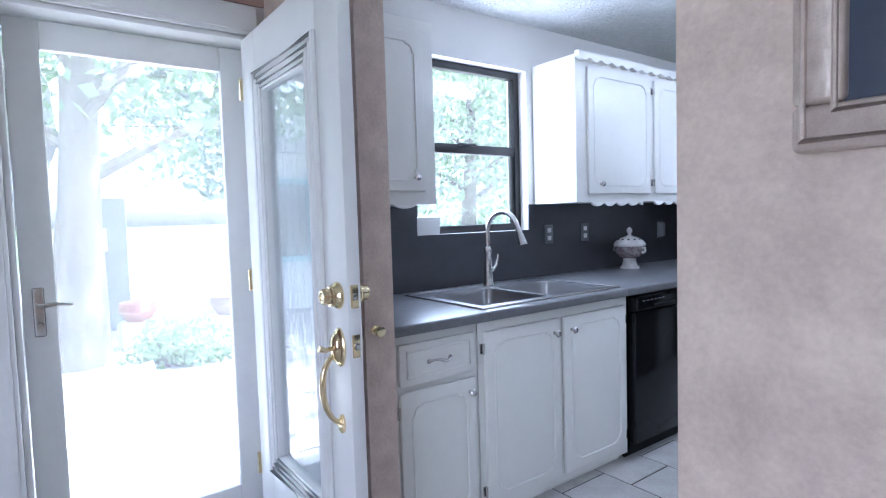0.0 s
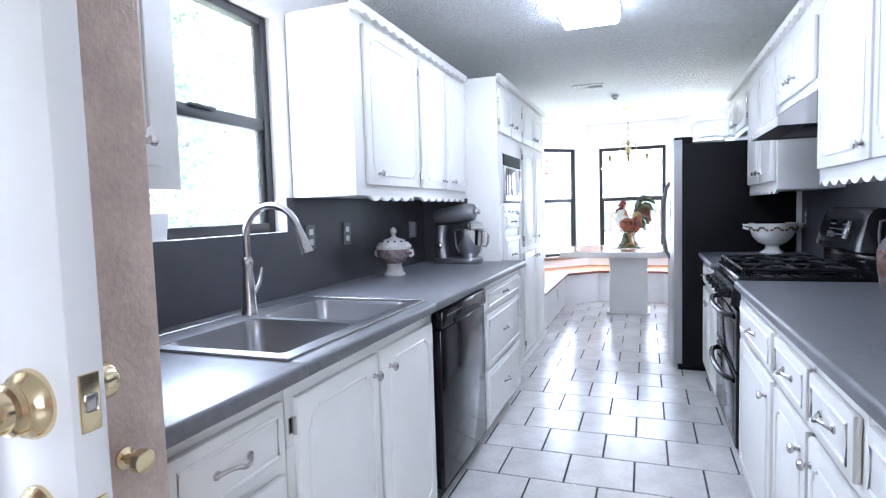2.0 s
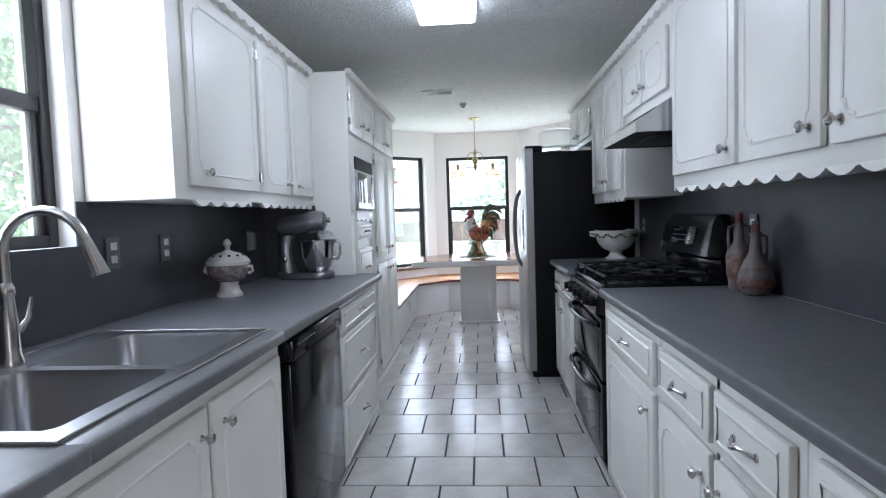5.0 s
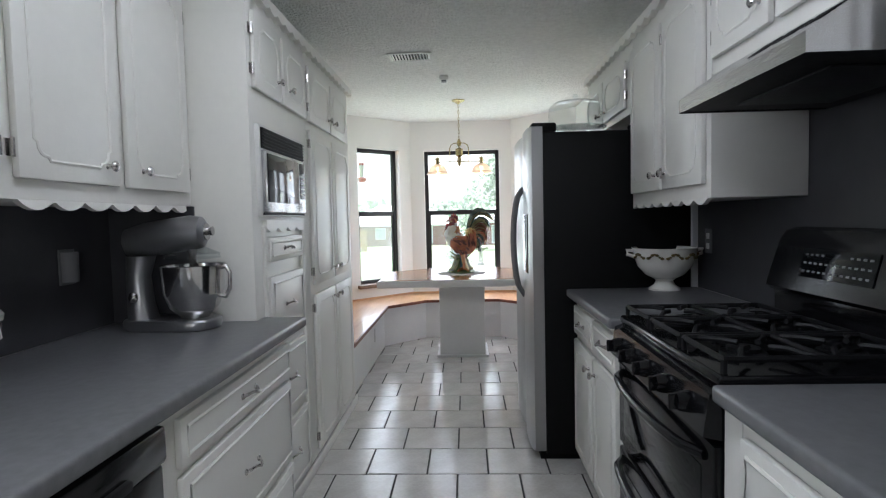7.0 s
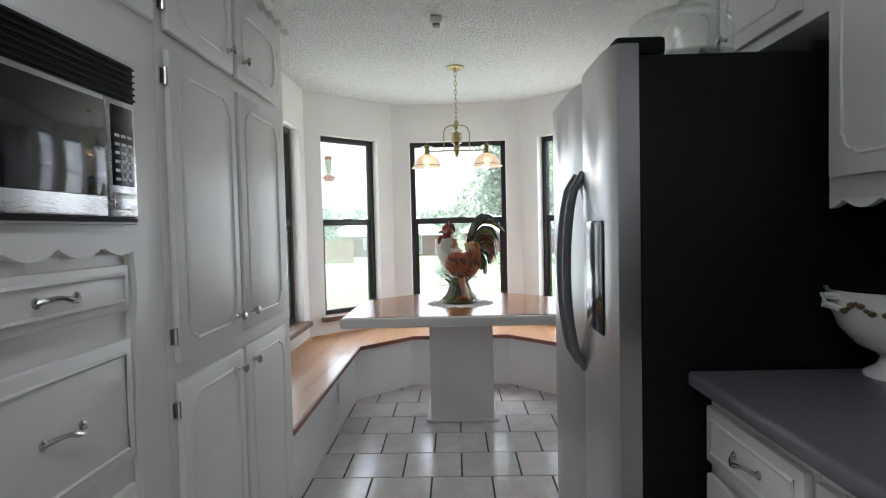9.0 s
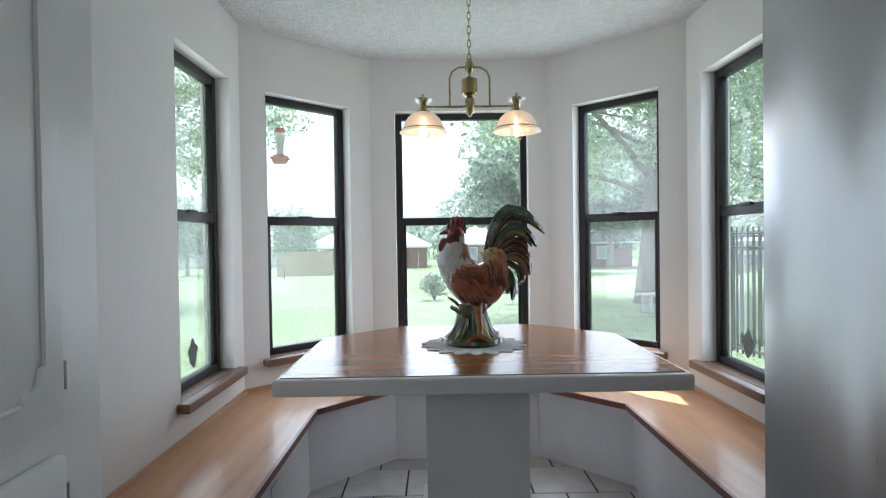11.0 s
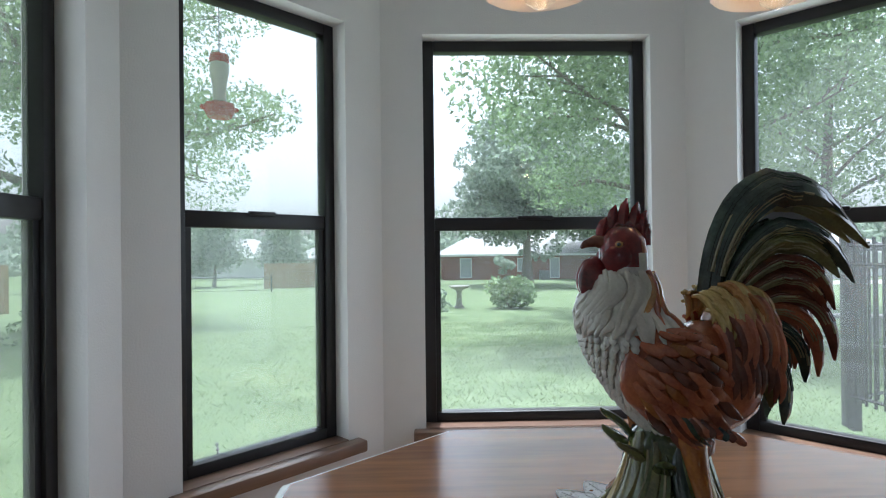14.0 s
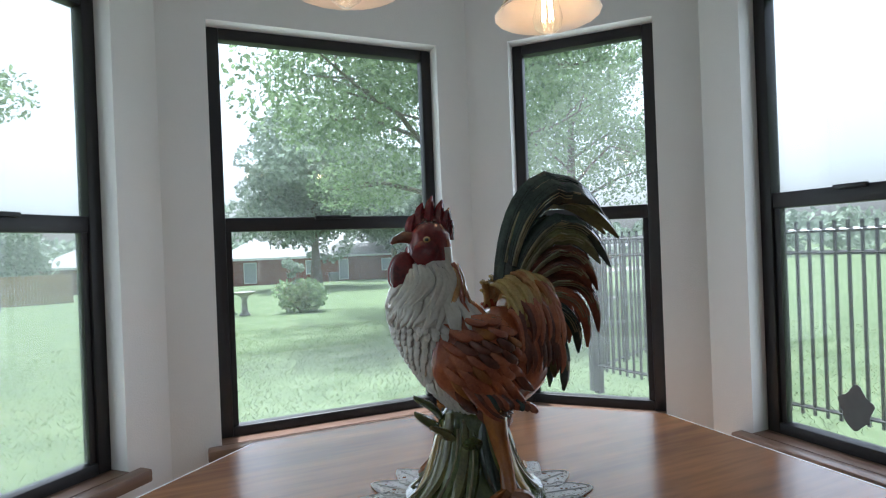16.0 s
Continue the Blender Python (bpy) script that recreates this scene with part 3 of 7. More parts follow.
for o in [x for x in bpy.data.objects if x.name.startswith("worktop")]:
    bm = box(B(), SINK[0] - 0.012, SINK[1] + 0.012, 1.672, SINK[2] + 0.006, 0.871, 0.911, 0.011, 3)
    part("slab_front", bm, COUNTER, o)
    bm = box(B(), SINK[0] - 0.012, SINK[1] + 0.012, SINK[3] - 0.006, 2.398, 0.871, 0.911, 0.004)
    part("slab_back", bm, COUNTER, o)
worktop("worktop", [(0.645, 2.848, -0.138, 0.505)], "grey laminate worktop beside the range")
worktop("worktop", [(3.635, 4.492, -0.138, 0.525)], "grey laminate worktop between range and fridge")
bm = box(B(), 0.63, 1.262, Y_LEFT - 0.008, Y_LEFT - 0.001, 0.912, 1.352)
box(bm, 1.262, 2.073, Y_LEFT - 0.008, Y_LEFT - 0.001, 0.912, KW[2])
box(bm, 2.073, 3.699, Y_LEFT - 0.008, Y_LEFT - 0.001, 0.912, 1.352)
box(bm, 3.690, 3.698, 2.06, Y_LEFT - 0.009, 0.912, 1.352)
tagged(part("backsplash_left", bm, SPLASH), "charcoal laminate backsplash", "backsplash", kind="structure")
bm = box(B(), 0.645, 4.515, Y_RIGHT + 0.001, Y_RIGHT + 0.008, 0.912, 1.74)
tagged(part("backsplash_right", bm, SPLASH), "charcoal laminate backsplash", "backsplash", kind="structure")
bm = box(B(), 0.6415, 0.6495, -0.13, 0.50, 0.912, 1.352)
tagged(part("backsplash_end", bm, SPLASH), "charcoal laminate backsplash end", "backsplash", kind="structure")


# ---- table and benches ----
def dining_table():
    e = thing("dining_table", "varnished wooden table with a white edge on a white pedestal", "table", (6.95, 1.085, 0))
    y0, y1 = 0.353, 1.818
    out = [(6.403, y1), (6.403, y0), (7.24, y0), (7.582, 0.72), (7.582, 1.45), (7.24, y1)]
    c = Vector((6.98, 1.085))
    ins = [(c.x + (x - c.x) * 0.968, c.y + (y - c.y) * 0.968) for x, y in out]
    part("edge_band", prism(B(), out, 0.69, 0.752, 0.012), TRIM, e, "white painted table edge")
    part("tabletop", prism(B(), ins, 0.745, 0.7555), TABLEWOOD, e, "glossy brown wooden top")
    part("pedestal", box(B(), 6.735, 7.20, 0.875, 1.295, 0.02, 0.69, 0.004), TRIM, e)
    part("plinth", box(B(), 6.712, 7.225, 0.845, 1.325, 0.0, 0.022, 0.006), TRIM, e)
    part("collar", box(B(), 6.70, 7.24, 0.84, 1.33, 0.665, 0.69, 0.004), TRIM, e)
    return e


dining_table()


def bench():
    e = thing("bench", "built-in window bench with honey wood seat and white base", "bench", (7.6, 1.085, 0))
    inner = [(5.475, 1.85), (7.19, 1.85), (7.57, 1.475), (7.57, 0.695), (7.19, 0.32), (5.475, 0.32)]
    outer = [(5.475, 2.297), (7.513, 2.297), (8.143, 1.669), (8.143, 0.501), (7.513, -0.127), (5.475, -0.127)]
    base = [(5.475, 1.885), (7.205, 1.885), (7.605, 1.49), (7.605, 0.68), (7.205, 0.285), (5.475, 0.285)]
    for i in range(5):
        q = [inner[i], inner[i + 1], outer[i + 1], outer[i]]
        part("seat", prism(B(), q, 0.392, 0.414), BENCHWOOD, e)
        b = [base[i], base[i + 1], (base[i + 1][0] + 0.02 * (i in (1, 2, 3)), base[i + 1][1] + (0.02 if i < 2 else -0.02 if i > 2 else 0)), (base[i][0] + 0.02 * (i in (1, 2, 3)), base[i][1] + (0.02 if i < 2 else -0.02 if i > 2 else 0))]
        if i == 0:
            b[2] = (base[1][0] + 0.02, base[1][1] + 0.02)
        part("front_panel", prism(B(), b, 0.0, 0.391), TRIM, e)
        a, d = Vector(inner[i]), Vector(inner[i + 1])
        t = (d - a).normalized()
        nrm = Vector((-t.y, t.x)) * -0.014 if i < 9 else Vector((0, 0))
        part("edging", prism(B(), [a, d, d + nrm, a + nrm], 0.386, 0.4145), EDGEWOOD, e, "red-brown wooden edge strip")
        o1, o2 = Vector(outer[i]), Vector(outer[i + 1])
        n2 = (o2 - o1).normalized()
        n2 = Vector((n2.y, -n2.x)) * 0.015
        part("back_strip", prism(B(), [o1, o2, o2 + n2, o1 + n2], 0.414, 0.432), BENCHWOOD, e)
    return e


bench()


# ---- appliances ----
def fridge():
    e = thing("fridge", "side-by-side fridge with steel doors and black sides", "fridge", (4.96, 0.25, 0))
    x0, x1 = 4.508, 5.42
    part("body", box(B(), x0, x1, -0.12, 0.632, 0.03, 1.715, 0.008), BLACKM, e, "black textured case")
    part("foot_grille", box(B(), x0 + 0.02, x1 - 0.02, 0.45, 0.66, 0.0, 0.045, 0.004), BLACKM, e)
    for a, b in ((x0, 4.885), (4.892, x1)):
        bm = B()
        n, out = 12, []
        for k in range(n + 1):
            s = k / n
            out.append((a + (b - a) * s, 0.69 + 0.018 * (1 - (2 * s - 1) ** 4)))
        out += [(b, 0.634), (a, 0.634)]
        d = part("door", prism(bm, out, 0.05, 1.745, 0.006), STEEL, e, "brushed steel door")
        hx = b - 0.045 if a < 4.7 else a + 0.045
        pts = [(hx, 0.70, 1.45)] + [(hx, 0.70 + 0.058 * math.sin(math.pi * k / 12) ** 0.45, 1.45 - 0.62 * k / 12) for k in range(1, 12)] + [(hx, 0.70, 0.83)]
        part("handle", tube(B(), pts, 0.014, 10), GREYPL, d, "long grey bowed handle")
        if a < 4.7:
            part("dispenser", box(B(), a + 0.08, a + 0.27, 0.69, 0.7115, 0.98, 1.30, 0.008), BLACK, d, "black water dispenser")
    part("hinge_cover", box(B(), x0 + 0.01, x0 + 0.16, 0.56, 0.69, 1.716, 1.765, 0.012), BLACKM, e)
    part("hinge_cover", box(B(), x1 - 0.16, x1 - 0.01, 0.56, 0.69, 1.716, 1.765, 0.012), BLACKM, e)
    part("top_trim", box(B(), x0 + 0.005, x0 + 0.03, 0.10, 0.20, 1.715, 1.74, 0.008), BLACKM, e)


fridge()


def cooker():
    e = thing("gas_range", "black double-oven gas range with cast iron grates", "range", (3.24, 0.17, 0))
    x0, x1, yb, yf = 2.852, 3.630, -0.12, 0.475
    part("body", box(B(), x0, x1, yb, yf - 0.02, 0.02, 0.905, 0.006), BLACK, e)
    part("cooktop", box(B(), x0 - 0.004, x1 + 0.004, yb, yf + 0.012, 0.898, 0.926, 0.010, 3), BLACK, e)
    # control panel slopes forward
    bm = B()
    v = [(yf - 0.02, 0.905), (yf + 0.03, 0.885), (yf + 0.045, 0.79), (yf - 0.02, 0.775)]
    a = [bm.verts.new((x0, y, z)) for y, z in v]
    b = [bm.verts.new((x1, y, z)) for y, z in v]
    bm.faces.new(a)
    bm.faces.new(list(reversed(b)))
    for i in range(4):
        bm.faces.new((a[i], b[i], b[(i + 1) % 4], a[(i + 1) % 4]))
    cp = part("control_panel", bm, BLACK, e)
    for k in range(5):
        x = x0 + 0.10 + k * (x1 - x0 - 0.2) / 4
        bm = lathe(B(), x, yf + 0.036, [(0.026, 0), (0.026, 0.012), (0.021, 0.03), (0.0, 0.032)], 18, "y", 0.838)
        box(bm, x - 0.005, x + 0.005, yf + 0.055, yf + 0.085, 0.818, 0.858, 0.003)
        part("knob", bm, BLACK, cp)
    for z0, z1 in ((0.47, 0.765), (0.10, 0.455)):
        d = part("oven_door", box(B(), x0 + 0.004, x1 - 0.004, yf - 0.018, yf + 0.018, z0, z1, 0.008), BLACK, e)
        part("oven_glass", box(B(), x0 + 0.07, x1 - 0.07, yf + 0.016, yf + 0.0205, z0 + 0.05, z1 - 0.07, 0.002), OVENGLASS, d)
        pts = [(x0 + 0.05 + (x1 - x0 - 0.1) * k / 14, yf + 0.018 + 0.055 * math.sin(math.pi * k / 14) ** 0.4, z1 - 0.035) for k in range(15)]
        part("handle", tube(B(), pts, 0.014, 10), BLACK, d, "bowed black oven handle")
    part("kick_panel", box(B(), x0 + 0.01, x1 - 0.01, yf - 0.05, yf - 0.02, 0.0, 0.095, 0.003), BLACK, e)
    # back panel with clock
    bm = B()
    part("riser", box(B(), x0 + 0.012, x1 - 0.012, yb, yb + 0.075, 0.92, 1.06, 0.006), BLACK, e)
    prof = [(yb + 0.01, 1.025), (yb + 0.105, 1.02), (yb + 0.125, 1.035), (yb + 0.122, 1.06), (yb + 0.09, 1.19), (yb + 0.07, 1.222), (yb + 0.04, 1.232), (yb + 0.01, 1.228)]
    rows = []
    for k in range(19):
        u = k / 18
        q = min(1.0, min(u, 1 - u) / 0.09)
        q = math.sqrt(1 - (1 - q) ** 2)
        x = x0 + 0.004 + (x1 - x0 - 0.008) * u
        lean = 0.055 * (1 - 2 * u) * abs(1 - 2 * u) ** 5
        rows.append([bm.verts.new((x + lean * (z - 1.02) / 0.21, yb + 0.01 + (y - yb - 0.01) * (0.55 + 0.45 * q), 1.02 + (z - 1.02) * (0.84 + 0.16 * q))) for y, z in prof])
    for p, q in zip(rows, rows[1:]):
        for i in range(8):
            bm.faces.new((p[i], p[(i + 1) % 8], q[(i + 1) % 8], q[i]))
    bm.faces.new(list(reversed(rows[0])))
    bm.faces.new(rows[-1])
    bp = part("back_panel", bm, BLACK, e)
    part("display", turned(box(B(), -0.16, 0.16, -0.002, 0.003, -0.045, 0.045, 0.002), pose((x0 + x1) / 2, yb + 0.107, 1.125, 13.8, 0, 0)), OVENGLASS, bp)
    for k in range(12):
        for j in range(3):
            if 4 <= k <= 7 and j == 2:
                continue
            part("button", turned(box(B(), -0.006, 0.006, -0.001, 0.0025, -0.003, 0.003), pose((x0 + x1) / 2 - 0.1375 + k * 0.025, yb + 0.1095 - (j - 1) * 0.0061, 1.125 + (j - 1) * 0.025, 13.8, 0, 0)), GREYPL, bp)
    # burners and grates
    for bx in (x0 + 0.19, x0 + 0.59):
        for by in (yb + 0.22, yb + 0.46):
            bm = lathe(B(), bx, by, [(0.055, 0.926), (0.055, 0.934), (0.04, 0.936), (0.04, 0.946), (0.0, 0.948)], 20)
            part("burner", bm, IRON, e)
    for gx in (x0 + 0.02, x0 + 0.275, x0 + 0.53):
        bm = B()
        w, y0, y1, z = 0.228, yb + 0.135, yf - 0.01, 0.958
        tube(bm, [(gx, y0, z), (gx + w, y0, z), (gx + w, y1, z), (gx, y1, z)], 0.008, 6, True)
        tube(bm, [(gx, (y0 + y1) / 2, z), (gx + w, (y0 + y1) / 2, z)], 0.008, 6)
        for cy in (y0 + 0.12, y1 - 0.12):
            for k in range(4):
                a = math.pi / 4 + k * math.pi / 2
                r1 = 0.118
                tube(bm, [(gx + w / 2 + 0.035 * math.cos(a), cy + 0.035 * math.sin(a), z + 0.006), (gx + w / 2 + 0.075 * math.cos(a), cy + 0.075 * math.sin(a), z + 0.008), (gx + w / 2 + max(-w / 2, min(w / 2, r1 * math.cos(a) * 1.36)), cy + r1 * math.sin(a), z)], 0.0075, 6)
        for qx in (gx, gx + w):
            for qy in (y0, y1):
                tube(bm, [(qx, qy, 0.925), (qx, qy, z)], 0.008, 6)
        part("grate", bm, IRON, e, "cast iron grate")


cooker()


def hood():
    e = thing("range_hood", "brushed steel under-cabinet range hood", "range hood", (3.16, 0.1, 1.6))
    x0, x1 = 2.79, 3.455
    bm = B()
    v = [(-0.13, 1.743), (0.20, 1.743), (0.345, 1.645), (0.345, 1.602), (-0.13, 1.602)]
    a = [bm.verts.new((x0, y, z)) for y, z in v]
    b = [bm.verts.new((x1, y, z)) for y, z in v]
    for i in range(4):
        if i != 3:
            bm.faces.new((a[i], b[i], b[i + 1], a[i + 1]))
    bm.faces.new(a)
    bm.faces.new(list(reversed(b)))
    part("shell", bm, STEELH, e)
    part("underside", box(B(), x0 + 0.01, x1 - 0.01, -0.12, 0.335, 1.606, 1.62), BLACKM, e)
    part("filter", box(B(), x0 + 0.12, x1 - 0.12, -0.05, 0.22, 1.600, 1.607, 0.003), IRON, e)
    for i in range(3):
        for k in range(4):
            part("vent_slot", turned(box(B(), -0.047, 0.047, -0.0022, 0.0022, -0.0035, 0.0035, 0.001), pose(3.09 - i * 0.115, 0.2505 + 0.0115 * k, 1.7095 - 0.0078 * k, 55.9, 0, 0)), BLACKM, e)


hood()


def dishwasher():
    e = thing("dishwasher", "glossy black built-in dishwasher", "dishwasher", (2.43, 2.0, 0))
    x0, x1 = 2.105, 2.765
    part("body", box(B(), x0 + 0.01, x1 - 0.01, 1.735, 2.30, 0.02, 0.865), BLACKM, e)
    part("door", box(B(), x0, x1, 1.690, 1.733, 0.09, 0.775, 0.008), BLACK, e)
    p = part("control_panel", box(B(), x0, x1, 1.678, 1.733, 0.780, 0.862, 0.012), BLACK, e)
    part("handle", box(B(), x0 + 0.14, x1 - 0.14, 1.668, 1.684, 0.785, 0.808, 0.006), BLACKM, p)
    bm = B()
    for k in range(6):
        box(bm, x0 + 0.05 + k * 0.035, x0 + 0.07 + k * 0.035, 1.6765, 1.6785, 0.83, 0.836)
    part("marks", bm, GREYPL, p)
    part("kick_panel", box(B(), x0, x1, 1.76, 1.775, 0.0, 0.088), BLACKM, e)


dishwasher()


def microwave():
    e = thing("microwave", "built-in steel microwave with a black vent grille", "microwave", (4.0, 1.83, 1.31))
    x0, x1 = 3.752, 4.312
    part("trim", box(B(), x0, x1, 1.8200, 1.8400, 1.31, 1.668, 0.003), PLASTIC, e, "white surround")
    part("grille", box(B(), x0 + 0.012, x1 - 0.012, 1.8130, 1.8280, 1.575, 1.655), BLACKM, e)
    for k in range(6):
        part("slat", turned(box(B(), x0 + 0.014, x1 - 0.014, -0.006, 0.006, -0.002, 0.002), pose(0, 1.8120, 1.583 + k * 0.0135, 35, 0, 0)), BLACKM, e)
    d = part("door", box(B(), x0 + 0.014, x1 - 0.135, 1.8000, 1.8280, 1.325, 1.568, 0.005), STEELH, e)
    part("door_window", box(B(), x0 + 0.022, x1 - 0.142, 1.7970, 1.8020, 1.365, 1.556, 0.002), OVENGLASS, d)
    p = part("control_panel", box(B(), x1 - 0.132, x1 - 0.03, 1.8000, 1.8280, 1.325, 1.568, 0.005), STEELH, e)
    part("keypad", box(B(), x1 - 0.118, x1 - 0.044, 1.7970, 1.8020, 1.39, 1.555, 0.002), BLACK, p)
    bm = B()
    for r in range(6):
        for k in range(3):
            box(bm, x1 - 0.112 + k * 0.022, x1 - 0.097 + k * 0.022, 1.7955, 1.7975, 1.40 + r * 0.018, 1.406 + r * 0.018)
    part("key_print", bm, PLASTIC, p)
    part("door_button", box(B(), x1 - 0.118, x1 - 0.044, 1.7960, 1.8020, 1.34, 1.375, 0.003), STEELH, p)
    part("side_gap", box(B(), x1 - 0.028, x1 - 0.012, 1.8160, 1.8280, 1.325, 1.57), BLACKM, e)
    part("base_gap", box(B(), x0 + 0.012, x1 - 0.012, 1.8140, 1.8280, 1.315, 1.324), BLACKM, e)


microwave()


# ---- sink ----
def sink():
    x0, x1, y0, y1 = SINK
    e = thing("kitchen_sink", "double-bowl stainless steel drop-in sink", "sink", ((x0 + x1) / 2, (y0 + y1) / 2, 0.9))
    bm = B()
    xs = [(x0 + 0.035, (x0 + x1) / 2 - 0.018), ((x0 + x1) / 2 + 0.018, x1 - 0.035)]
    ya, yb = y0 + 0.035, y1 - 0.10
    for a, b, c, d in ((x0 - 0.012, x1 + 0.012, y0 - 0.012, ya), (x0 - 0.012, x1 + 0.012, yb, y1 + 0.012), (x0 - 0.012, xs[0][0], ya, yb), (xs[0][1], xs[1][0], ya, yb), (xs[1][1], x1 + 0.012, ya, yb)):
        box(bm, a, b, c, d, 0.9115, 0.917)
    part("rim", bm, SINKSTEEL, e)
    tube_b = tube(B(), [(x0 - 0.012, y0 - 0.012, 0.914), (x1 + 0.012, y0 - 0.012, 0.914), (x1 + 0.012, y1 + 0.012, 0.914), (x0 - 0.012, y1 + 0.012, 0.914)], 0.0045, 8, True)
    part("rim_edge", tube_b, NICKEL, e)
    for a, b in xs:
        bm = B()
        rings = []
        for ins, z in ((0, 0.915), (0.004, 0.90), (0.012, 0.77), (0.035, 0.74), (0.14, 0.735)):
            rings.append([])
            for cx, cy, a0 in ((b - ins - 0.05, yb - ins - 0.05, 0), (a + ins + 0.05, yb - ins - 0.05, 90), (a + ins + 0.05, ya + ins + 0.05, 180), (b - ins - 0.05, ya + ins + 0.05, 270)):
                for k in range(6):
                    t = radians(a0 + 90 * k / 5)
                    rings[-1].append(bm.verts.new((cx + 0.05 * math.cos(t), cy + 0.05 * math.sin(t), z)))
        for p, q in zip(rings, rings[1:]):
            n = len(p)
            for i in range(n):
                bm.faces.new((p[i], p[(i + 1) % n], q[(i + 1) % n], q[i]))
        bm.faces.new(rings[-1])
        bowl = part("bowl", bm, SINKSTEEL, e)
        # corners of the cut-out
        bm = B()
        for cx, cy, sx, sy in ((a, ya, 1, 1), (b, ya, -1, 1), (a, yb, 1, -1), (b, yb, -1, -1)):
            ctr = (cx + sx * 0.05, cy + sy * 0.05)
            arc = [bm.verts.new((ctr[0] - sx * 0.05 * math.cos(radians(18 * k)), ctr[1] - sy * 0.05 * math.sin(radians(18 * k)), 0.9145)) for k in range(6)]
            bm.faces.new([bm.verts.new((cx, cy, 0.9145))] + arc)
        part("bowl_corner", bm, SINKSTEEL, bowl)
        part("drain", lathe(B(), (a + b) / 2, (ya + yb) / 2, [(0.045, 0.736), (0.042, 0.739), (0.03, 0.737), (0.0, 0.735)], 18), NICKEL, bowl)


sink()


def faucet():
    fx, fy = 1.605, 2.238
    e = thing("faucet", "satin nickel pull-down kitchen faucet", "faucet", (fx, fy, 0.917))
    part("base", lathe(B(), fx, fy, [(0.030, 0.917), (0.030, 0.93), (0.024, 0.945), (0.022, 1.02), (0.017, 1.09), (0.020, 1.10), (0.020, 1.115), (0.014, 1.13), (0.0, 1.131)], 20), NICKEL, e)
    pts = [(fx, fy, 1.10), (fx, fy, 1.205)] + [(fx + 0.01 * (1 - math.cos(radians(a))), fy - 0.105 + 0.105 * math.cos(radians(a)), 1.205 + 0.105 * math.sin(radians(a))) for a in range(15, 166, 15)]
    part("spout", tube(B(), pts, 0.013, 12), NICKEL, e)
    end = pts[-1]
    part("spray_head", tube(B(), [end, (end[0] + 0.003, end[1] - 0.012, end[2] - 0.035), (end[0] + 0.006, end[1] - 0.026, end[2] - 0.075), (end[0] + 0.007, end[1] - 0.03, end[2] - 0.09)], [0.014, 0.017, 0.021, 0.024], 14), NICKEL, e)
    part("lever", tube(B(), [(fx + 0.02, fy - 0.005, 1.00), (fx + 0.05, fy - 0.01, 1.03), (fx + 0.06, fy - 0.012, 1.085)], [0.011, 0.008, 0.006], 10), NICKEL, e)


faucet()


# ---- ceramic rooster on its doily ----
def glaze(name, col, col2):
    return mat(name, col, 0.12, scale=22, col2=col2, coat=0.6, bump=0.15, bscale=70)


G_WHITE = glaze("cream_glaze", (0.70, 0.68, 0.62), (0.50, 0.47, 0.42))
G_RED = glaze("red_glaze", (0.25, 0.022, 0.022), (0.07, 0.008, 0.012))
G_RUST = glaze("rust_glaze", (0.52, 0.17, 0.075), (0.25, 0.065, 0.035))
G_OCHRE = glaze("ochre_glaze", (0.60, 0.34, 0.12), (0.32, 0.14, 0.05))
G_DARK = glaze("dark_green_glaze", (0.055, 0.09, 0.065), (0.016, 0.026, 0.024))
G_OLIVE = glaze("olive_glaze", (0.22, 0.21, 0.075), (0.08, 0.085, 0.035))
G_GREEN = glaze("leaf_green_glaze", (0.12, 0.15, 0.035), (0.035, 0.055, 0.02))
G_BROWN = glaze("brown_glaze", (0.21, 0.065, 0.035), (0.075, 0.026, 0.016))
G_YELLOW = glaze("yellow_green_glaze", (0.58, 0.44, 0.16), (0.36, 0.24, 0.08))
G_STRIPE = glaze("pale_olive_glaze", (0.34, 0.31, 0.17), (0.16, 0.145, 0.07))
G_ORANGE = glaze("orange_glaze", (0.42, 0.16, 0.035), (0.22, 0.07, 0.02))


def bez(p0, p1, p2, p3, n):
    out = []
    for k in range(n + 1):
        t = k / n
        a = (1 - t) ** 3, 3 * t * (1 - t) ** 2, 3 * t * t * (1 - t), t ** 3
        out.append(tuple(sum(w * p[i] for w, p in zip(a, (p0, p1, p2, p3))) for i in range(len(p0))))
    return out


def feather(bm, pts, width, thick, tip=0.35, n=8, base=0.55):
    """A flattened bar along points in space, broad in the plane of the curve."""
    pts = [Vector(p) for p in pts]
    k = len(pts)
    rings = []
    for i, p in enumerate(pts):
        t = (pts[min(i + 1, k - 1)] - pts[max(i - 1, 0)]).normalized()
        side = Vector((1, 0, 0))
        side = (side - t * side.dot(t)).normalized()
        wide = t.cross(side).normalized()
        s = i / (k - 1)
        w = width * (base + (1 - base) * min(1, s * 2.2))
        if s > 1 - tip:
            w *= max(0.12, math.sqrt(max(0.0, 1 - ((s - 1 + tip) / tip) ** 2)))
        rings.append([bm.verts.new(p + wide * (w * math.cos(2 * math.pi * j / n)) + side * (thick * (w / width) ** 0.5 * math.sin(2 * math.pi * j / n) * (1.25 if j % 2 == 0 else 0.8))) for j in range(n)])
    for a, b in zip(rings, rings[1:]):
        for j in range(n):
            bm.faces.new((a[j], a[(j + 1) % n], b[(j + 1) % n], b[j]))
    bm.faces.new(list(reversed(rings[0])))
    bm.faces.new(rings[-1])


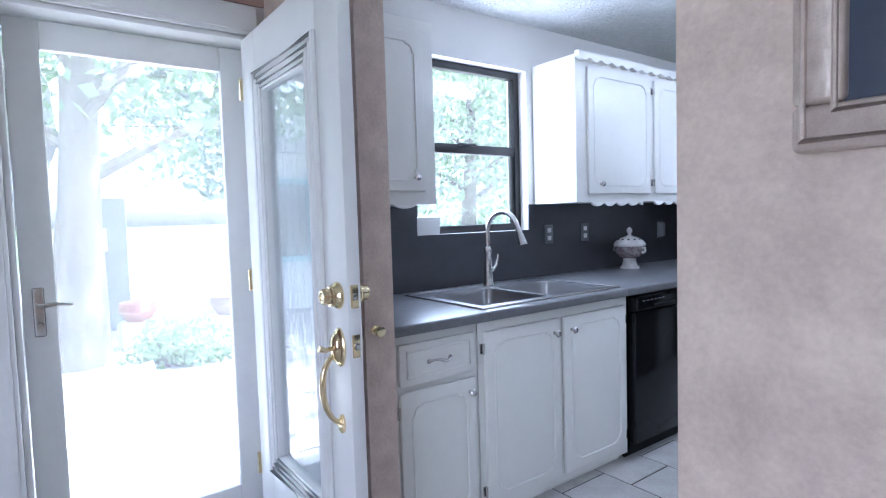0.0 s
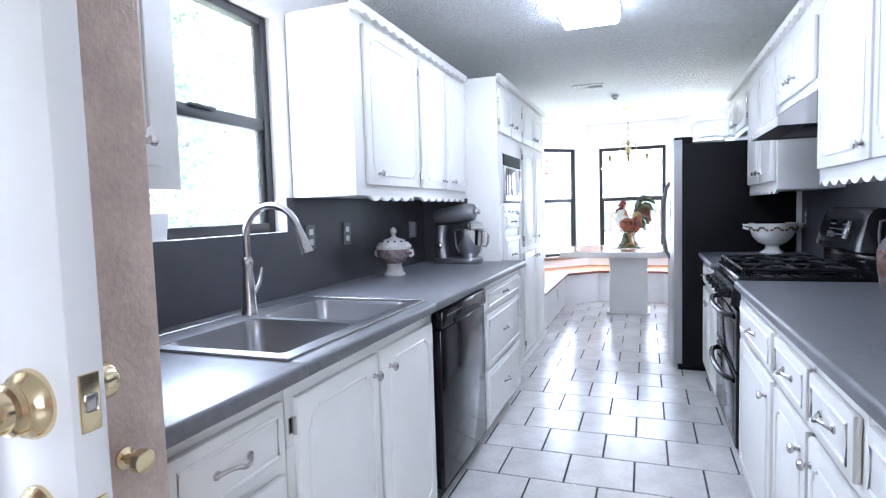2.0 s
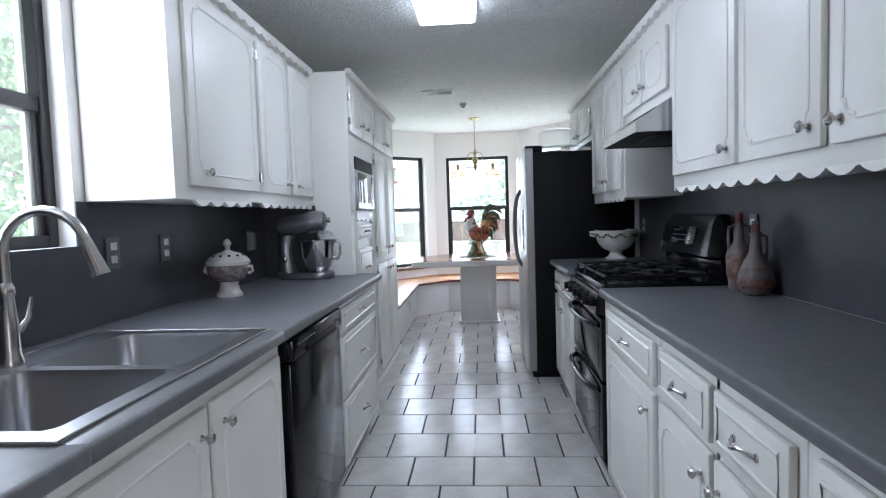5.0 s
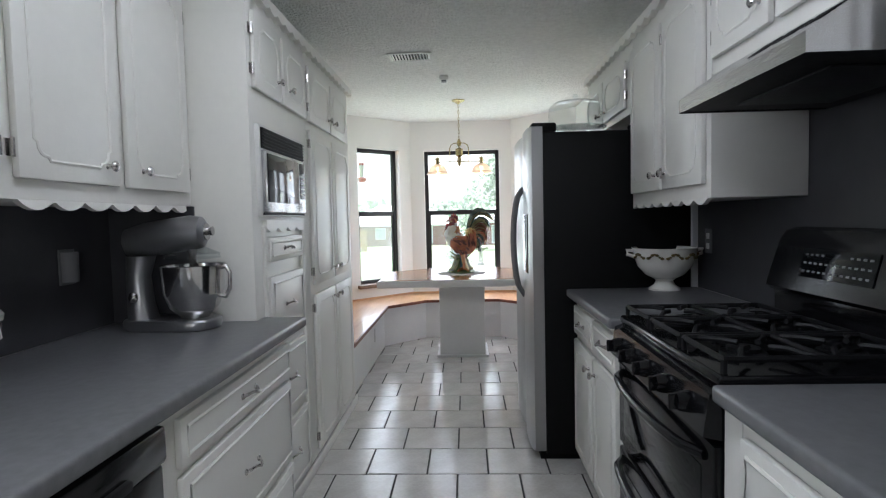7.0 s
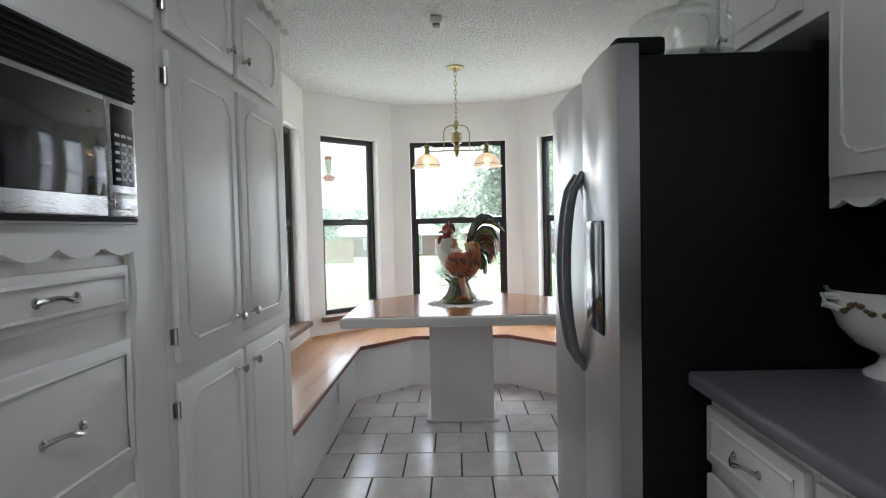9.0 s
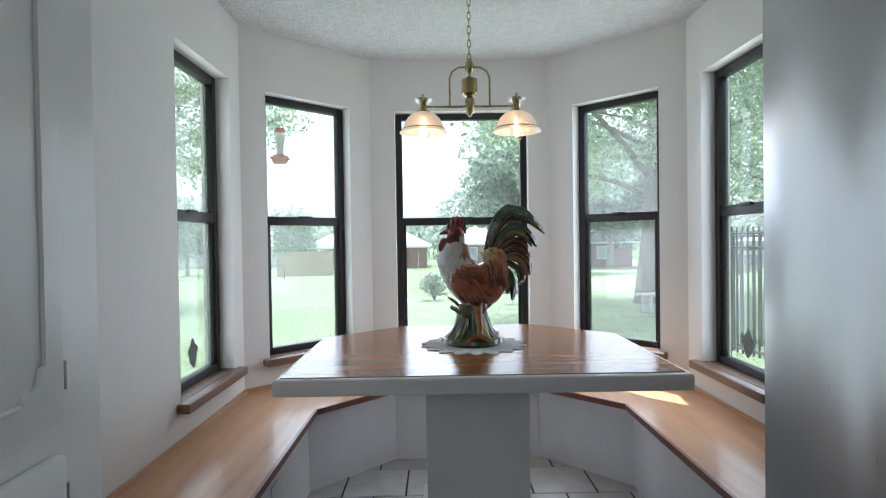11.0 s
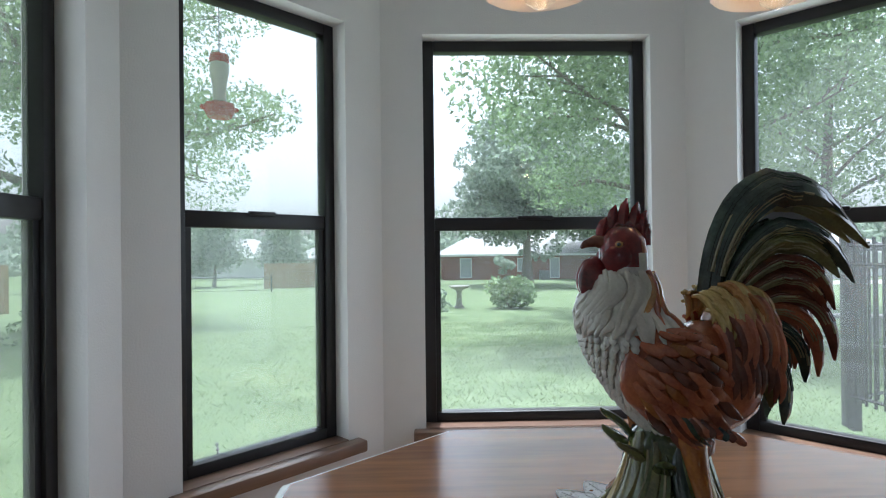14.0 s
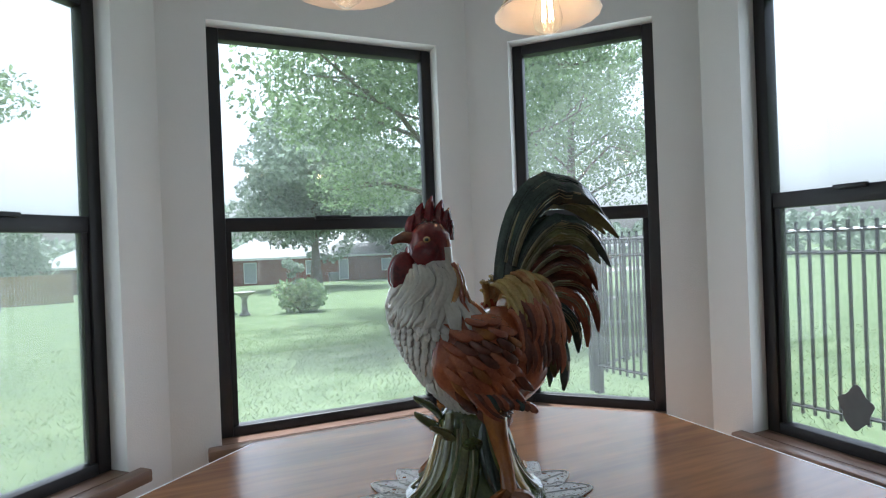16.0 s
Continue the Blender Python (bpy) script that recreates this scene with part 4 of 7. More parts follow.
def scale(bm, p, nrm, down, w, ln, lift):
    """One overlapping feather scale: rounded, its lower edge standing proud."""
    p, nrm = Vector(p), Vector(nrm).normalized()
    down = Vector(down)
    down = (down - nrm * down.dot(nrm)).normalized()
    side = nrm.cross(down)
    ring, low = [], []
    for k in range(9):
        a = 2 * math.pi * k / 9
        h = lift * (0.42 + 0.58 * math.cos(a)) - 0.001
        q = p + side * (w * math.sin(a)) + down * (ln * math.cos(a))
        ring.append(bm.verts.new(q + nrm * h))
        low.append(bm.verts.new(q - nrm * 0.006))
    mid = bm.verts.new(p + nrm * lift * 1.0 + down * ln * 0.3)
    for k in range(9):
        j = (k + 1) % 9
        bm.faces.new((mid, ring[k], ring[j]))
        bm.faces.new((ring[k], low[k], low[j], ring[j]))


def lock(bm, pts, outs, width, thick, n=8):
    """A tapering, pointed lock of feathers lying on a curved surface."""
    pts = [Vector(p) for p in pts]
    k = len(pts)
    rings = []
    for i, p in enumerate(pts):
        t = (pts[min(i + 1, k - 1)] - pts[max(i - 1, 0)]).normalized()
        o = Vector(outs[i])
        o = (o - t * o.dot(t)).normalized()
        wd = t.cross(o)
        s = i / (k - 1)
        w = max(0.1, math.sin(math.pi * (0.12 + 0.86 * s)) ** 0.7)
        rings.append([bm.verts.new(p + wd * (width * w * math.cos(2 * math.pi * j / n)) + o * (thick * w * math.sin(2 * math.pi * j / n))) for j in range(n)])
    for a, b in zip(rings, rings[1:]):
        for j in range(n):
            bm.faces.new((a[j], a[(j + 1) % n], b[(j + 1) % n], b[j]))
    bm.faces.new(list(reversed(rings[0])))
    bm.faces.new(rings[-1])


def rooster():
    rnd = random.Random(4)
    mats = [G_WHITE, G_RED, G_RUST, G_OCHRE, G_DARK, G_OLIVE, G_GREEN, G_BROWN, G_ORANGE, G_YELLOW, G_STRIPE]
    bm = B()

    def slot(i, before):
        for f in list(bm.faces)[before:]:
            f.material_index = i

    # trunk and neck: level slices z, front, back, half width
    prof = [(0.165, 0.00, -0.06, 0.03), (0.19, 0.035, -0.095, 0.065), (0.24, 0.085, -0.125, 0.093), (0.29, 0.118, -0.142, 0.108), (0.33, 0.138, -0.12, 0.11), (0.365, 0.147, -0.048, 0.100), (0.40, 0.148, 0.0, 0.084),
            (0.43, 0.138, 0.012, 0.066), (0.465, 0.118, 0.018, 0.053), (0.50, 0.108, 0.024, 0.045), (0.53, 0.110, 0.024, 0.042), (0.56, 0.108, 0.028, 0.040), (0.583, 0.095, 0.042, 0.026), (0.592, 0.08, 0.055, 0.010)]
    n = 28
    rings = []
    for z, f, b, w in prof:
        ring = []
        for i in range(n):
            a = 2 * math.pi * i / n
            y = (f + b) / 2 + (f - b) / 2 * math.cos(a)
            x = w * math.sin(a)
            k = 1 + 0.02 * math.sin(9 * a + z * 60)
            ring.append(bm.verts.new((x * k, y, z)))
        rings.append(ring)
    for zi, (a, b) in enumerate(zip(rings, rings[1:])):
        for i in range(n):
            fc = bm.faces.new((a[i], a[(i + 1) % n], b[(i + 1) % n], b[i]))
            y = sum(v.co.y for v in fc.verts) / 4
            z = sum(v.co.z for v in fc.verts) / 4
            fc.material_index = 0 if (y > 0.055 or (z > 0.385 and z < 0.52)) else 2
            if z < 0.21:
                fc.material_index = 7
            if z > 0.505 and y > 0.045:
                fc.material_index = 1
    bm.faces.new(rings[-1])
    bm.faces.new(list(reversed(rings[0])))
    # saddle and rump
    k = len(bm.faces)
    blob(bm, (0, -0.118, 0.335), 0.1, 0.74, 0.50, 0.92, 3, 0.15, 2)
    slot(3, k)
    k = len(bm.faces)
    blob(bm, (0, -0.075, 0.28), 0.1, 0.98, 0.85, 0.95, 3, 0.15, 5)
    slot(2, k)
    def section(z):
        i = max(q for q in range(len(prof) - 1) if prof[q][0] <= z)
        p, q = prof[i], prof[i + 1]
        u = (z - p[0]) / (q[0] - p[0])
        return [p[m] + (q[m] - p[m]) * u for m in (1, 2, 3)]

    def skin(a, z, off=0.0):
        f, b, w = section(z)
        return Vector(((w + off) * math.sin(a), (f + b) / 2 + ((f - b) / 2 + off) * math.cos(a), z))

    # neck hackle: curved locks in two layers
    for layer, (z0, z1, cnt) in enumerate(((0.445, 0.345, 17), (0.488, 0.385, 15))):
        for s in (-1, 1):
            for j in range(cnt):
                k = len(bm.faces)
                a0 = 0.12 + 2.75 * j / cnt + rnd.uniform(-0.05, 0.05)
                zt, zb = z0 + rnd.uniform(-0.008, 0.008), z1 + rnd.uniform(-0.016, 0.016)
                bend = rnd.uniform(0.22, 0.42)
                pts, outs = [], []
                for i in range(9):
                    u = i / 8
                    a = a0 + bend * math.sin(u * math.pi * 1.35) * 0.75 - 0.10 * u
                    z = zt + (zb - zt) * u
                    p = skin(s * a, z, 0.003 + 0.004 * layer)
                    pts.append(p)
                    outs.append((math.sin(s * a), math.cos(a), 0.15))
                lock(bm, pts, outs, rnd.uniform(0.0085, 0.0125), 0.0075)
                slot(0 if a0 < 2.35 - 0.3 * layer else 3 if j % 2 else 2, k)
    # breast scales in offset rows
    for r in range(15):
        z = 0.352 - 0.0118 * r
        for j in range(-9, 10):
            a = (j + (0.5 if r % 2 else 0)) * 0.155 + rnd.uniform(-0.02, 0.02)
            if abs(a) > 1.12 + 0.3 * max(0.0, (z - 0.24) / 0.11) or z < 0.185:
                continue
            p = skin(a, z + rnd.uniform(-0.002, 0.002))
            up = skin(a, z + 0.006) - skin(a, z - 0.006)
            tan = Vector((math.cos(a), -math.sin(a) * 1.2, 0))
            nrm = tan.cross(up)
            if nrm.dot(Vector((math.sin(a), math.cos(a), 0))) < 0:
                nrm = -nrm
            k = len(bm.faces)
            scale(bm, p, nrm, -up, rnd.uniform(0.0072, 0.0088), rnd.uniform(0.010, 0.0122), 0.0095)
            slot(0, k)
    # wings: small coverts above, long flight feathers below
    for s in (-1, 1):
        k = len(bm.faces)
        blob(bm, (s * 0.088, 0.008, 0.295), 0.086, 0.36, 0.98, 1.0, 3, 0.12, 1)
        slot(2, k)
        for r in range(7):
            for j in range(6):
                u = -0.85 + 0.3 * j + (0.15 if r % 2 else 0) + rnd.uniform(-0.05, 0.05)
                v = 0.9 - 0.25 * r
                if u * u + v * v > 0.95:
                    continue
                pts, outs = [], []
                for i in range(7):
                    uu, vv = u + 0.085 * i, v - (0.055 + 0.012 * r) * i + 0.006 * i * i
                    h = math.sqrt(max(0.02, 1 - min(0.98, uu * uu + vv * vv)))
                    pts.append((s * (0.0905 + 0.034 * h), 0.008 - 0.082 * uu, 0.295 + 0.086 * vv))
                    outs.append((s, -0.25 * uu, 0.3 * vv))
                k = len(bm.faces)
                lock(bm, pts, outs, rnd.uniform(0.0085, 0.0115), 0.0075)
                slot(rnd.choice((2, 2, 8, 2, 2, 7)), k)
        for j in range(11):
            k = len(bm.faces)
            y0, z0 = 0.055 - 0.014 * j, 0.262 - 0.0058 * j
            y1, z1 = -0.03 - 0.006 * j, 0.178 + 0.0025 * j
            pts = bez((s * 0.112, y0, z0), (s * 0.124, y0 - 0.03, z0 - 0.03), (s * 0.122, y1 + 0.035, z1 + 0.022), (s * 0.104, y1, z1 + rnd.uniform(-0.005, 0.005)), 8)
            lock(bm, pts, [(s, 0, 0.2)] * 9, 0.0072, 0.0062)
            slot((2, 7, 2, 4, 7)[j % 5], k)
        # saddle plumes, in rows from the back down over the rump
        for row, (zt, zb, cnt, w) in enumerate(((0.325, 0.25, 9, 0.008), (0.38, 0.295, 11, 0.0075), (0.408, 0.345, 12, 0.0068), (0.428, 0.38, 12, 0.0062))):
            for j in range(cnt):
                k = len(bm.faces)
                y0 = -0.058 - 0.0082 * j + rnd.uniform(-0.004, 0.004) - 0.008 * (3 - row)
                x0 = (0.085, 0.078, 0.060, 0.030)[row]
                x1 = (0.098, 0.100, 0.092, 0.076)[row]
                zz0, zz1 = zt + 0.018 * math.sin(math.pi * j / cnt) + rnd.uniform(-0.006, 0.006), zb + rnd.uniform(-0.012, 0.012) + 0.012 * math.sin(math.pi * j / cnt)
                sw = rnd.uniform(0.008, 0.03)
                pts = bez((s * x0, y0 + 0.01, zz0), (s * (x0 + x1) / 2, y0 - 0.006, zz0 + 0.004), (s * x1, y0 - sw, (zz0 + zz1) / 2 - 0.01), (s * x1, y0 - sw * 0.4, zz1), 8)
                lock(bm, pts, [(s, 0, 0.5 - 0.05 * i) for i in range(9)], w * rnd.uniform(0.85, 1.2), 0.0075)
                front = j < cnt * 0.35
                slot(((2, 7, 7), (2, 7, 2), (8, 2, 3), (9, 3, 3))[row][rnd.randrange(3)] if not (front and row >= 2) else 9, k)
    # thighs, legs and feet
    for s in (-1, 1):
        k = len(bm.faces)
        blob(bm, (s * 0.038, -0.035, 0.185), 0.05, 0.8, 0.85, 1.15, 2, 0.1, 3)
        slot(7, k)
        k = len(bm.faces)
        yl = -0.035 if s < 0 else 0.02
        tube(bm, [(s * 0.062, yl + 0.004, 0.19), (s * 0.080, yl, 0.135), (s * 0.088, yl - 0.008, 0.09), (s * 0.108, yl - 0.004, 0.05)], [0.026, 0.018, 0.014, 0.016], 10)
        for a in (-0.6, 0.0, 0.6, 3.1):
            d = (math.sin(a) * 0.05, math.cos(a) * 0.055)
            tube(bm, [(s * 0.110, yl, 0.050), (s * 0.122 + s * abs(d[0]) * 0.5, yl + d[1] * 0.6, 0.044), (s * 0.135 + s * abs(d[0]) * 0.7, yl + d[1], 0.024)], [0.013, 0.011, 0.006], 7)
        slot(8, k)
    # head: comb, wattles, ear lobes, beak, eyes
    k = len(bm.faces)
    for j, (y, z, h) in enumerate(((0.105, 0.575, 0.03), (0.088, 0.588, 0.042), (0.068, 0.594, 0.05), (0.048, 0.59, 0.046), (0.034, 0.580, 0.038), (0.029, 0.566, 0.024))):
        feather(bm, [(0, y, z - 0.02), (0, y - 0.001, z + h * 0.15), (0, y - 0.003, z + h * 0.5), (0, y - 0.005, z + h * 0.8), (0, y - 0.009, z + h * 1.1)], 0.0115, 0.008, 0.95, 8, 1.0)
    blob(bm, (0, 0.062, 0.578), 0.045, 0.26, 1.0, 0.5, 2)
    for s in (-1, 1):
        blob(bm, (s * 0.014, 0.122, 0.470), 0.040, 0.40, 0.66, 1.28, 3, 0.15, 7)
        blob(bm, (s * 0.034, 0.080, 0.515), 0.034, 0.38, 0.9, 1.05, 2, 0.2, 8)
    slot(1, k)
    k = len(bm.faces)
    tube(bm, [(0, 0.095, 0.553), (0, 0.118, 0.556), (0, 0.134, 0.550), (0, 0.143, 0.541)], [0.018, 0.014, 0.009, 0.003], 10)
    slot(7, k)
    for s in (-1, 1):
        k = len(bm.faces)
        blob(bm, (s * 0.039, 0.082, 0.548), 0.0075, 0.6, 1, 1, 2)
        slot(3, k)
        k = len(bm.faces)
        blob(bm, (s * 0.0425, 0.083, 0.548), 0.004, 0.6, 1, 1, 2)
        slot(4, k)
    # tail sickles
    tail = [((-0.075, 0.43), (-0.10, 0.62), (-0.20, 0.73), (-0.352, 0.555), 4, 0.0184), ((-0.085, 0.42), (-0.12, 0.60), (-0.22, 0.69), (-0.375, 0.525), 5, 0.0184), ((-0.09, 0.43), (-0.11, 0.58), (-0.19, 0.67), (-0.285, 0.60), 4, 0.0208),
            ((-0.10, 0.42), (-0.14, 0.55), (-0.25, 0.63), (-0.335, 0.45), 4, 0.0160), ((-0.105, 0.41), (-0.15, 0.53), (-0.24, 0.58), (-0.305, 0.46), 5, 0.0160), ((-0.11, 0.41), (-0.17, 0.50), (-0.26, 0.54), (-0.295, 0.40), 7, 0.0144),
            ((-0.115, 0.40), (-0.18, 0.47), (-0.25, 0.49), (-0.275, 0.40), 7, 0.0144), ((-0.12, 0.38), (-0.20, 0.46), (-0.30, 0.44), (-0.288, 0.315), 7, 0.0160), ((-0.12, 0.37), (-0.19, 0.43), (-0.28, 0.40), (-0.262, 0.28), 2, 0.0152),
            ((-0.12, 0.36), (-0.18, 0.40), (-0.25, 0.35), (-0.235, 0.27), 4, 0.0144), ((-0.115, 0.34), (-0.17, 0.37), (-0.215, 0.30), (-0.192, 0.20), 4, 0.0144), ((-0.11, 0.32), (-0.15, 0.34), (-0.185, 0.28), (-0.165, 0.235), 5, 0.0128), ((-0.10, 0.31), (-0.135, 0.32), (-0.155, 0.27), (-0.145, 0.225), 7, 0.0120)]
    for i, (a, b, c, d, col, w) in enumerate(tail):
        for x0, x1 in ((-0.018, -0.034), (0.018, 0.034)) if i > 1 else ((-0.008, -0.012), (0.010, 0.02)):
            k = len(bm.faces)
            q = rnd.uniform(-0.008, 0.008)
            pts = bez((x0 * 0.6, *a), (x0, *b), (x1, *c), (x1 * 1.3, d[0] + q, d[1] + q), 14)
            feather(bm, pts, w * (1.16 if i < 5 else 1.05), 0.013, 0.3)
            slot(col, k)
            k = len(bm.faces)
            sg = 1 if x0 > 0 else -1
            tube(bm, [(p[0] + sg * 0.0135, p[1], p[2]) for p in pts[1:-2]], 0.0026, 5)
            slot(10, k)
            for o, dx in ((-0.62, 0.0095), (-0.34, 0.0125), (0.34, 0.0125), (0.62, 0.0095)):
                k = len(bm.faces)
                line = []
                for m in range(1, len(pts) - 3):
                    t = (Vector(pts[m + 1]) - Vector(pts[m - 1])).normalized()
                    line.append(Vector(pts[m]) + t.cross(Vector((1, 0, 0))).normalized() * w * o * min(1, 0.55 + m * 0.07) + Vector((sg * dx, 0, 0)))
                tube(bm, line, 0.0016, 4)
                slot(10 if o < 0 else col, k)
    # leafy stump and base
    k = len(bm.faces)
    lathe(bm, 0, -0.005, [(0.128, 0.0), (0.142, 0.012), (0.136, 0.028), (0.105, 0.042), (0.075, 0.075), (0.062, 0.12), (0.064, 0.17), (0.04, 0.20), (0.0, 0.205)], 26)
    slot(6, k)
    for j in range(22):
        k = len(bm.faces)
        a = j * 2 * math.pi / 22 + rnd.uniform(-0.12, 0.12)
        twist = rnd.uniform(0.25, 0.6) * (1 if math.cos(a) * math.sin(a) > 0 else -1)
        r1, h = rnd.uniform(0.128, 0.15), rnd.uniform(0.13, 0.20)
        pts, outs = [], []
        for i in range(11):
            u = i / 10
            b = a + twist * (u - 0.5) * math.sin(math.pi * u * 0.7)
            rad = 0.058 + 0.012 * math.sin(math.pi * u) + (r1 - 0.058) * u ** 3.2
            pts.append((rad * math.cos(b), -0.005 + rad * math.sin(b), h * (1 - u) ** 1.15 + 0.016))
            outs.append((math.cos(b), math.sin(b), 0.25 + u))
        lock(bm, pts, outs, rnd.uniform(0.013, 0.021), 0.012)
        slot((6, 5, 6, 4, 6, 9, 6, 5)[j % 8], k)
        if j % 2 == 0:
            k = len(bm.faces)
            tube(bm, [Vector(p) + Vector(o).normalized() * 0.0105 for p, o in zip(pts[1:-1], outs[1:-1])], 0.0028, 5)
            slot(10, k)
    for a, z0, ln, col in ((1.5, 0.19, 0.055, 6), (1.0, 0.145, 0.06, 6), (2.2, 0.15, 0.06, 5), (0.2, 0.13, 0.05, 4), (2.9, 0.13, 0.05, 6), (-1.5, 0.16, 0.045, 6)):
        k = len(bm.faces)
        ca, sa = math.cos(a), math.sin(a)
        pts = bez((0.045 * ca, 0.045 * sa, z0 - 0.05), (0.06 * ca, 0.06 * sa, z0 + 0.015), ((0.05 + ln) * ca, (0.05 + ln) * sa, z0 + 0.012), ((0.055 + ln) * ca, (0.055 + ln) * sa, z0 + 0.028), 9)
        lock(bm, pts, [(0.4 * ca, 0.4 * sa, 1.0)] * 10, 0.020, 0.008)
        slot(col, k)
    for j in range(6):
        k = len(bm.faces)
        a = radians(-75 + j * 14) - 1.2
        tube(bm, [(0.07 * math.cos(a), -0.045 + 0.02 * math.sin(a) - 0.012 * j, 0.05), (0.11 * math.cos(a), -0.05 - 0.012 * j, 0.04), (0.13 * math.cos(a), -0.05 - 0.013 * j, 0.01)], [0.008, 0.012, 0.008], 7)
        slot(3, k)
    for v in bm.verts:
        k = max(0.0, min(1.0, (v.co.y + 0.06) / 0.06))
        if v.co.z > 0.34:
            v.co.z = 0.34 + (v.co.z - 0.34) * (0.94 - 0.12 * k)
        if v.co.y < -0.2:
            v.co.y = -0.2 + (v.co.y + 0.2) * 0.80
            v.co.z = 0.34 + (v.co.z - 0.34) * 0.96 if v.co.z > 0.34 else v.co.z
        v.co.y = v.co.y * 0.985 - 0.008
        v.co.x *= 0.86
        if v.co.z < 0.0:
            v.co.z = 0.0
    ob = part("rooster_statue", bm, mats[0])
    for m in mats[1:]:
        ob.data.materials.append(m)
    ob.matrix_basis = pose(6.99, 1.10, 0.7595, 0, 0, -6) @ Matrix.Scale(0.975, 4)
    tagged(ob, "glazed ceramic rooster statue standing on a lace doily", "statue")


rooster()


def lace():
    m = bpy.data.materials.new("white_lace")
    m.use_nodes = True
    n, l = m.node_tree.nodes, m.node_tree.links
    b = n["Principled BSDF"]
    b.inputs["Base Color"].default_value, b.inputs["Roughness"].default_value = (0.78, 0.76, 0.74, 1), 0.9
    tc, v, r, t, mx = n.new("ShaderNodeTexCoord"), n.new("ShaderNodeTexVoronoi"), n.new("ShaderNodeValToRGB"), n.new("ShaderNodeBsdfTransparent"), n.new("ShaderNodeMixShader")
    v.feature, v.inputs["Scale"].default_value = "DISTANCE_TO_EDGE", 95
    r.color_ramp.elements[0].position, r.color_ramp.elements[1].position = 0.17, 0.24
    l.new(tc.outputs["Object"], v.inputs["Vector"])
    l.new(v.outputs["Distance"], r.inputs[0])
    l.new(r.outputs[0], mx.inputs[0])
    l.new(b.outputs[0], mx.inputs[1])
    l.new(t.outputs[0], mx.inputs[2])
    l.new(mx.outputs[0], n["Material Output"].inputs[0])
    return m


def doily():
    e = thing("doily", "white crocheted lace doily with pointed petals", "doily", (6.985, 1.085, 0.756))
    LACE = lace()
    COTTON = mat("white_cotton", (0.78, 0.76, 0.74), 0.9, var=0.06, scale=60, bump=0.4, bscale=500)
    bm = B()
    lathe(bm, 6.985, 1.085, [(0.135, 0.7562), (0.135, 0.7578), (0.0, 0.7580)], 40)
    part("centre", bm, COTTON, e)
    for k in range(18):
        a = 2 * math.pi * k / 18
        out = []
        for u, w in ((0.12, 0.0176), (0.15, 0.0272), (0.18, 0.040), (0.205, 0.0272), (0.225, 0.0144), (0.236, 0.004)):
            out.append((u, w))
        poly = [(u, w) for u, w in out] + [(u, -w) for u, w in reversed(out)]
        bm = prism(B(), [(6.985 + u * math.cos(a) - w * math.sin(a), 1.085 + u * math.sin(a) + w * math.cos(a)) for u, w in poly], 0.7562 + 0.0004 * (k % 2), 0.7576 + 0.0004 * (k % 2))
        p = part("petal", bm, LACE, e)
        bm = tube(B(), [(6.985 + u * math.cos(a) - w * math.sin(a), 1.085 + u * math.sin(a) + w * math.cos(a), 0.7578) for u, w in poly], 0.002, 5, True)
        tube(bm, [(6.985 + u * math.cos(a), 1.085 + u * math.sin(a), 0.758) for u in (0.13, 0.17, 0.225)], 0.0022, 5)
        part("petal_edge", bm, COTTON, p)


doily()


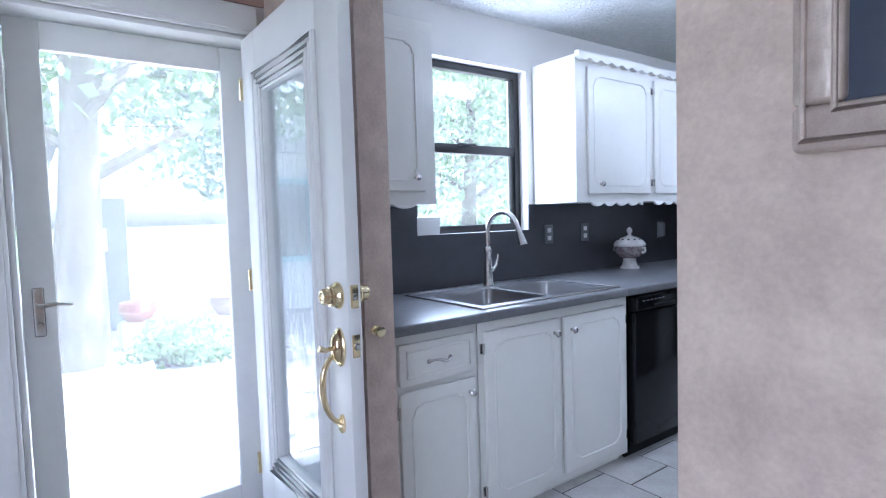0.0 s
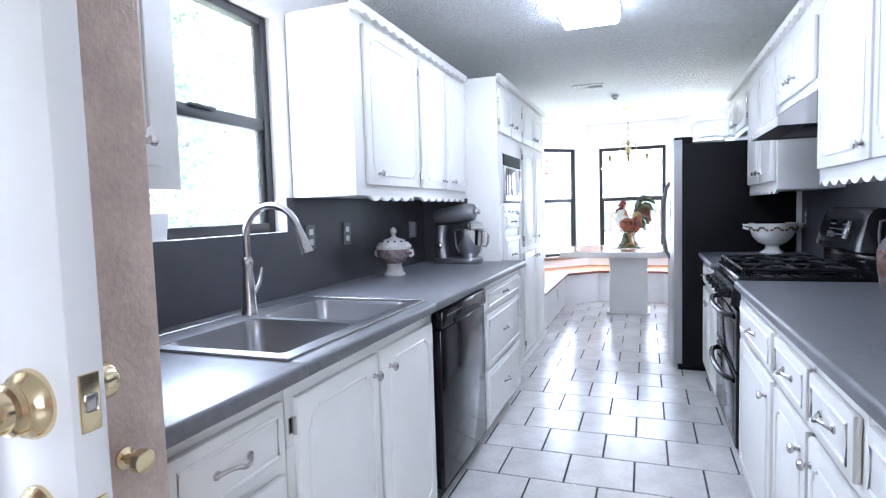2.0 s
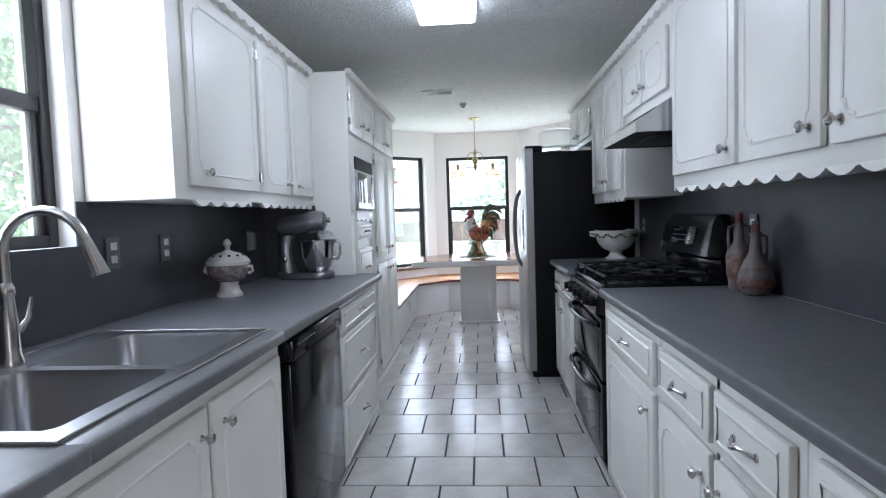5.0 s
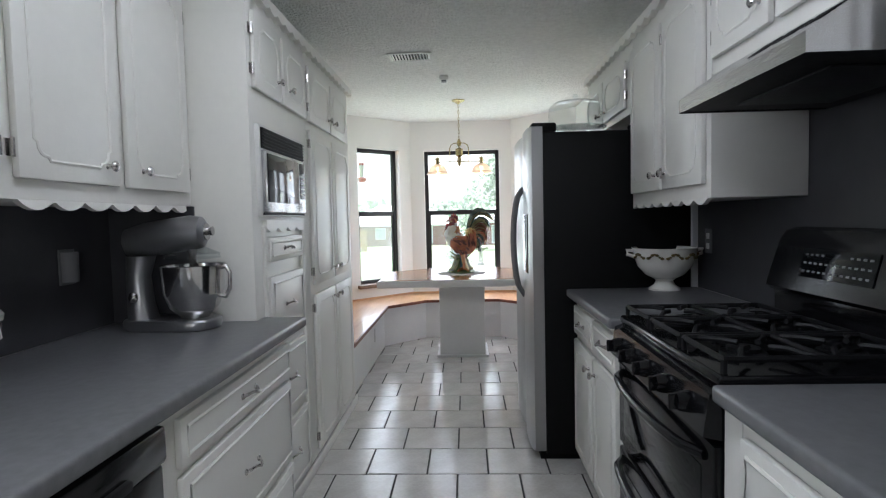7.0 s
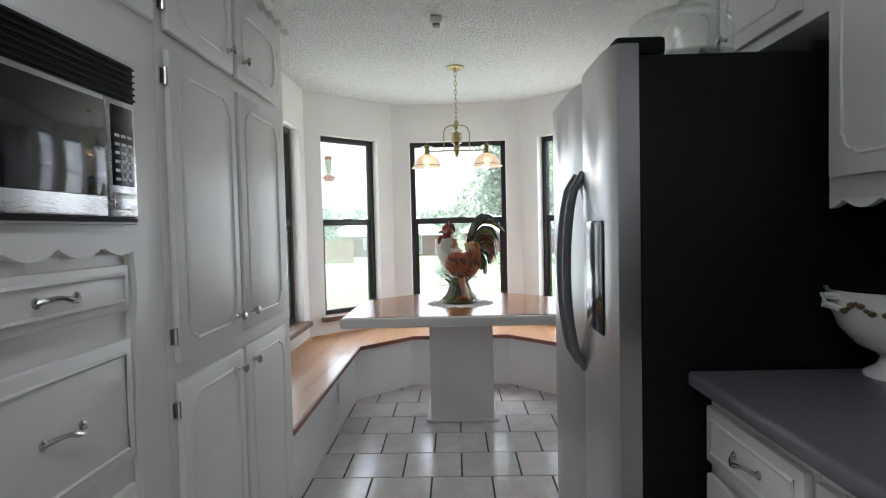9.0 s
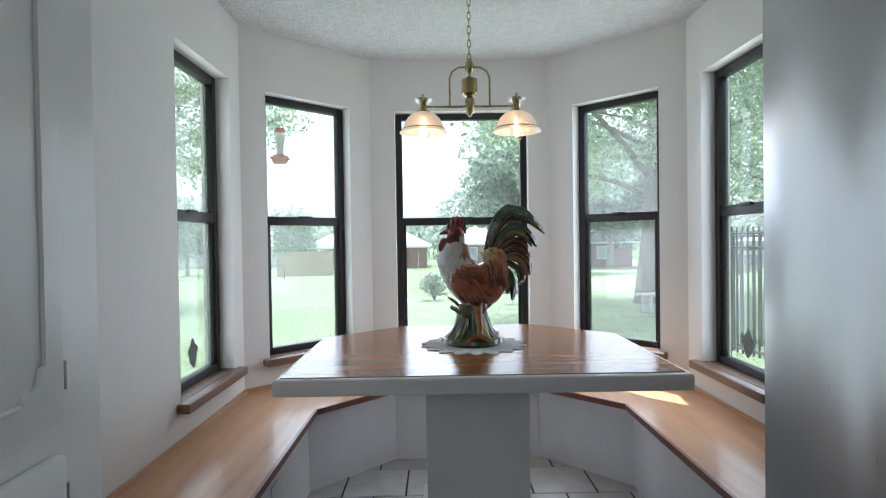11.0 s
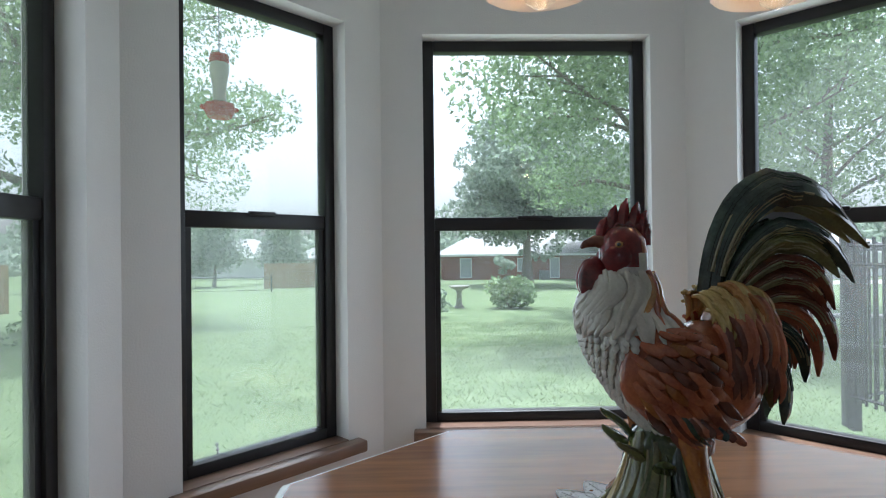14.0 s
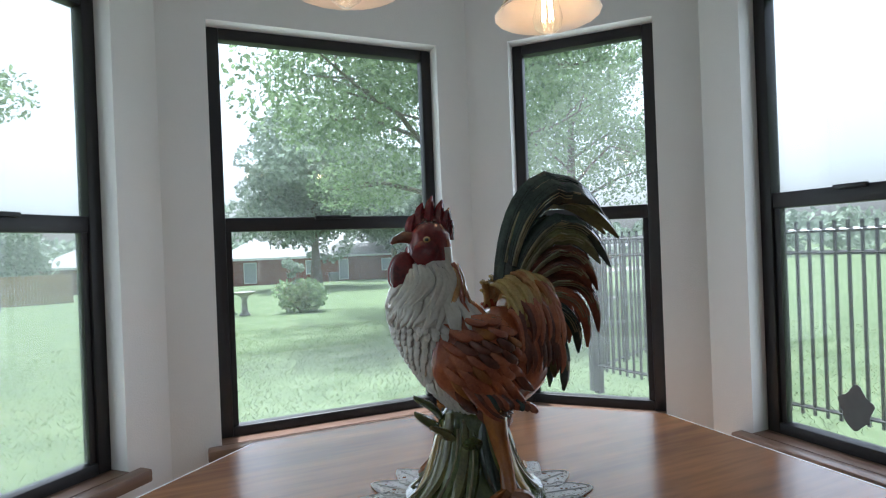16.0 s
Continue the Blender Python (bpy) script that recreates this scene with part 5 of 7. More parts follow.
# ---- pendant lamp over the table ----
def pendant():
    cx, cy = 7.0, 1.085
    e = thing("pendant_lamp", "brass two-light pendant lamp with frosted glass shades", "lamp", (cx, cy, Z_CEIL))
    ANT = mat("antique_brass", (0.50, 0.42, 0.22), 0.25, 1.0, var=0.1, scale=8)
    SHADE = mat("frosted_shade_glass", (0.92, 0.83, 0.74), 0.35, var=0.03)
    b = SHADE.node_tree.nodes["Principled BSDF"]
    b.inputs["Transmission Weight"].default_value = 0.55
    b.inputs["Emission Color"].default_value = (1.0, 0.70, 0.45, 1)
    b.inputs["Emission Strength"].default_value = 0.06
    part("canopy", lathe(B(), cx, cy, [(0.062, 2.409), (0.06, 2.398), (0.03, 2.388), (0.012, 2.375), (0.0, 2.374)], 24), ANT, e)
    for k in range(11):
        z = 2.375 - 0.031 * k
        ring = []
        for j in range(10):
            a = 2 * math.pi * j / 10
            o = 0.0075 * math.cos(a)
            ring.append((cx + (o if k % 2 else 0), cy + (0 if k % 2 else o), z - 0.018 + 0.020 * math.sin(a)))
        part("chain_link", tube(B(), ring, 0.0025, 5, True), ANT, e)
    part("body", lathe(B(), cx, cy, [(0.0, 2.045), (0.008, 2.04), (0.016, 2.025), (0.022, 2.005), (0.018, 1.985), (0.006, 1.972), (0.006, 1.962), (0.022, 1.955), (0.036, 1.948), (0.036, 1.885), (0.028, 1.877), (0.014, 1.873), (0.022, 1.855), (0.022, 1.825), (0.012, 1.795), (0.005, 1.782), (0.0, 1.78)], 24), ANT, e)
    for z, r in ((1.976, 0.026), (1.878, 0.036), (1.80, 0.024)):
        part("crystal_ring", lathe(B(), cx, cy, [(r * 0.6, z + 0.006), (r, z), (r * 0.6, z - 0.008), (r * 0.3, z - 0.004)], 18), JARGLASS, e)
    bm = tube(B(), [(cx, cy - 0.21, 1.828), (cx, cy + 0.21, 1.828)], 0.0055, 8)
    for s in (-1, 1):
        tube(bm, [(cx, cy + s * 0.018, 2.005), (cx, cy + s * 0.05, 2.003), (cx, cy + s * 0.078, 1.985), (cx, cy + s * 0.09, 1.955), (cx, cy + s * 0.09, 1.828)], 0.0045, 8)
    part("arm", bm, ANT, e)
    GLOW = emitter("bulb_filament", (1.0, 0.62, 0.28), 18.0)
    for s in (-1, 1):
        y = cy + s * 0.21
        part("socket", lathe(B(), cx, y, [(0.0, 1.888), (0.004, 1.886), (0.005, 1.872), (0.02, 1.868), (0.024, 1.856), (0.019, 1.848), (0.019, 1.812), (0.03, 1.808), (0.028, 1.80), (0.012, 1.798)], 20), ANT, e)
        part("socket_rim", lathe(B(), cx, y, [(0.03, 1.862), (0.042, 1.860), (0.038, 1.852), (0.022, 1.850)], 20), JARGLASS, e)
        n = 36
        bm = B()
        prof = [(0.028, 1.804), (0.052, 1.795), (0.072, 1.777), (0.086, 1.752), (0.093, 1.727), (0.108, 1.713), (0.107, 1.711), (0.090, 1.724), (0.083, 1.750), (0.069, 1.774), (0.049, 1.792), (0.027, 1.801)]
        rings = [[bm.verts.new((cx + r * (1 + 0.012 * (i % 2)) * math.cos(2 * math.pi * i / n), y + r * (1 + 0.012 * (i % 2)) * math.sin(2 * math.pi * i / n), z)) for i in range(n)] for r, z in prof]
        for a, b2 in zip(rings, rings[1:]):
            for i in range(n):
                bm.faces.new((a[i], a[(i + 1) % n], b2[(i + 1) % n], b2[i]))
        sh = part("shade", bm, SHADE, e, "frosted ribbed glass shade")
        bm = tube(B(), [(cx + 0.0945 * math.cos(2 * math.pi * k / 28), y + 0.0945 * math.sin(2 * math.pi * k / 28), 1.727) for k in range(28)], 0.003, 6, True)
        part("brass_band", bm, ANT, sh)
        bulb = part("bulb", lathe(B(), cx, y, [(0.012, 1.80), (0.013, 1.775), (0.024, 1.735), (0.031, 1.705), (0.027, 1.685), (0.012, 1.673), (0.0, 1.671)], 18), JARGLASS, e)
        bulb.visible_shadow = False
        bm = B()
        for k in range(6):
            a = 2 * math.pi * k / 6
            tube(bm, [(cx + 0.006 * math.cos(a), y + 0.006 * math.sin(a), 1.77), (cx + 0.011 * math.cos(a), y + 0.011 * math.sin(a), 1.70)], 0.0016, 5)
        part("filament", bm, GLOW, bulb)


pendant()


# ---- ceiling fixtures ----
def ceiling_light():
    e = thing("ceiling_light", "rectangular fluorescent ceiling light with a clear lens", "ceiling light", (3.13, 1.2, Z_CEIL))
    x0, x1, y0, y1 = 2.29, 3.51, 1.02, 1.36
    bm = box(B(), x0, x1, y0, y1, Z_CEIL - 0.02, Z_CEIL - 0.001, 0.004)
    part("housing", bm, TRIM, e)
    part("lens", box(B(), x0 + 0.012, x1 - 0.012, y0 + 0.012, y1 - 0.012, Z_CEIL - 0.07, Z_CEIL - 0.02, 0.016, 3), emitter("lit_diffuser", (0.95, 0.98, 1.0), 2.0), e)


ceiling_light()


def ceiling_vent():
    e = thing("ceiling_vent", "white metal ceiling air vent", "vent", (5.52, 1.4, Z_CEIL))
    x0, x1, y0, y1, z = 5.425, 5.62, 1.25, 1.545, Z_CEIL - 0.001
    bm = B()
    for a, b, c, d in ((x0, x1, y0, y0 + 0.022), (x0, x1, y1 - 0.022, y1), (x0, x0 + 0.022, y0, y1), (x1 - 0.022, x1, y0, y1)):
        box(bm, a, b, c, d, z - 0.008, z, 0.002)
    part("frame", bm, PLASTIC, e)
    part("backing", box(B(), x0 + 0.02, x1 - 0.02, y0 + 0.02, y1 - 0.02, z - 0.002, z), BLACKM, e)
    for k in range(12):
        y = y0 + 0.032 + k * 0.021
        part("slat", turned(box(B(), x0 + 0.02, x1 - 0.02, -0.006, 0.006, -0.0008, 0.0008), pose(0, y, z - 0.006, 48 if k < 6 else -48, 0, 0)), PLASTIC, e)


ceiling_vent()
e = thing("smoke_detector", "small square white ceiling sensor", "detector", (6.09, 1.185, Z_CEIL))
part("case", box(B(), 6.05, 6.13, 1.15, 1.22, Z_CEIL - 0.035, Z_CEIL - 0.001, 0.006), PLASTIC, e)
part("cap", box(B(), 6.065, 6.115, 1.165, 1.205, Z_CEIL - 0.045, Z_CEIL - 0.034, 0.0032), GREYPL, e)


# ---- outlets ----
def outlet(x, yw, s, z, kind="outlet"):
    e = thing("wall_" + kind, "black wall outlet plate with two sockets", "outlet", (x, yw, z), "wall outlets")
    part("plate", box(B(), x - 0.036, x + 0.036, yw, yw + s * 0.006, z - 0.058, z + 0.058, 0.002), GREYPL, e)
    for dz in (-0.024, 0.024):
        part("socket", box(B(), x - 0.016, x + 0.016, yw + s * 0.006, yw + s * 0.009, z + dz - 0.014, z + dz + 0.014, 0.0024), PLASTIC, e)


outlet(2.24, Y_LEFT - 0.009, -1, 1.166)
outlet(2.583, Y_LEFT - 0.009, -1, 1.166)
outlet(2.74, Y_RIGHT + 0.009, 1, 1.17)
outlet(4.34, Y_RIGHT + 0.009, 1, 1.15)
e = thing("night_light", "dark plug-in night light with a curved shade", "night light", (3.45, 2.39, 1.15))
part("plate", box(B(), 3.412, 3.488, 2.384, 2.390, 1.09, 1.21, 0.002), GREYPL, e)
bm = B()
rows = []
for k in range(9):
    a = math.pi * k / 8
    rows.append([bm.verts.new((3.45 - 0.03 * math.cos(a), 2.384 - 0.035 * math.sin(a), z)) for z in (1.10, 1.20)])
for a, b in zip(rows, rows[1:]):
    bm.faces.new((a[0], b[0], b[1], a[1]))
part("shade", bm, GREYPL, e)
e = thing("corner_trim", "white corner strip beside the fridge", "trim", (4.475, -0.12, 0.912))
part("strip", box(B(), 4.468, 4.485, -0.131, -0.10, 0.912, 1.334, 0.0016), TRIM, e)
e = thing("wall_switch", "white toggle light switch in the bay", "switch", (6.54, BAY_R, 1.2))
part("plate", box(B(), 6.505, 6.575, BAY_R, BAY_R + 0.006, 1.14, 1.26, 0.002), PLASTIC, e)
part("toggle", box(B(), 6.534, 6.546, BAY_R + 0.006, BAY_R + 0.018, 1.19, 1.215, 0.0016), PLASTIC, e)
e = thing("bench_outlet", "white outlet plate on the bench front", "outlet", (6.62, 1.884, 0.24))
part("plate", box(B(), 6.585, 6.655, 1.878, 1.884, 0.18, 0.30, 0.002), PLASTIC, e)


# ---- things on the worktops ----
def tureen():
    x, y, z = 2.87, 2.25, 0.911
    e = thing("tureen", "white lidded ceramic tureen with fruit relief, cabinet shade greyed in", "jar", (x, y, z))
    # white ceramic greyed in its colour for the shade under the cabinets
    SHADEDCER = mat("shaded_white_ceramic", (0.58, 0.56, 0.53), 0.14, scale=18, col2=(0.40, 0.37, 0.34))
    BAND = mat("painted_fruit_band", (0.28, 0.26, 0.25), 0.2, scale=45, col2=(0.10, 0.05, 0.05), bump=0.6, bscale=60)
    part("foot", lathe(B(), x, y, [(0.062, z), (0.062, z + 0.012), (0.05, z + 0.025), (0.042, z + 0.055), (0.045, z + 0.07)], 30), SHADEDCER, e)
    part("bowl", lathe(B(), x, y, [(0.045, z + 0.07), (0.075, z + 0.085), (0.095, z + 0.115), (0.098, z + 0.14), (0.092, z + 0.155)], 36), BAND, e, "dark relief band of fruit and leaves")
    lid = part("lid", lathe(B(), x, y, [(0.102, z + 0.152), (0.104, z + 0.166), (0.09, z + 0.185), (0.06, z + 0.205), (0.025, z + 0.215), (0.012, z + 0.222), (0.012, z + 0.236), (0.02, z + 0.248), (0.018, z + 0.262), (0.006, z + 0.275), (0.0, z + 0.276)], 36), SHADEDCER, e)
    for k in range(12):
        a = 2 * math.pi * k / 12
        part("pierced_hole", turned(lathe(B(), 0, 0, [(0.007, -0.001), (0.007, 0.0015), (0.0, 0.0016)], 10), pose(x + 0.075 * math.cos(a), y + 0.075 * math.sin(a), z + 0.1965, 0, 33, math.degrees(a))), BLACKM, lid)
    for s in (-1, 1):
        part("handle", tube(B(), [(x, y + s * 0.094, z + 0.14), (x, y + s * 0.115, z + 0.14), (x, y + s * 0.118, z + 0.12), (x, y + s * 0.10, z + 0.108)], 0.009, 8), SHADEDCER, e)


tureen()


def mixer():
    x, y, z = 0.0, 0.0, 0.0
    e = thing("stand_mixer", "silver stand mixer with a polished steel bowl", "mixer")
    SIL = mat("silver_enamel", (0.34, 0.34, 0.35), 0.3, 0.85, var=0.012)
    out = []
    for cy, r, a0 in ((y - 0.09, 0.10, 180), (y + 0.12, 0.075, 0)):
        for k in range(13):
            a = radians(a0 + 15 * k)
            out.append((x + r * math.cos(a), cy + r * math.sin(a)))
    part("base", prism(B(), out, z, z + 0.032, 0.01), SIL, e)
    bm = B()
    rings = []
    for h, w, d, c in ((0.03, 0.062, 0.055, 0.12), (0.08, 0.05, 0.05, 0.13), (0.16, 0.045, 0.045, 0.135), (0.22, 0.05, 0.055, 0.12)):
        rings.append([bm.verts.new((x + w * math.cos(2 * math.pi * k / 16), y + c + d * math.sin(2 * math.pi * k / 16), z + h)) for k in range(16)])
    for a, b in zip(rings, rings[1:]):
        for i in range(16):
            bm.faces.new((a[i], a[(i + 1) % 16], b[(i + 1) % 16], b[i]))
    part("column", bm, SIL, e)
    pts = [(x, y + 0.185, z + 0.255), (x, y + 0.17, z + 0.26), (x, y + 0.10, z + 0.268), (x, y + 0.0, z + 0.278), (x, y - 0.09, z + 0.286), (x, y - 0.135, z + 0.288), (x, y - 0.15, z + 0.288)]
    h = part("head", tube(B(), pts, [0.02, 0.042, 0.050, 0.052, 0.053, 0.046, 0.028], 20), SIL, e)
    part("hub_knob", tube(B(), [(x, y - 0.15, z + 0.29), (x, y - 0.178, z + 0.291)], [0.012, 0.014], 12), NICKEL, h)
    part("hub", tube(B(), [(x, y - 0.13, z + 0.288), (x, y - 0.155, z + 0.289)], 0.026, 16), NICKEL, h)
    part("attachment_shaft", lathe(B(), x, y - 0.09, [(0.022, z + 0.24), (0.014, z + 0.215), (0.012, z + 0.15), (0.0, z + 0.149)], 14), NICKEL, h)
    part("speed_knob", blob(B(), (x - 0.055, y + 0.125, z + 0.10), 0.018, 0.8, 1, 1, 2), NICKEL, e)
    bowl = part("bowl", lathe(B(), x, y - 0.09, [(0.055, z + 0.033), (0.062, z + 0.042), (0.092, z + 0.066), (0.112, z + 0.11), (0.118, z + 0.190), (0.123, z + 0.192), (0.116, z + 0.188), (0.108, z + 0.11), (0.08, z + 0.072), (0.0, z + 0.06)], 36), mat("polished_steel", (0.62, 0.61, 0.60), 0.12, 1.0, var=0.03), e)
    part("bowl_handle", tube(B(), [(x, y - 0.19, z + 0.18), (x, y - 0.225, z + 0.185), (x, y - 0.24, z + 0.165), (x, y - 0.238, z + 0.12), (x, y - 0.22, z + 0.095), (x, y - 0.185, z + 0.10)], 0.008, 10), NICKEL, bowl)
    part("pouring_shield", lathe(B(), x, y - 0.09, [(0.104, z + 0.21), (0.10, z + 0.222), (0.05, z + 0.24), (0.052, z + 0.242), (0.105, z + 0.224)], 28), JARGLASS, bowl)
    e.matrix_basis = pose(3.585, 2.10, 0.911) @ Matrix.Diagonal((0.97, 0.9, 1.2, 1))


mixer()


def decanter(x, y, fat, label):
    z = 0.911
    e = thing("decanter", label, "bottle", (x, y, z))
    CLAY = mat("grey_brown_stoneware", (0.17, 0.155, 0.15), 0.4, scale=16, col2=(0.12, 0.09, 0.08), bump=0.3, bscale=60)
    COP = mat("copper_relief", (0.20, 0.11, 0.085), 0.35, scale=55, col2=(0.10, 0.055, 0.0360), bump=1.0, bscale=55)
    if fat:
        prof = [(0.045, 0), (0.06, 0.01), (0.078, 0.05), (0.074, 0.09), (0.05, 0.14), (0.028, 0.18), (0.022, 0.24), (0.026, 0.262), (0.018, 0.27)]
        band = [(0.0735, 0.03), (0.0805, 0.0440), (0.077, 0.0704), (0.062, 0.118)]
    else:
        prof = [(0.04, 0), (0.045, 0.01), (0.052, 0.09), (0.056, 0.15), (0.05, 0.19), (0.025, 0.22), (0.019, 0.29), (0.022, 0.305), (0.016, 0.31)]
        band = [(0.049, 0.05), (0.0545, 0.0760), (0.058, 0.145), (0.056, 0.168)]
    prof, band = [(a * 0.86, h * 0.93) for a, h in prof], [(a * 0.86, h * 0.93) for a, h in band]
    part("body", lathe(B(), x, y, [(a, z + h) for a, h in prof], 28), CLAY, e)
    part("relief", lathe(B(), x, y, [(a, z + h) for a, h in band], 28), COP, e, "embossed copper band")
    top = prof[-1][1]
    part("cork", lathe(B(), x, y, [(0.014, z + top - 0.002), (0.016, z + top + 0.03), (0.0, z + top + 0.031)], 14), mat("red_brown_cork", (0.20, 0.06, 0.045), 0.6, scale=30), e)
    part("cork_cap", lathe(B(), x, y, [(0.016, z + top + 0.031), (0.014, z + top + 0.042), (0.0, z + top + 0.043)], 14), CLAY, e)
    for s in (-1, 1) if not fat else (-1,):
        h1 = top - 0.015
        part("handle", tube(B(), [(x, y + s * 0.018, z + h1), (x, y + s * 0.04, z + h1 - 0.005), (x, y + s * 0.044, z + h1 - 0.05), (x, y + s * 0.042, z + h1 - 0.09), (x, y + s * 0.032, z + h1 - 0.11)], 0.006, 8), CLAY, e)


decanter(2.665, -0.035, False, "tall two-handled stoneware decanter with copper relief")
decanter(2.555, -0.05, True, "round-bellied stoneware decanter with one handle")


def colander():
    x, y, z = 4.40, 0.06, 0.911
    e = thing("colander_bowl", "white footed ceramic bowl painted with a leaf garland", "bowl", (x, y, z))
    part("foot", lathe(B(), x, y, [(0.075, z), (0.075, z + 0.008), (0.05, z + 0.025), (0.04, z + 0.045), (0.05, z + 0.055)], 32), CERAMIC, e)
    part("bowl", lathe(B(), x, y, [(0.05, z + 0.055), (0.09, z + 0.075), (0.125, z + 0.115), (0.143, z + 0.165), (0.152, z + 0.205), (0.155, z + 0.209), (0.148, z + 0.208), (0.137, z + 0.165), (0.118, z + 0.12), (0.08, z + 0.085), (0.0, z + 0.07)], 40), CERAMIC, e)
    GAR = mat("painted_garland", (0.10, 0.10, 0.04), 0.3, scale=50, col2=(0.16, 0.09, 0.02))
    for k in range(10):
        bm = B()
        a0 = 2 * math.pi * k / 10
        for j in range(7):
            a = a0 + (j - 3) * 0.075
            h = z + 0.172 + 0.010 * math.cos((j - 3) * 1.0)
            r = 0.1455 + (h - z - 0.165) * 0.22
            blob(bm, (x + r * math.cos(a), y + r * math.sin(a), h), 0.007 if j % 2 else 0.010, 1, 1, 0.8, 1)
        part("garland", bm, GAR, e)
    for s in (-1, 1):
        part("handle", tube(B(), [(x, y + s * 0.146, z + 0.195), (x, y + s * 0.185, z + 0.197), (x, y + s * 0.182, z + 0.178), (x, y + s * 0.142, z + 0.165)], 0.009, 8), CERAMIC, e)


colander()
e = thing("cake_dome", "clear glass cake dome on a stand on the fridge", "cake stand", (4.84, 0.40, 1.716))
part("plate", lathe(B(), 4.84, 0.40, [(0.07, 1.716), (0.07, 1.722), (0.03, 1.74), (0.05, 1.765), (0.165, 1.775), (0.17, 1.782), (0.0, 1.778)], 32), JARGLASS, e)
part("dome", lathe(B(), 4.84, 0.40, [(0.15, 1.782), (0.152, 1.86), (0.147, 1.90), (0.12, 1.922), (0.0, 1.934)], 32), JARGLASS, e)
part("dome_knob", lathe(B(), 4.84, 0.40, [(0.01, 1.932), (0.008, 1.945), (0.018, 1.958), (0.012, 1.97), (0.0, 1.972)], 16), JARGLASS, e)
e = thing("paper_pad", "white pad of paper leaning on the window ledge", "paper", (1.34, 2.41, 1.2))
part("sheet", turned(box(B(), -0.075, 0.075, -0.012, 0.012, 0.0, 0.095, 0.0024), pose(1.345, 2.425, 1.202, 8, 0, 0)), PLASTIC, e)
e = thing("soap_dispenser", "white plastic soap bottle by the partition", "bottle", (0.70, 1.80, 0.911))
part("bottle", lathe(B(), 0.70, 1.80, [(0.03, 0.911), (0.032, 0.93), (0.03, 1.05), (0.012, 1.075), (0.012, 1.09), (0.0, 1.091)], 18), PLASTIC, e)
part("pump", tube(B(), [(0.70, 1.80, 1.09), (0.70, 1.80, 1.12), (0.70, 1.76, 1.12)], 0.006, 8), PLASTIC, e)


# ---- entry: doorway, storm door, open door, picture ----
bm = B()
yc = Y_LEFT - 0.013
for x0, x1, z0, z1 in ((DOOR[0] - 0.10, DOOR[0], 0, DOOR[3] + 0.1), (DOOR[0] - 0.10, 0.47, DOOR[3], DOOR[3] + 0.12)):
    box(bm, x0, x1, yc - 0.018, yc, z0, z1, 0.005)
    box(bm, x0 + 0.015, x1 - 0.015 if x1 < 0.4 else x1, yc - 0.026, yc - 0.017, z0 + (0.015 if z0 else 0), z1 - 0.015, 0.004)
for x0, x1 in ((DOOR[0], DOOR[0] + 0.02), (DOOR[1] - 0.02, DOOR[1])):
    box(bm, x0, x1, Y_LEFT - 0.01, Y_LEFT + 0.17, 0, DOOR[3], 0.003)
box(bm, DOOR[0] + 0.02, DOOR[1] - 0.02, Y_LEFT - 0.01, Y_LEFT + 0.17, DOOR[3] - 0.02, DOOR[3], 0.003)
tagged(part("door_casing", bm, TRIM), "white moulded door casing", "door frame", kind="structure")
bm = box(B(), DOOR[0], DOOR[1], Y_LEFT - 0.02, Y_LEFT + 0.2, -0.004, 0.018, 0.005)
tagged(part("threshold", bm, NICKEL), "metal door threshold", "threshold", kind="structure")


def storm_door():
    e = thing("door_1", "closed white storm door with one full glass pane", "door", ((DOOR[0] + DOOR[1]) / 2, Y_LEFT + 0.14, 0.02), kind="structure")
    x0, x1, y0, y1, z0, z1 = DOOR[0] + 0.022, DOOR[1] - 0.022, Y_LEFT + 0.12, Y_LEFT + 0.155, 0.022, DOOR[3] - 0.022
    bm = B()
    sw = 0.105
    box(bm, x0, x0 + sw, y0, y1, z0, z1, 0.006)
    box(bm, x1 - sw, x1, y0, y1, z0, z1, 0.006)
    box(bm, x0 + sw, x1 - sw, y0, y1, z1 - sw, z1, 0.006)
    box(bm, x0 + sw, x1 - sw, y0, y1, z0, z0 + 0.10, 0.006)
    part("door_frame", bm, TRIM, e)
    g = part("pane", box(B(), x0 + sw, x1 - sw, y0 + 0.014, y0 + 0.018, z0 + 0.10, z1 - sw), HAZYGLASS, e)
    g.visible_shadow = False
    hx = x0 + 0.05
    bm = box(B(), hx - 0.018, hx + 0.018, y0 - 0.008, y0, 0.90, 1.08, 0.006)
    part("handle_plate", bm, NICKEL, e)
    part("lever", tube(B(), [(hx, y0 - 0.004, 1.015), (hx, y0 - 0.04, 1.015), (hx + 0.05, y0 - 0.045, 1.02), (hx + 0.10, y0 - 0.04, 1.012)], [0.009, 0.009, 0.008, 0.006], 10), NICKEL, e)
    part("thumb_turn", tube(B(), [(hx, y0 - 0.004, 0.94), (hx, y0 - 0.025, 0.94)], [0.012, 0.010], 10), NICKEL, e)


storm_door()


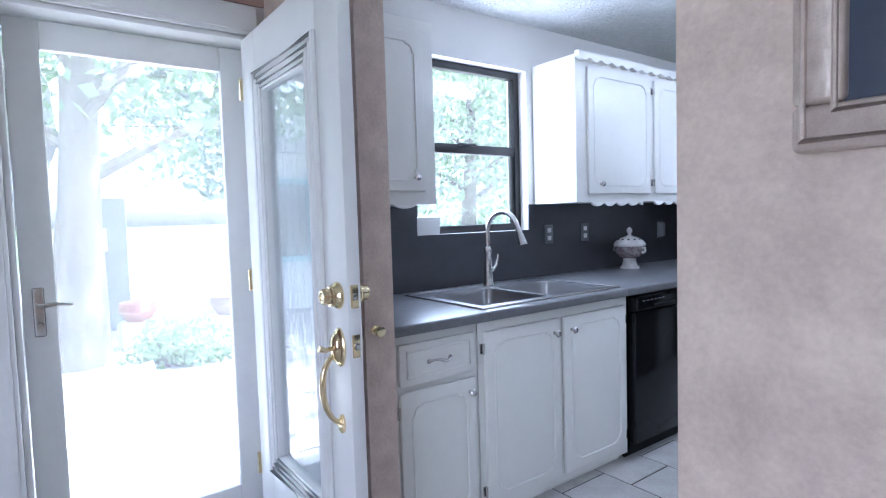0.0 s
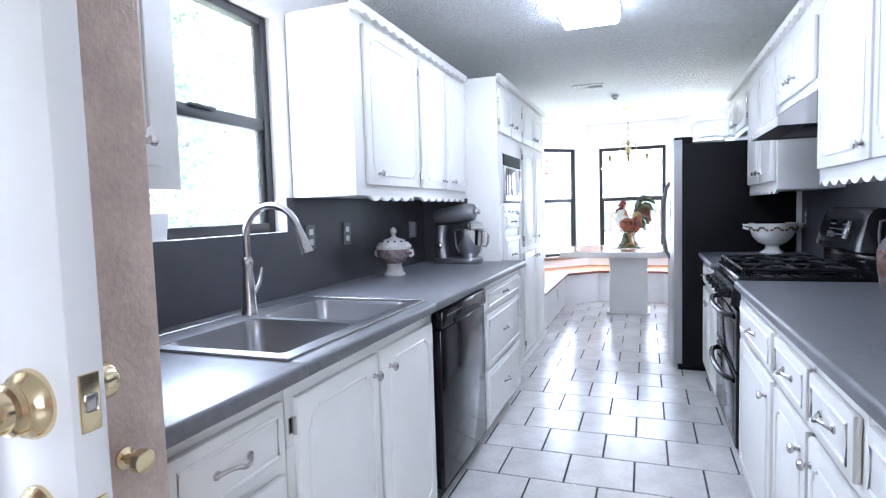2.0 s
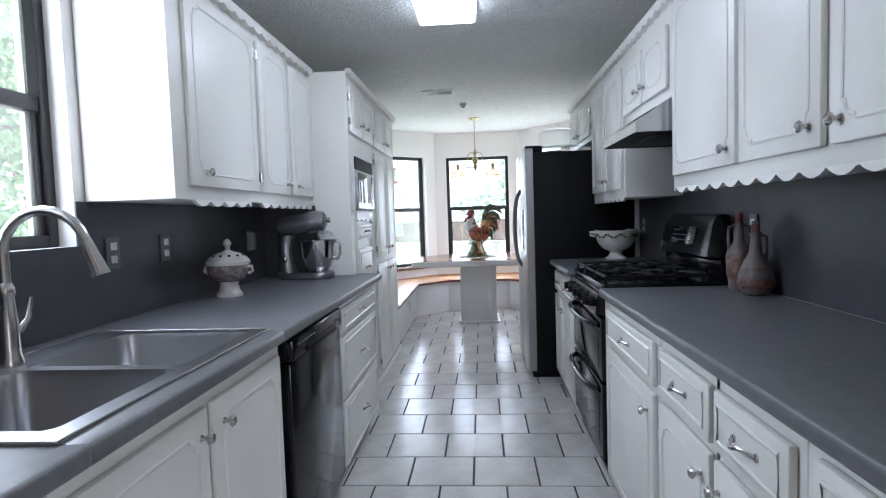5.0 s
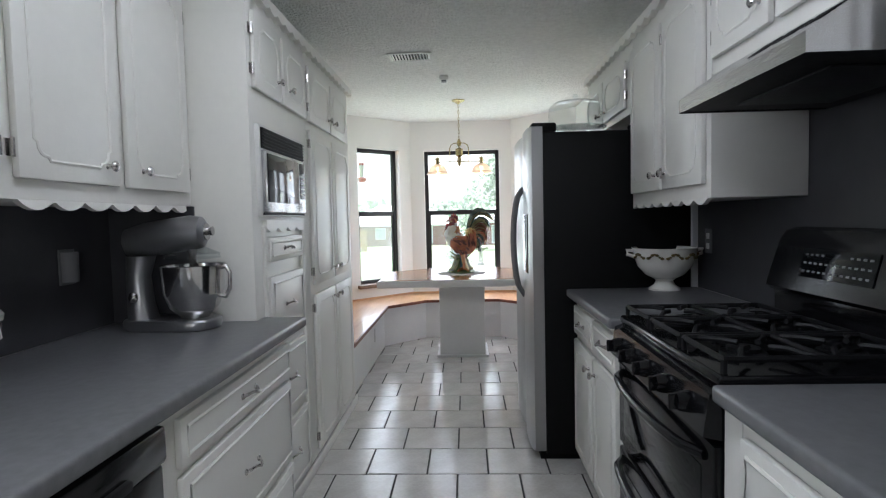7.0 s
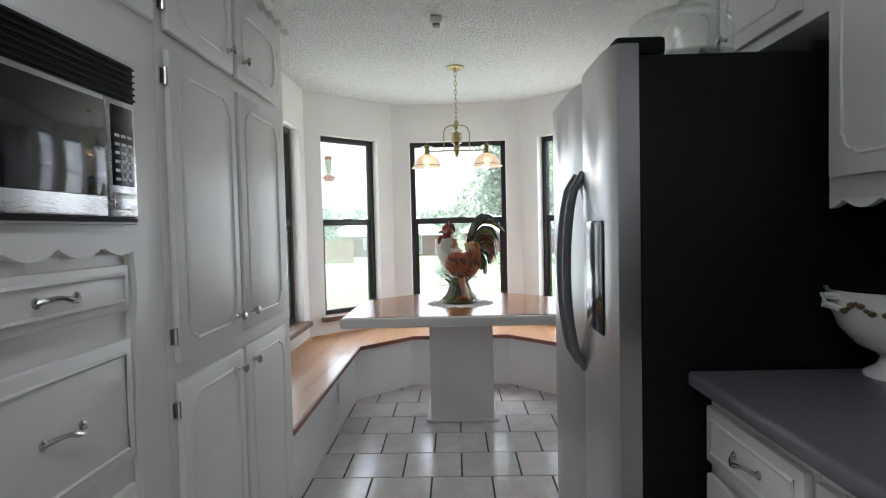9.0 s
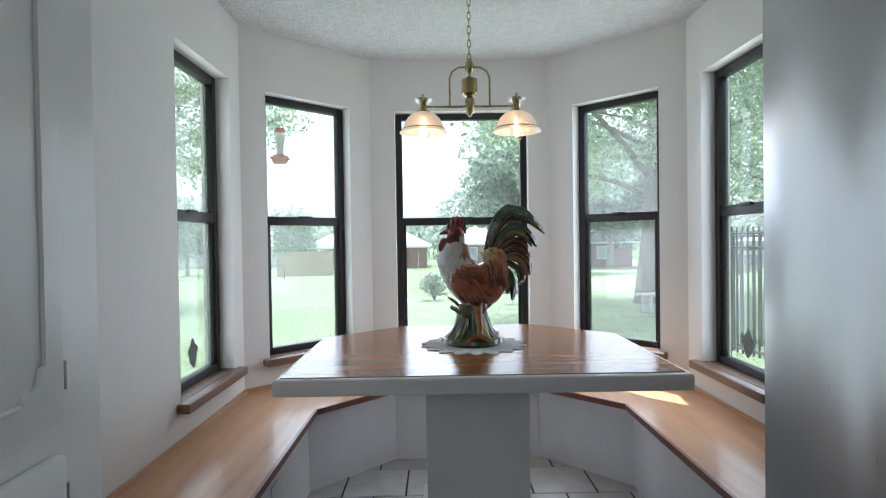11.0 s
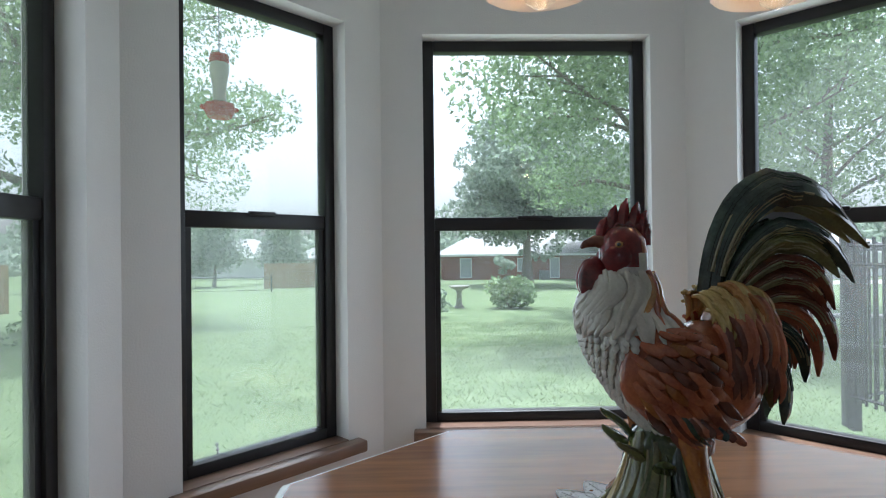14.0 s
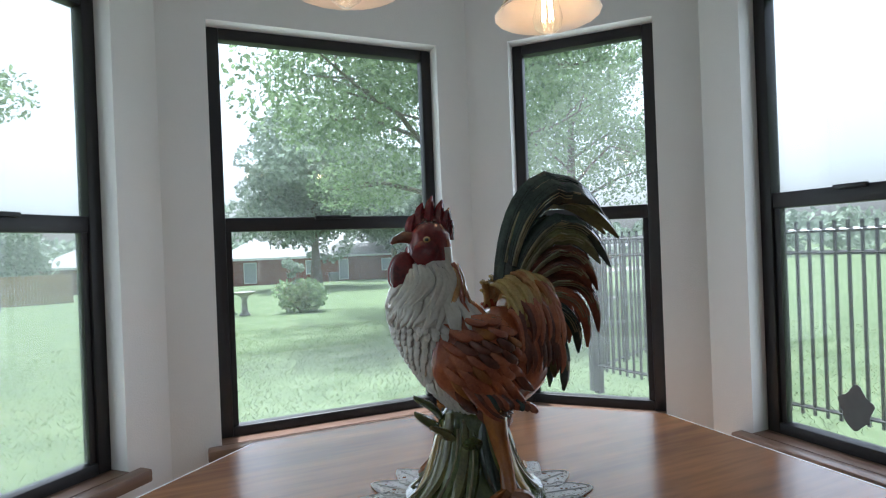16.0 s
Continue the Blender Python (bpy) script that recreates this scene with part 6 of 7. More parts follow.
def entry_door():
    """Built closed along local x from its hinge at the origin, then swung open."""
    e = thing("door_2", "open white entry door with a glass light and brass lock", "door", kind="structure")
    w, z0, z1, t = 0.905, 0.025, 2.05, 0.044
    bm = B()
    st = 0.16
    box(bm, 0, st, 0, t, z0, z1, 0.003)
    box(bm, w - st, w, 0, t, z0, z1, 0.003)
    box(bm, st, w - st, 0, t, z1 - 0.17, z1, 0.003)
    box(bm, st, w - st, 0, t, z0, z0 + 0.25, 0.003)
    part("door_leaf", bm, TRIM, e)
    bm = B()
    for y in (-0.006, t + 0.006):
        for r, o in ((0.012, 0.0), (0.009, 0.026), (0.011, 0.05), (0.006, 0.07)):
            tube(bm, [(st + o, y, z0 + 0.25 + o), (w - st - o, y, z0 + 0.25 + o), (w - st - o, y, z1 - 0.17 - o), (st + o, y, z1 - 0.17 - o)], r, 8, True)
    part("glass_moulding", bm, TRIM, e)
    g = part("pane", box(B(), st + 0.004, w - st - 0.004, 0.018, 0.024, z0 + 0.254, z1 - 0.174), glass("entry_glass", (0.93, 0.95, 0.96), 3.2), e)
    g.visible_shadow = False
    LINEN = mat("sheer_white_curtain", (0.80, 0.80, 0.80), 0.9, var=0.04, scale=20)
    bm = B()
    rows = []
    for k in range(60):
        x = st + 0.01 + (w - 2 * st - 0.02) * k / 59
        rows.append([bm.verts.new((x, t - 0.008 + 0.004 * math.sin(k * 0.9), z)) for z in (z0 + 0.26, z1 - 0.18)])
    for a, b in zip(rows, rows[1:]):
        bm.faces.new((a[0], b[0], b[1], a[1]))
    part("sheer_curtain", bm, LINEN, e)
    bm = B()
    for a, b, c, d in ((st, st + 0.078, z0 + 0.25, z1 - 0.17), (w - st - 0.078, w - st, z0 + 0.25, z1 - 0.17), (st + 0.078, w - st - 0.078, z0 + 0.25, z0 + 0.328), (st + 0.078, w - st - 0.078, z1 - 0.248, z1 - 0.17)):
        box(bm, a, b, -0.002, t + 0.002, c, d, 0.002)
    part("pane_surround", bm, TRIM, e)
    kx = w - 0.065
    for s, y in ((-1, 0.0), (1, t)):
        part("deadbolt", lathe(B(), kx, y, [(0.042, 0), (0.042, s * 0.005), (0.038, s * 0.012), (0.032, s * 0.016), (0.030, s * 0.021), (0.032, s * 0.024), (0.030, s * 0.03), (0.0245, s * 0.033), (0.0245, s * 0.05), (0.021, s * 0.055), (0.013, s * 0.0555), (0.012, s * 0.053), (0.0, s * 0.053)], 30, "y", 1.065), BRASS, e, "polished brass deadbolt")
        part("rosette", turned(lathe(B(), 0, 0, [(0.042, 0), (0.042, s * 0.005), (0.037, s * 0.011), (0.033, s * 0.012), (0.030, s * 0.02), (0.022, s * 0.027), (0.0, s * 0.029)], 30, "y"), Matrix.Translation((kx, y, 0.905)) @ Matrix.Diagonal((0.95, 1, 1.45, 1))), BRASS, e)
    pts = bez((kx, -0.012, 0.885), (kx, -0.085, 0.87), (kx, -0.075, 0.70), (kx, -0.012, 0.67), 14)
    part("grip_handle", tube(B(), pts, [0.008, 0.008, 0.0085, 0.009, 0.0095, 0.010, 0.0105, 0.0105, 0.010, 0.0095, 0.009, 0.0085, 0.008, 0.008, 0.009], 10), BRASS, e, "curved brass grip handle")
    part("thumb_latch", tube(B(), [(kx, -0.014, 0.905), (kx, -0.05, 0.902), (kx, -0.07, 0.91)], [0.005, 0.008, 0.011], 8), BRASS, e)
    part("grip_foot", turned(lathe(B(), 0, 0, [(0.02, 0), (0.02, -0.006), (0.012, -0.014), (0.0, -0.015)], 18, "y"), Matrix.Translation((kx, 0, 0.665)) @ Matrix.Diagonal((0.9, 1, 1.5, 1))), BRASS, e)
    for z in (1.065, 0.915):
        p = part("latch_plate", box(B(), w - 0.001, w + 0.0025, 0.009, 0.035, z - 0.035, z + 0.035, 0.0016), BRASS, e, "brass latch plate")
        part("latch_bolt", box(B(), w + 0.002, w + (0.012 if z < 1 else 0.004), 0.014, 0.030, z - 0.011, z + 0.011, 0.003), NICKEL, p)
    for z in (0.25, 1.05, 1.85):
        part("hinge", tube(B(), [(-0.004, -0.006, z - 0.045), (-0.004, -0.006, z + 0.045)], 0.008, 8), BRASS, e)
    e.matrix_basis = pose(0.412, 2.405, 0, 0, 0, -90.5)


entry_door()
e = thing("door_stop", "small brass knob on the partition end", "door stop", (0.55, 1.6, 0.93))
part("knob", lathe(B(), 0.55, 1.604, [(0.016, 0), (0.016, -0.004), (0.008, -0.008), (0.008, -0.022), (0.017, -0.03), (0.017, -0.042), (0.0, -0.046)], 18, "y", 0.93), BRASS, e)


def picture():
    e = thing("picture_frame", "silvered wooden picture frame round a dark blue print", "picture", (0.50, 0.09, 1.37))
    GILT = mat("worn_silver_gilt", (0.55, 0.46, 0.40), 0.35, 0.3, scale=35, col2=(0.42, 0.34, 0.29), bump=0.12, bscale=70)
    PRINT = mat("navy_print", (0.035, 0.045, 0.0680), 0.35, scale=30, col2=(0.028, 0.035, 0.065))
    y0, y1, z0, z1, x = -0.19, 0.335, 1.365, 2.02, 0.499
    for a, b, c, d in ((y0, y1, z0, z0 + 0.06), (y0, y1, z1 - 0.06, z1), (y0, y0 + 0.06, z0 + 0.06, z1 - 0.06), (y1 - 0.06, y1, z0 + 0.06, z1 - 0.06)):
        part("rail", box(B(), x - 0.028, x, a, b, c, d, 0.009, 3), GILT, e)
    bm = tube(B(), [(x - 0.03, y0 + 0.015, z0 + 0.015), (x - 0.03, y1 - 0.015, z0 + 0.015), (x - 0.03, y1 - 0.015, z1 - 0.015), (x - 0.03, y0 + 0.015, z1 - 0.015)], 0.006, 8, True)
    tube(bm, [(x - 0.028, y0 + 0.05, z0 + 0.05), (x - 0.028, y1 - 0.05, z0 + 0.05), (x - 0.028, y1 - 0.05, z1 - 0.05), (x - 0.028, y0 + 0.05, z1 - 0.05)], 0.005, 8, True)
    part("beading", bm, GILT, e)
    part("print", box(B(), x - 0.012, x - 0.006, y0 + 0.055, y1 - 0.055, z0 + 0.055, z1 - 0.055), PRINT, e)


picture()


# ---- outside ----
GRASS = mat("lawn_grass", (0.165, 0.215, 0.11), 0.9, scale=1.6, col2=(0.08, 0.12, 0.052), spec=0.1, bump=0.7, bscale=30)
PATIO = mat("pale_flagstone", (0.58, 0.54, 0.48), 0.8, scale=3, col2=(0.44, 0.40, 0.36), bump=0.4, bscale=12)
BARK = mat("grey_brown_bark", (0.20, 0.165, 0.135), 0.95, scale=5, col2=(0.085, 0.07, 0.055), bump=1.0, bscale=14, stretch=(1, 1, 0.25))
BRICK = mat("red_brown_brick", (0.27, 0.11, 0.08), 0.9, scale=5, col2=(0.16, 0.065, 0.05))
ROOF = mat("pale_grey_shingle", (0.38, 0.37, 0.36), 0.9, scale=4, col2=(0.27, 0.26, 0.26))
SIDING = mat("white_siding", (0.72, 0.72, 0.70), 0.6, var=0.05, scale=3)
CEDAR = mat("cedar_boards", (0.46, 0.30, 0.18), 0.9, scale=6, col2=(0.30, 0.19, 0.11))
CONC = mat("grey_concrete", (0.42, 0.40, 0.37), 0.9, scale=7, col2=(0.28, 0.26, 0.24), bump=0.4, bscale=50)
TEAL = mat("teal_paint", (0.08, 0.30, 0.36), 0.5, scale=6)
REDPL = mat("red_plastic", (0.55, 0.02, 0.03), 0.25, var=0.05)


def leaf_material(name, col, col2):
    m = bpy.data.materials.new(name)
    m.use_nodes = True
    n, l = m.node_tree.nodes, m.node_tree.links
    b = n["Principled BSDF"]
    b.inputs["Roughness"].default_value = 0.55
    g, r, tr, mx = n.new("ShaderNodeNewGeometry"), n.new("ShaderNodeValToRGB"), n.new("ShaderNodeBsdfTranslucent"), n.new("ShaderNodeMixShader")
    r.color_ramp.elements[0].color, r.color_ramp.elements[1].color = (*col2, 1), (*col, 1)
    l.new(g.outputs["Random Per Island"], r.inputs[0])
    l.new(r.outputs[0], b.inputs["Base Color"])
    l.new(r.outputs[0], tr.inputs[0])
    mx.inputs[0].default_value = 0.6
    l.new(b.outputs[0], mx.inputs[1])
    l.new(tr.outputs[0], mx.inputs[2])
    l.new(mx.outputs[0], n["Material Output"].inputs[0])
    return m


LEAF = leaf_material("oak_leaves", (0.32, 0.43, 0.22), (0.13, 0.195, 0.10))
# paler, greyer leaf copy: the outdoor haze is put into its colour
LEAF2 = leaf_material("haze_pale_leaves", (0.38, 0.44, 0.35), (0.17, 0.22, 0.17))
BLADE = leaf_material("grass_blades", (0.30, 0.36, 0.18), (0.12, 0.175, 0.075))


def ground_z(x, y):
    d = max(0.0, math.hypot(x - 7.5, y - 1.0) - 1.0)
    return -0.13 - 0.0265 * min(d, 58) - 0.12 * min(1.0, d / 3.0) if x > 4 else -0.2 - 0.004 * min(d, 58)


def ground():
    xs = [-900, -300, -80, -40, -20, -10, -5, 0] + [2 + 2 * k for k in range(36)] + [85, 110, 160, 300, 900]
    ys = [-900, -300, -110, -80] + [-60 + 3 * k for k in range(41)] + [80, 110, 300, 900]
    v = [(x, y, ground_z(x, y)) for x in xs for y in ys]
    n = len(ys)
    f = [(i * n + j, (i + 1) * n + j, (i + 1) * n + j + 1, i * n + j + 1) for i in range(len(xs) - 1) for j in range(n - 1)]
    me = bpy.data.meshes.new("ground")
    me.from_pydata(v, [], f)
    me.materials.append(GRASS)
    me.polygons.foreach_set("use_smooth", [True] * len(me.polygons))
    tagged(new("ground", me), "wide green mown lawn", "lawn", kind="structure")


ground()


def scatter(name, centres, radii, count, size, material, parent, seed, flat=0.75, upright=False):
    """Many small leaves as one mesh: spread through the given clumps."""
    g = np.random.default_rng(seed)
    c = np.array(centres)
    r = np.array(radii)
    w = r ** 2 / (r ** 2).sum()
    k = g.choice(len(c), count, p=w)
    d = g.normal(size=(count, 3))
    d /= np.linalg.norm(d, axis=1)[:, None]
    q = r[k] * (0.55 + 0.45 * g.random(count) ** 0.5)
    p = c[k] + d * q[:, None] * np.array([1, 1, flat])
    a = g.normal(size=(count, 3))
    a /= np.linalg.norm(a, axis=1)[:, None]
    b = np.cross(a, g.normal(size=(count, 3)))
    b /= np.linalg.norm(b, axis=1)[:, None]
    s = size * (0.6 + 0.8 * g.random(count))
    a, b = a * s[:, None], b * (s * 0.55)[:, None]
    v = np.stack([p - a, p + b, p + a, p - b], 1).reshape(-1, 3)
    me = bpy.data.meshes.new(name)
    me.from_pydata(v.tolist(), [], np.arange(count * 4).reshape(-1, 4).tolist())
    me.materials.append(material)
    ob = new(name, me)
    ob.parent = parent
    off = parent.location if parent else Vector((0, 0, 0))
    me.transform(Matrix.Translation(-off))
    return ob


def tree(x, y, height, trunk_r, spread, low, leaves, size, seed, label, material=None, clump=1.1, lean=(0, 0)):
    rnd = random.Random(seed)
    z = ground_z(x, y) - 0.05
    e = thing("tree", label, "tree", (x, y, z))
    bm = B()
    top = z + height * 0.72
    spine = [Vector((x + lean[0] * t + 0.15 * math.sin(3 * t + seed), y + lean[1] * t + 0.15 * math.cos(2 * t + seed), z + (top - z) * t)) for t in [k / 7 for k in range(8)]]
    tube(bm, spine, [trunk_r * (1.45 if k == 0 else 1.08 if k == 1 else 1.0 - 0.1 * k) for k in range(8)], 12)
    part("trunk", bm, BARK, e)
    centres, radii = [], []
    bm = B()
    n = 13
    for k in range(n):
        f = 0.33 + 0.62 * k / n
        p = spine[0].lerp(spine[-1], f)
        i = min(6, int(f * 7))
        p = spine[i].lerp(spine[i + 1], f * 7 - i)
        a = k * 2.4 + rnd.uniform(-0.4, 0.4)
        ln = spread * rnd.uniform(0.6, 1.0) * (1.05 - 0.45 * f)
        d = Vector((math.cos(a), math.sin(a), 0))
        q1 = p + d * ln * 0.5 + Vector((0, 0, ln * rnd.uniform(0.15, 0.35)))
        q2 = p + d * ln + Vector((0, 0, ln * rnd.uniform(0.15, 0.5)))
        r = trunk_r * 0.36 * (1.2 - f)
        tube(bm, [p, p.lerp(q1, 0.5) + Vector((0, 0, 0.1)), q1, q1.lerp(q2, 0.5) + Vector((0, 0, -0.1)), q2], [r, r * 0.8, r * 0.6, r * 0.4, r * 0.2], 7)
        for j in range(5):
            m = p.lerp(q1, 0.6).lerp(q2, j / 4) + Vector((rnd.uniform(-1, 1), rnd.uniform(-1, 1), rnd.uniform(-0.4, 0.8))) * spread * 0.16
            tube(bm, [q1.lerp(q2, 0.2 * j), m.lerp(q2, 0.3), m], [r * 0.35, r * 0.2, r * 0.08], 5)
            if m.z > z + low:
                centres.append(tuple(m))
                radii.append(clump * rnd.uniform(0.65, 1.25))
    for k in range(8):
        a = k * 0.8
        m = spine[-1] + Vector((math.cos(a) * spread * 0.3, math.sin(a) * spread * 0.3, rnd.uniform(0, height * 0.25)))
        centres.append(tuple(m))
        radii.append(clump * 1.1)
    part("limbs", bm, BARK, e)
    scatter("crown", centres, radii, leaves, size, material or LEAF, e, seed)
    return e


tree(20.4, 11.1, 13.0, 0.42, 7.0, 2.9, 48000, 0.066, 1, "big spreading shade tree with a thick trunk", clump=1.3)
tree(19.8, -4.6, 12.5, 0.30, 7.0, 2.6, 52000, 0.066, 2, "leafy shade tree with a dark trunk", clump=1.35)
tree(24.0, -11.5, 11.0, 0.26, 5.5, 2.2, 26000, 0.074, 8, "leafy shade tree beyond the metal fence", clump=1.3)
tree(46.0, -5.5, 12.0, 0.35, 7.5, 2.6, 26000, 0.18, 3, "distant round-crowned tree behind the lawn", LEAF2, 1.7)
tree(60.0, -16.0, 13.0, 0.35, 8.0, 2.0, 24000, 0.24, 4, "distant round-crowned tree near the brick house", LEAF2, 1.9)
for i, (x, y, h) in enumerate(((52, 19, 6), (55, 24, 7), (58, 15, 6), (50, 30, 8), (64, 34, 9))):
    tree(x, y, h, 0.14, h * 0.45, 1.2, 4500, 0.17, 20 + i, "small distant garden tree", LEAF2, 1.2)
tree(0.0, 6.6, 8.5, 0.24, 4.5, 3.2, 14000, 0.08, 6, "thick-barked tree beside the patio", clump=1.2)
tree(7.6, 9.6, 8.5, 0.22, 4.6, 0.6, 20000, 0.085, 12, "leafy garden tree seen past the sink window", clump=1.3)
tree(3.2, 9.8, 8.0, 0.22, 4.0, 1.6, 15000, 0.09, 7, "leafy tree beyond the patio", LEAF2, 1.2)

# far woods and hedges
g = random.Random(9)
cs, rs = [], []
for k in range(260):
    a = radians(-75 + 150 * k / 260)
    d = g.uniform(85, 120)
    x, y = 8 + d * math.cos(a), 1 + d * math.sin(a)
    for j in range(2):
        cs.append((x + g.uniform(-3, 3), y + g.uniform(-3, 3), ground_z(x, y) + g.uniform(0.5, 5.5)))
        rs.append(g.uniform(1.6, 3.2))
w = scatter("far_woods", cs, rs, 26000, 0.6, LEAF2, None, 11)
tagged(w, "belt of distant trees with haze in the leaf colour", "woods", kind="stuff")


def bush(x, y, r, h, n, size, seed, label, material=None):
    z = ground_z(x, y)
    e = thing("bush", label, "bush", (x, y, z))
    rnd = random.Random(seed)
    cs = [(x + rnd.uniform(-r, r) * 0.6, y + rnd.uniform(-r, r) * 0.6, z + h * rnd.uniform(0.25, 0.75)) for k in range(14)]
    bm = B()
    for c in cs:
        tube(bm, [(x, y, z - 0.02), ((x + c[0]) / 2, (y + c[1]) / 2, z + h * 0.3), c], [0.02, 0.014, 0.005], 5)
    part("stems", bm, BARK, e)
    scatter("foliage", cs, [r * 0.5] * 14, n, size, material or LEAF, e, seed)


bush(24.6, -1.25, 0.85, 1.1, 2400, 0.07, 31, "dark green garden bush")
bush(25.4, -1.15, 0.35, 2.3, 900, 0.06, 32, "thin young shrub behind the garden bush", LEAF2)
bush(9.6, 6.2, 0.9, 1.5, 2600, 0.05, 33, "shrub close to the bay window")
bush(21.5, 1.35, 0.5, 1.0, 900, 0.06, 34, "loose shrub by the bird bath", LEAF2)
bush(18.0, 9.2, 1.0, 0.7, 1200, 0.06, 35, "low planting round the big tree")
bush(0.75, 6.0, 0.45, 0.55, 1800, 0.035, 36, "feathery green patio plant")
bush(1.15, 6.2, 0.4, 0.5, 1500, 0.035, 37, "feathery green patio plant")


def bird_bath(x, y):
    z = ground_z(x, y)
    e = thing("bird_bath", "grey concrete bird bath on the lawn", "bird bath", (x, y, z))
    part("pedestal", lathe(B(), x, y, [(0.18, z - 0.03), (0.17, z + 0.05), (0.10, z + 0.12), (0.085, z + 0.5), (0.14, z + 0.62)], 20), CONC, e)
    part("basin", lathe(B(), x, y, [(0.12, z + 0.61), (0.30, z + 0.68), (0.36, z + 0.75), (0.33, z + 0.75), (0.2, z + 0.70), (0.0, z + 0.69)], 28), CONC, e)


bird_bath(25.0, 0.45)
for x, y, a in ((17.5, -4.0, 20), (17.0, -7.0, -20)):
    z = ground_z(x, y)
    e = thing("garden_bench", "curved grey concrete garden bench", "bench", (x, y, z))
    part("slab", turned(box(B(), -0.6, 0.6, -0.18, 0.18, 0.38, 0.45, 0.02), pose(x, y, z, 0, 0, 90 + a)), CONC, e)
    for s in (-0.4, 0.4):
        part("support", turned(box(B(), s - 0.06, s + 0.06, -0.15, 0.15, -0.05, 0.38, 0.015), pose(x, y, z, 0, 0, 90 + a)), CONC, e)


def house(x, y, w, d, h, label, wins, rot=0.0, wallmat=None):
    z = ground_z(x, y) - 0.1
    e = thing("house", label, "house", (x, y, z))
    M = pose(x, y, z, 0, 0, rot)
    part("wall", turned(box(B(), 0, d, -w / 2, w / 2, 0, h), M), wallmat or BRICK, e)
    bm = B()
    o = 0.6
    v = [(-o, -w / 2 - o, h), (d + o, -w / 2 - o, h), (d + o, w / 2 + o, h), (-o, w / 2 + o, h), (d / 2, -w / 2 + d * 0.42, h + d * 0.26), (d / 2, w / 2 - d * 0.42, h + d * 0.26)]
    vs = [bm.verts.new(p) for p in v]
    for f in ((0, 1, 4), (1, 2, 5, 4), (2, 3, 5), (3, 0, 4, 5), (3, 2, 1, 0)):
        bm.faces.new([vs[i] for i in f])
    part("roof", turned(bm, M), ROOF, e, "pale grey hipped roof")
    part("fascia", turned(box(B(), -o - 0.03, -o, -w / 2 - o, w / 2 + o, h - 0.2, h), M), TRIM, e)
    for yy, ww, z0, z1 in wins:
        wd = part("window", turned(box(B(), -0.05, 0.02, yy - ww / 2, yy + ww / 2, z0, z1, 0.01), M), TRIM, e)
        part("pane", turned(box(B(), -0.06, -0.05, yy - ww / 2 + 0.08, yy + ww / 2 - 0.08, z0 + 0.08, z1 - 0.08), M), mat("far_pane", (0.45, 0.48, 0.5), 0.15), wd)


house(62, -9.5, 19, 10, 2.7, "low brick ranch house with a pale hipped roof", [(7.2, 1.2, 0.3, 2.3), (1.5, 1.0, 0.9, 2.3), (-1.8, 1.0, 0.2, 2.3), (-6.5, 1.4, 0.9, 2.2)])
house(66, 9.0, 13, 9, 2.6, "low brick house half hidden by trees", [(-3.5, 1.2, 0.3, 2.3), (2.0, 1.2, 0.9, 2.2)])
house(74, 27, 14, 9, 2.6, "pale far house across the lawn", [(0, 1.5, 0.8, 2.1)], wallmat=SIDING)
house(62, -44, 16, 9, 2.6, "white far house beyond the street", [(3, 1.5, 0.8, 2.1), (-3, 1.5, 0.8, 2.1)], 30, SIDING)
e = thing("air_conditioner", "grey air conditioning unit beside the brick house", "air conditioner", (61, -10.0, ground_z(61, -10)))
part("case", box(B(), 60.6, 61.4, -10.5, -9.6, ground_z(61, -10) - 0.1, ground_z(61, -10) + 0.9, 0.03), GREYPL, e)

# wooden fences, board by board

def board_fence(p, q, h, label, step=0.15):
    e = thing("wooden_fence", label, "fence", (p[0], p[1], ground_z(*p)))
    v = Vector((q[0] - p[0], q[1] - p[1]))
    n = int(v.length / step)
    ang = math.degrees(math.atan2(v.y, v.x))
    me = None
    for k in range(n):
        c = Vector(p) + v * (k / n)
        if me is None:
            ob = part("board", box(B(), 0, step - 0.012, 0, 0.02, -0.15, h), CEDAR, None)
            me = ob.data
        else:
            ob = new("board", me)
        ob.parent = e
        ob.matrix_basis = Matrix.Translation(-e.location) @ pose(c.x, c.y, ground_z(c.x, c.y), 0, 0, ang)


board_fence((55, 3.0), (62, 3.2), 1.8, "tan wooden board fence beside the house")
board_fence((46.0, 13.2), (47.0, 9.2), 1.8, "tan wooden board fence across the lawn")
board_fence((27, 17.0), (19.5, 21.0), 1.8, "weathered wooden board fence behind the big tree")


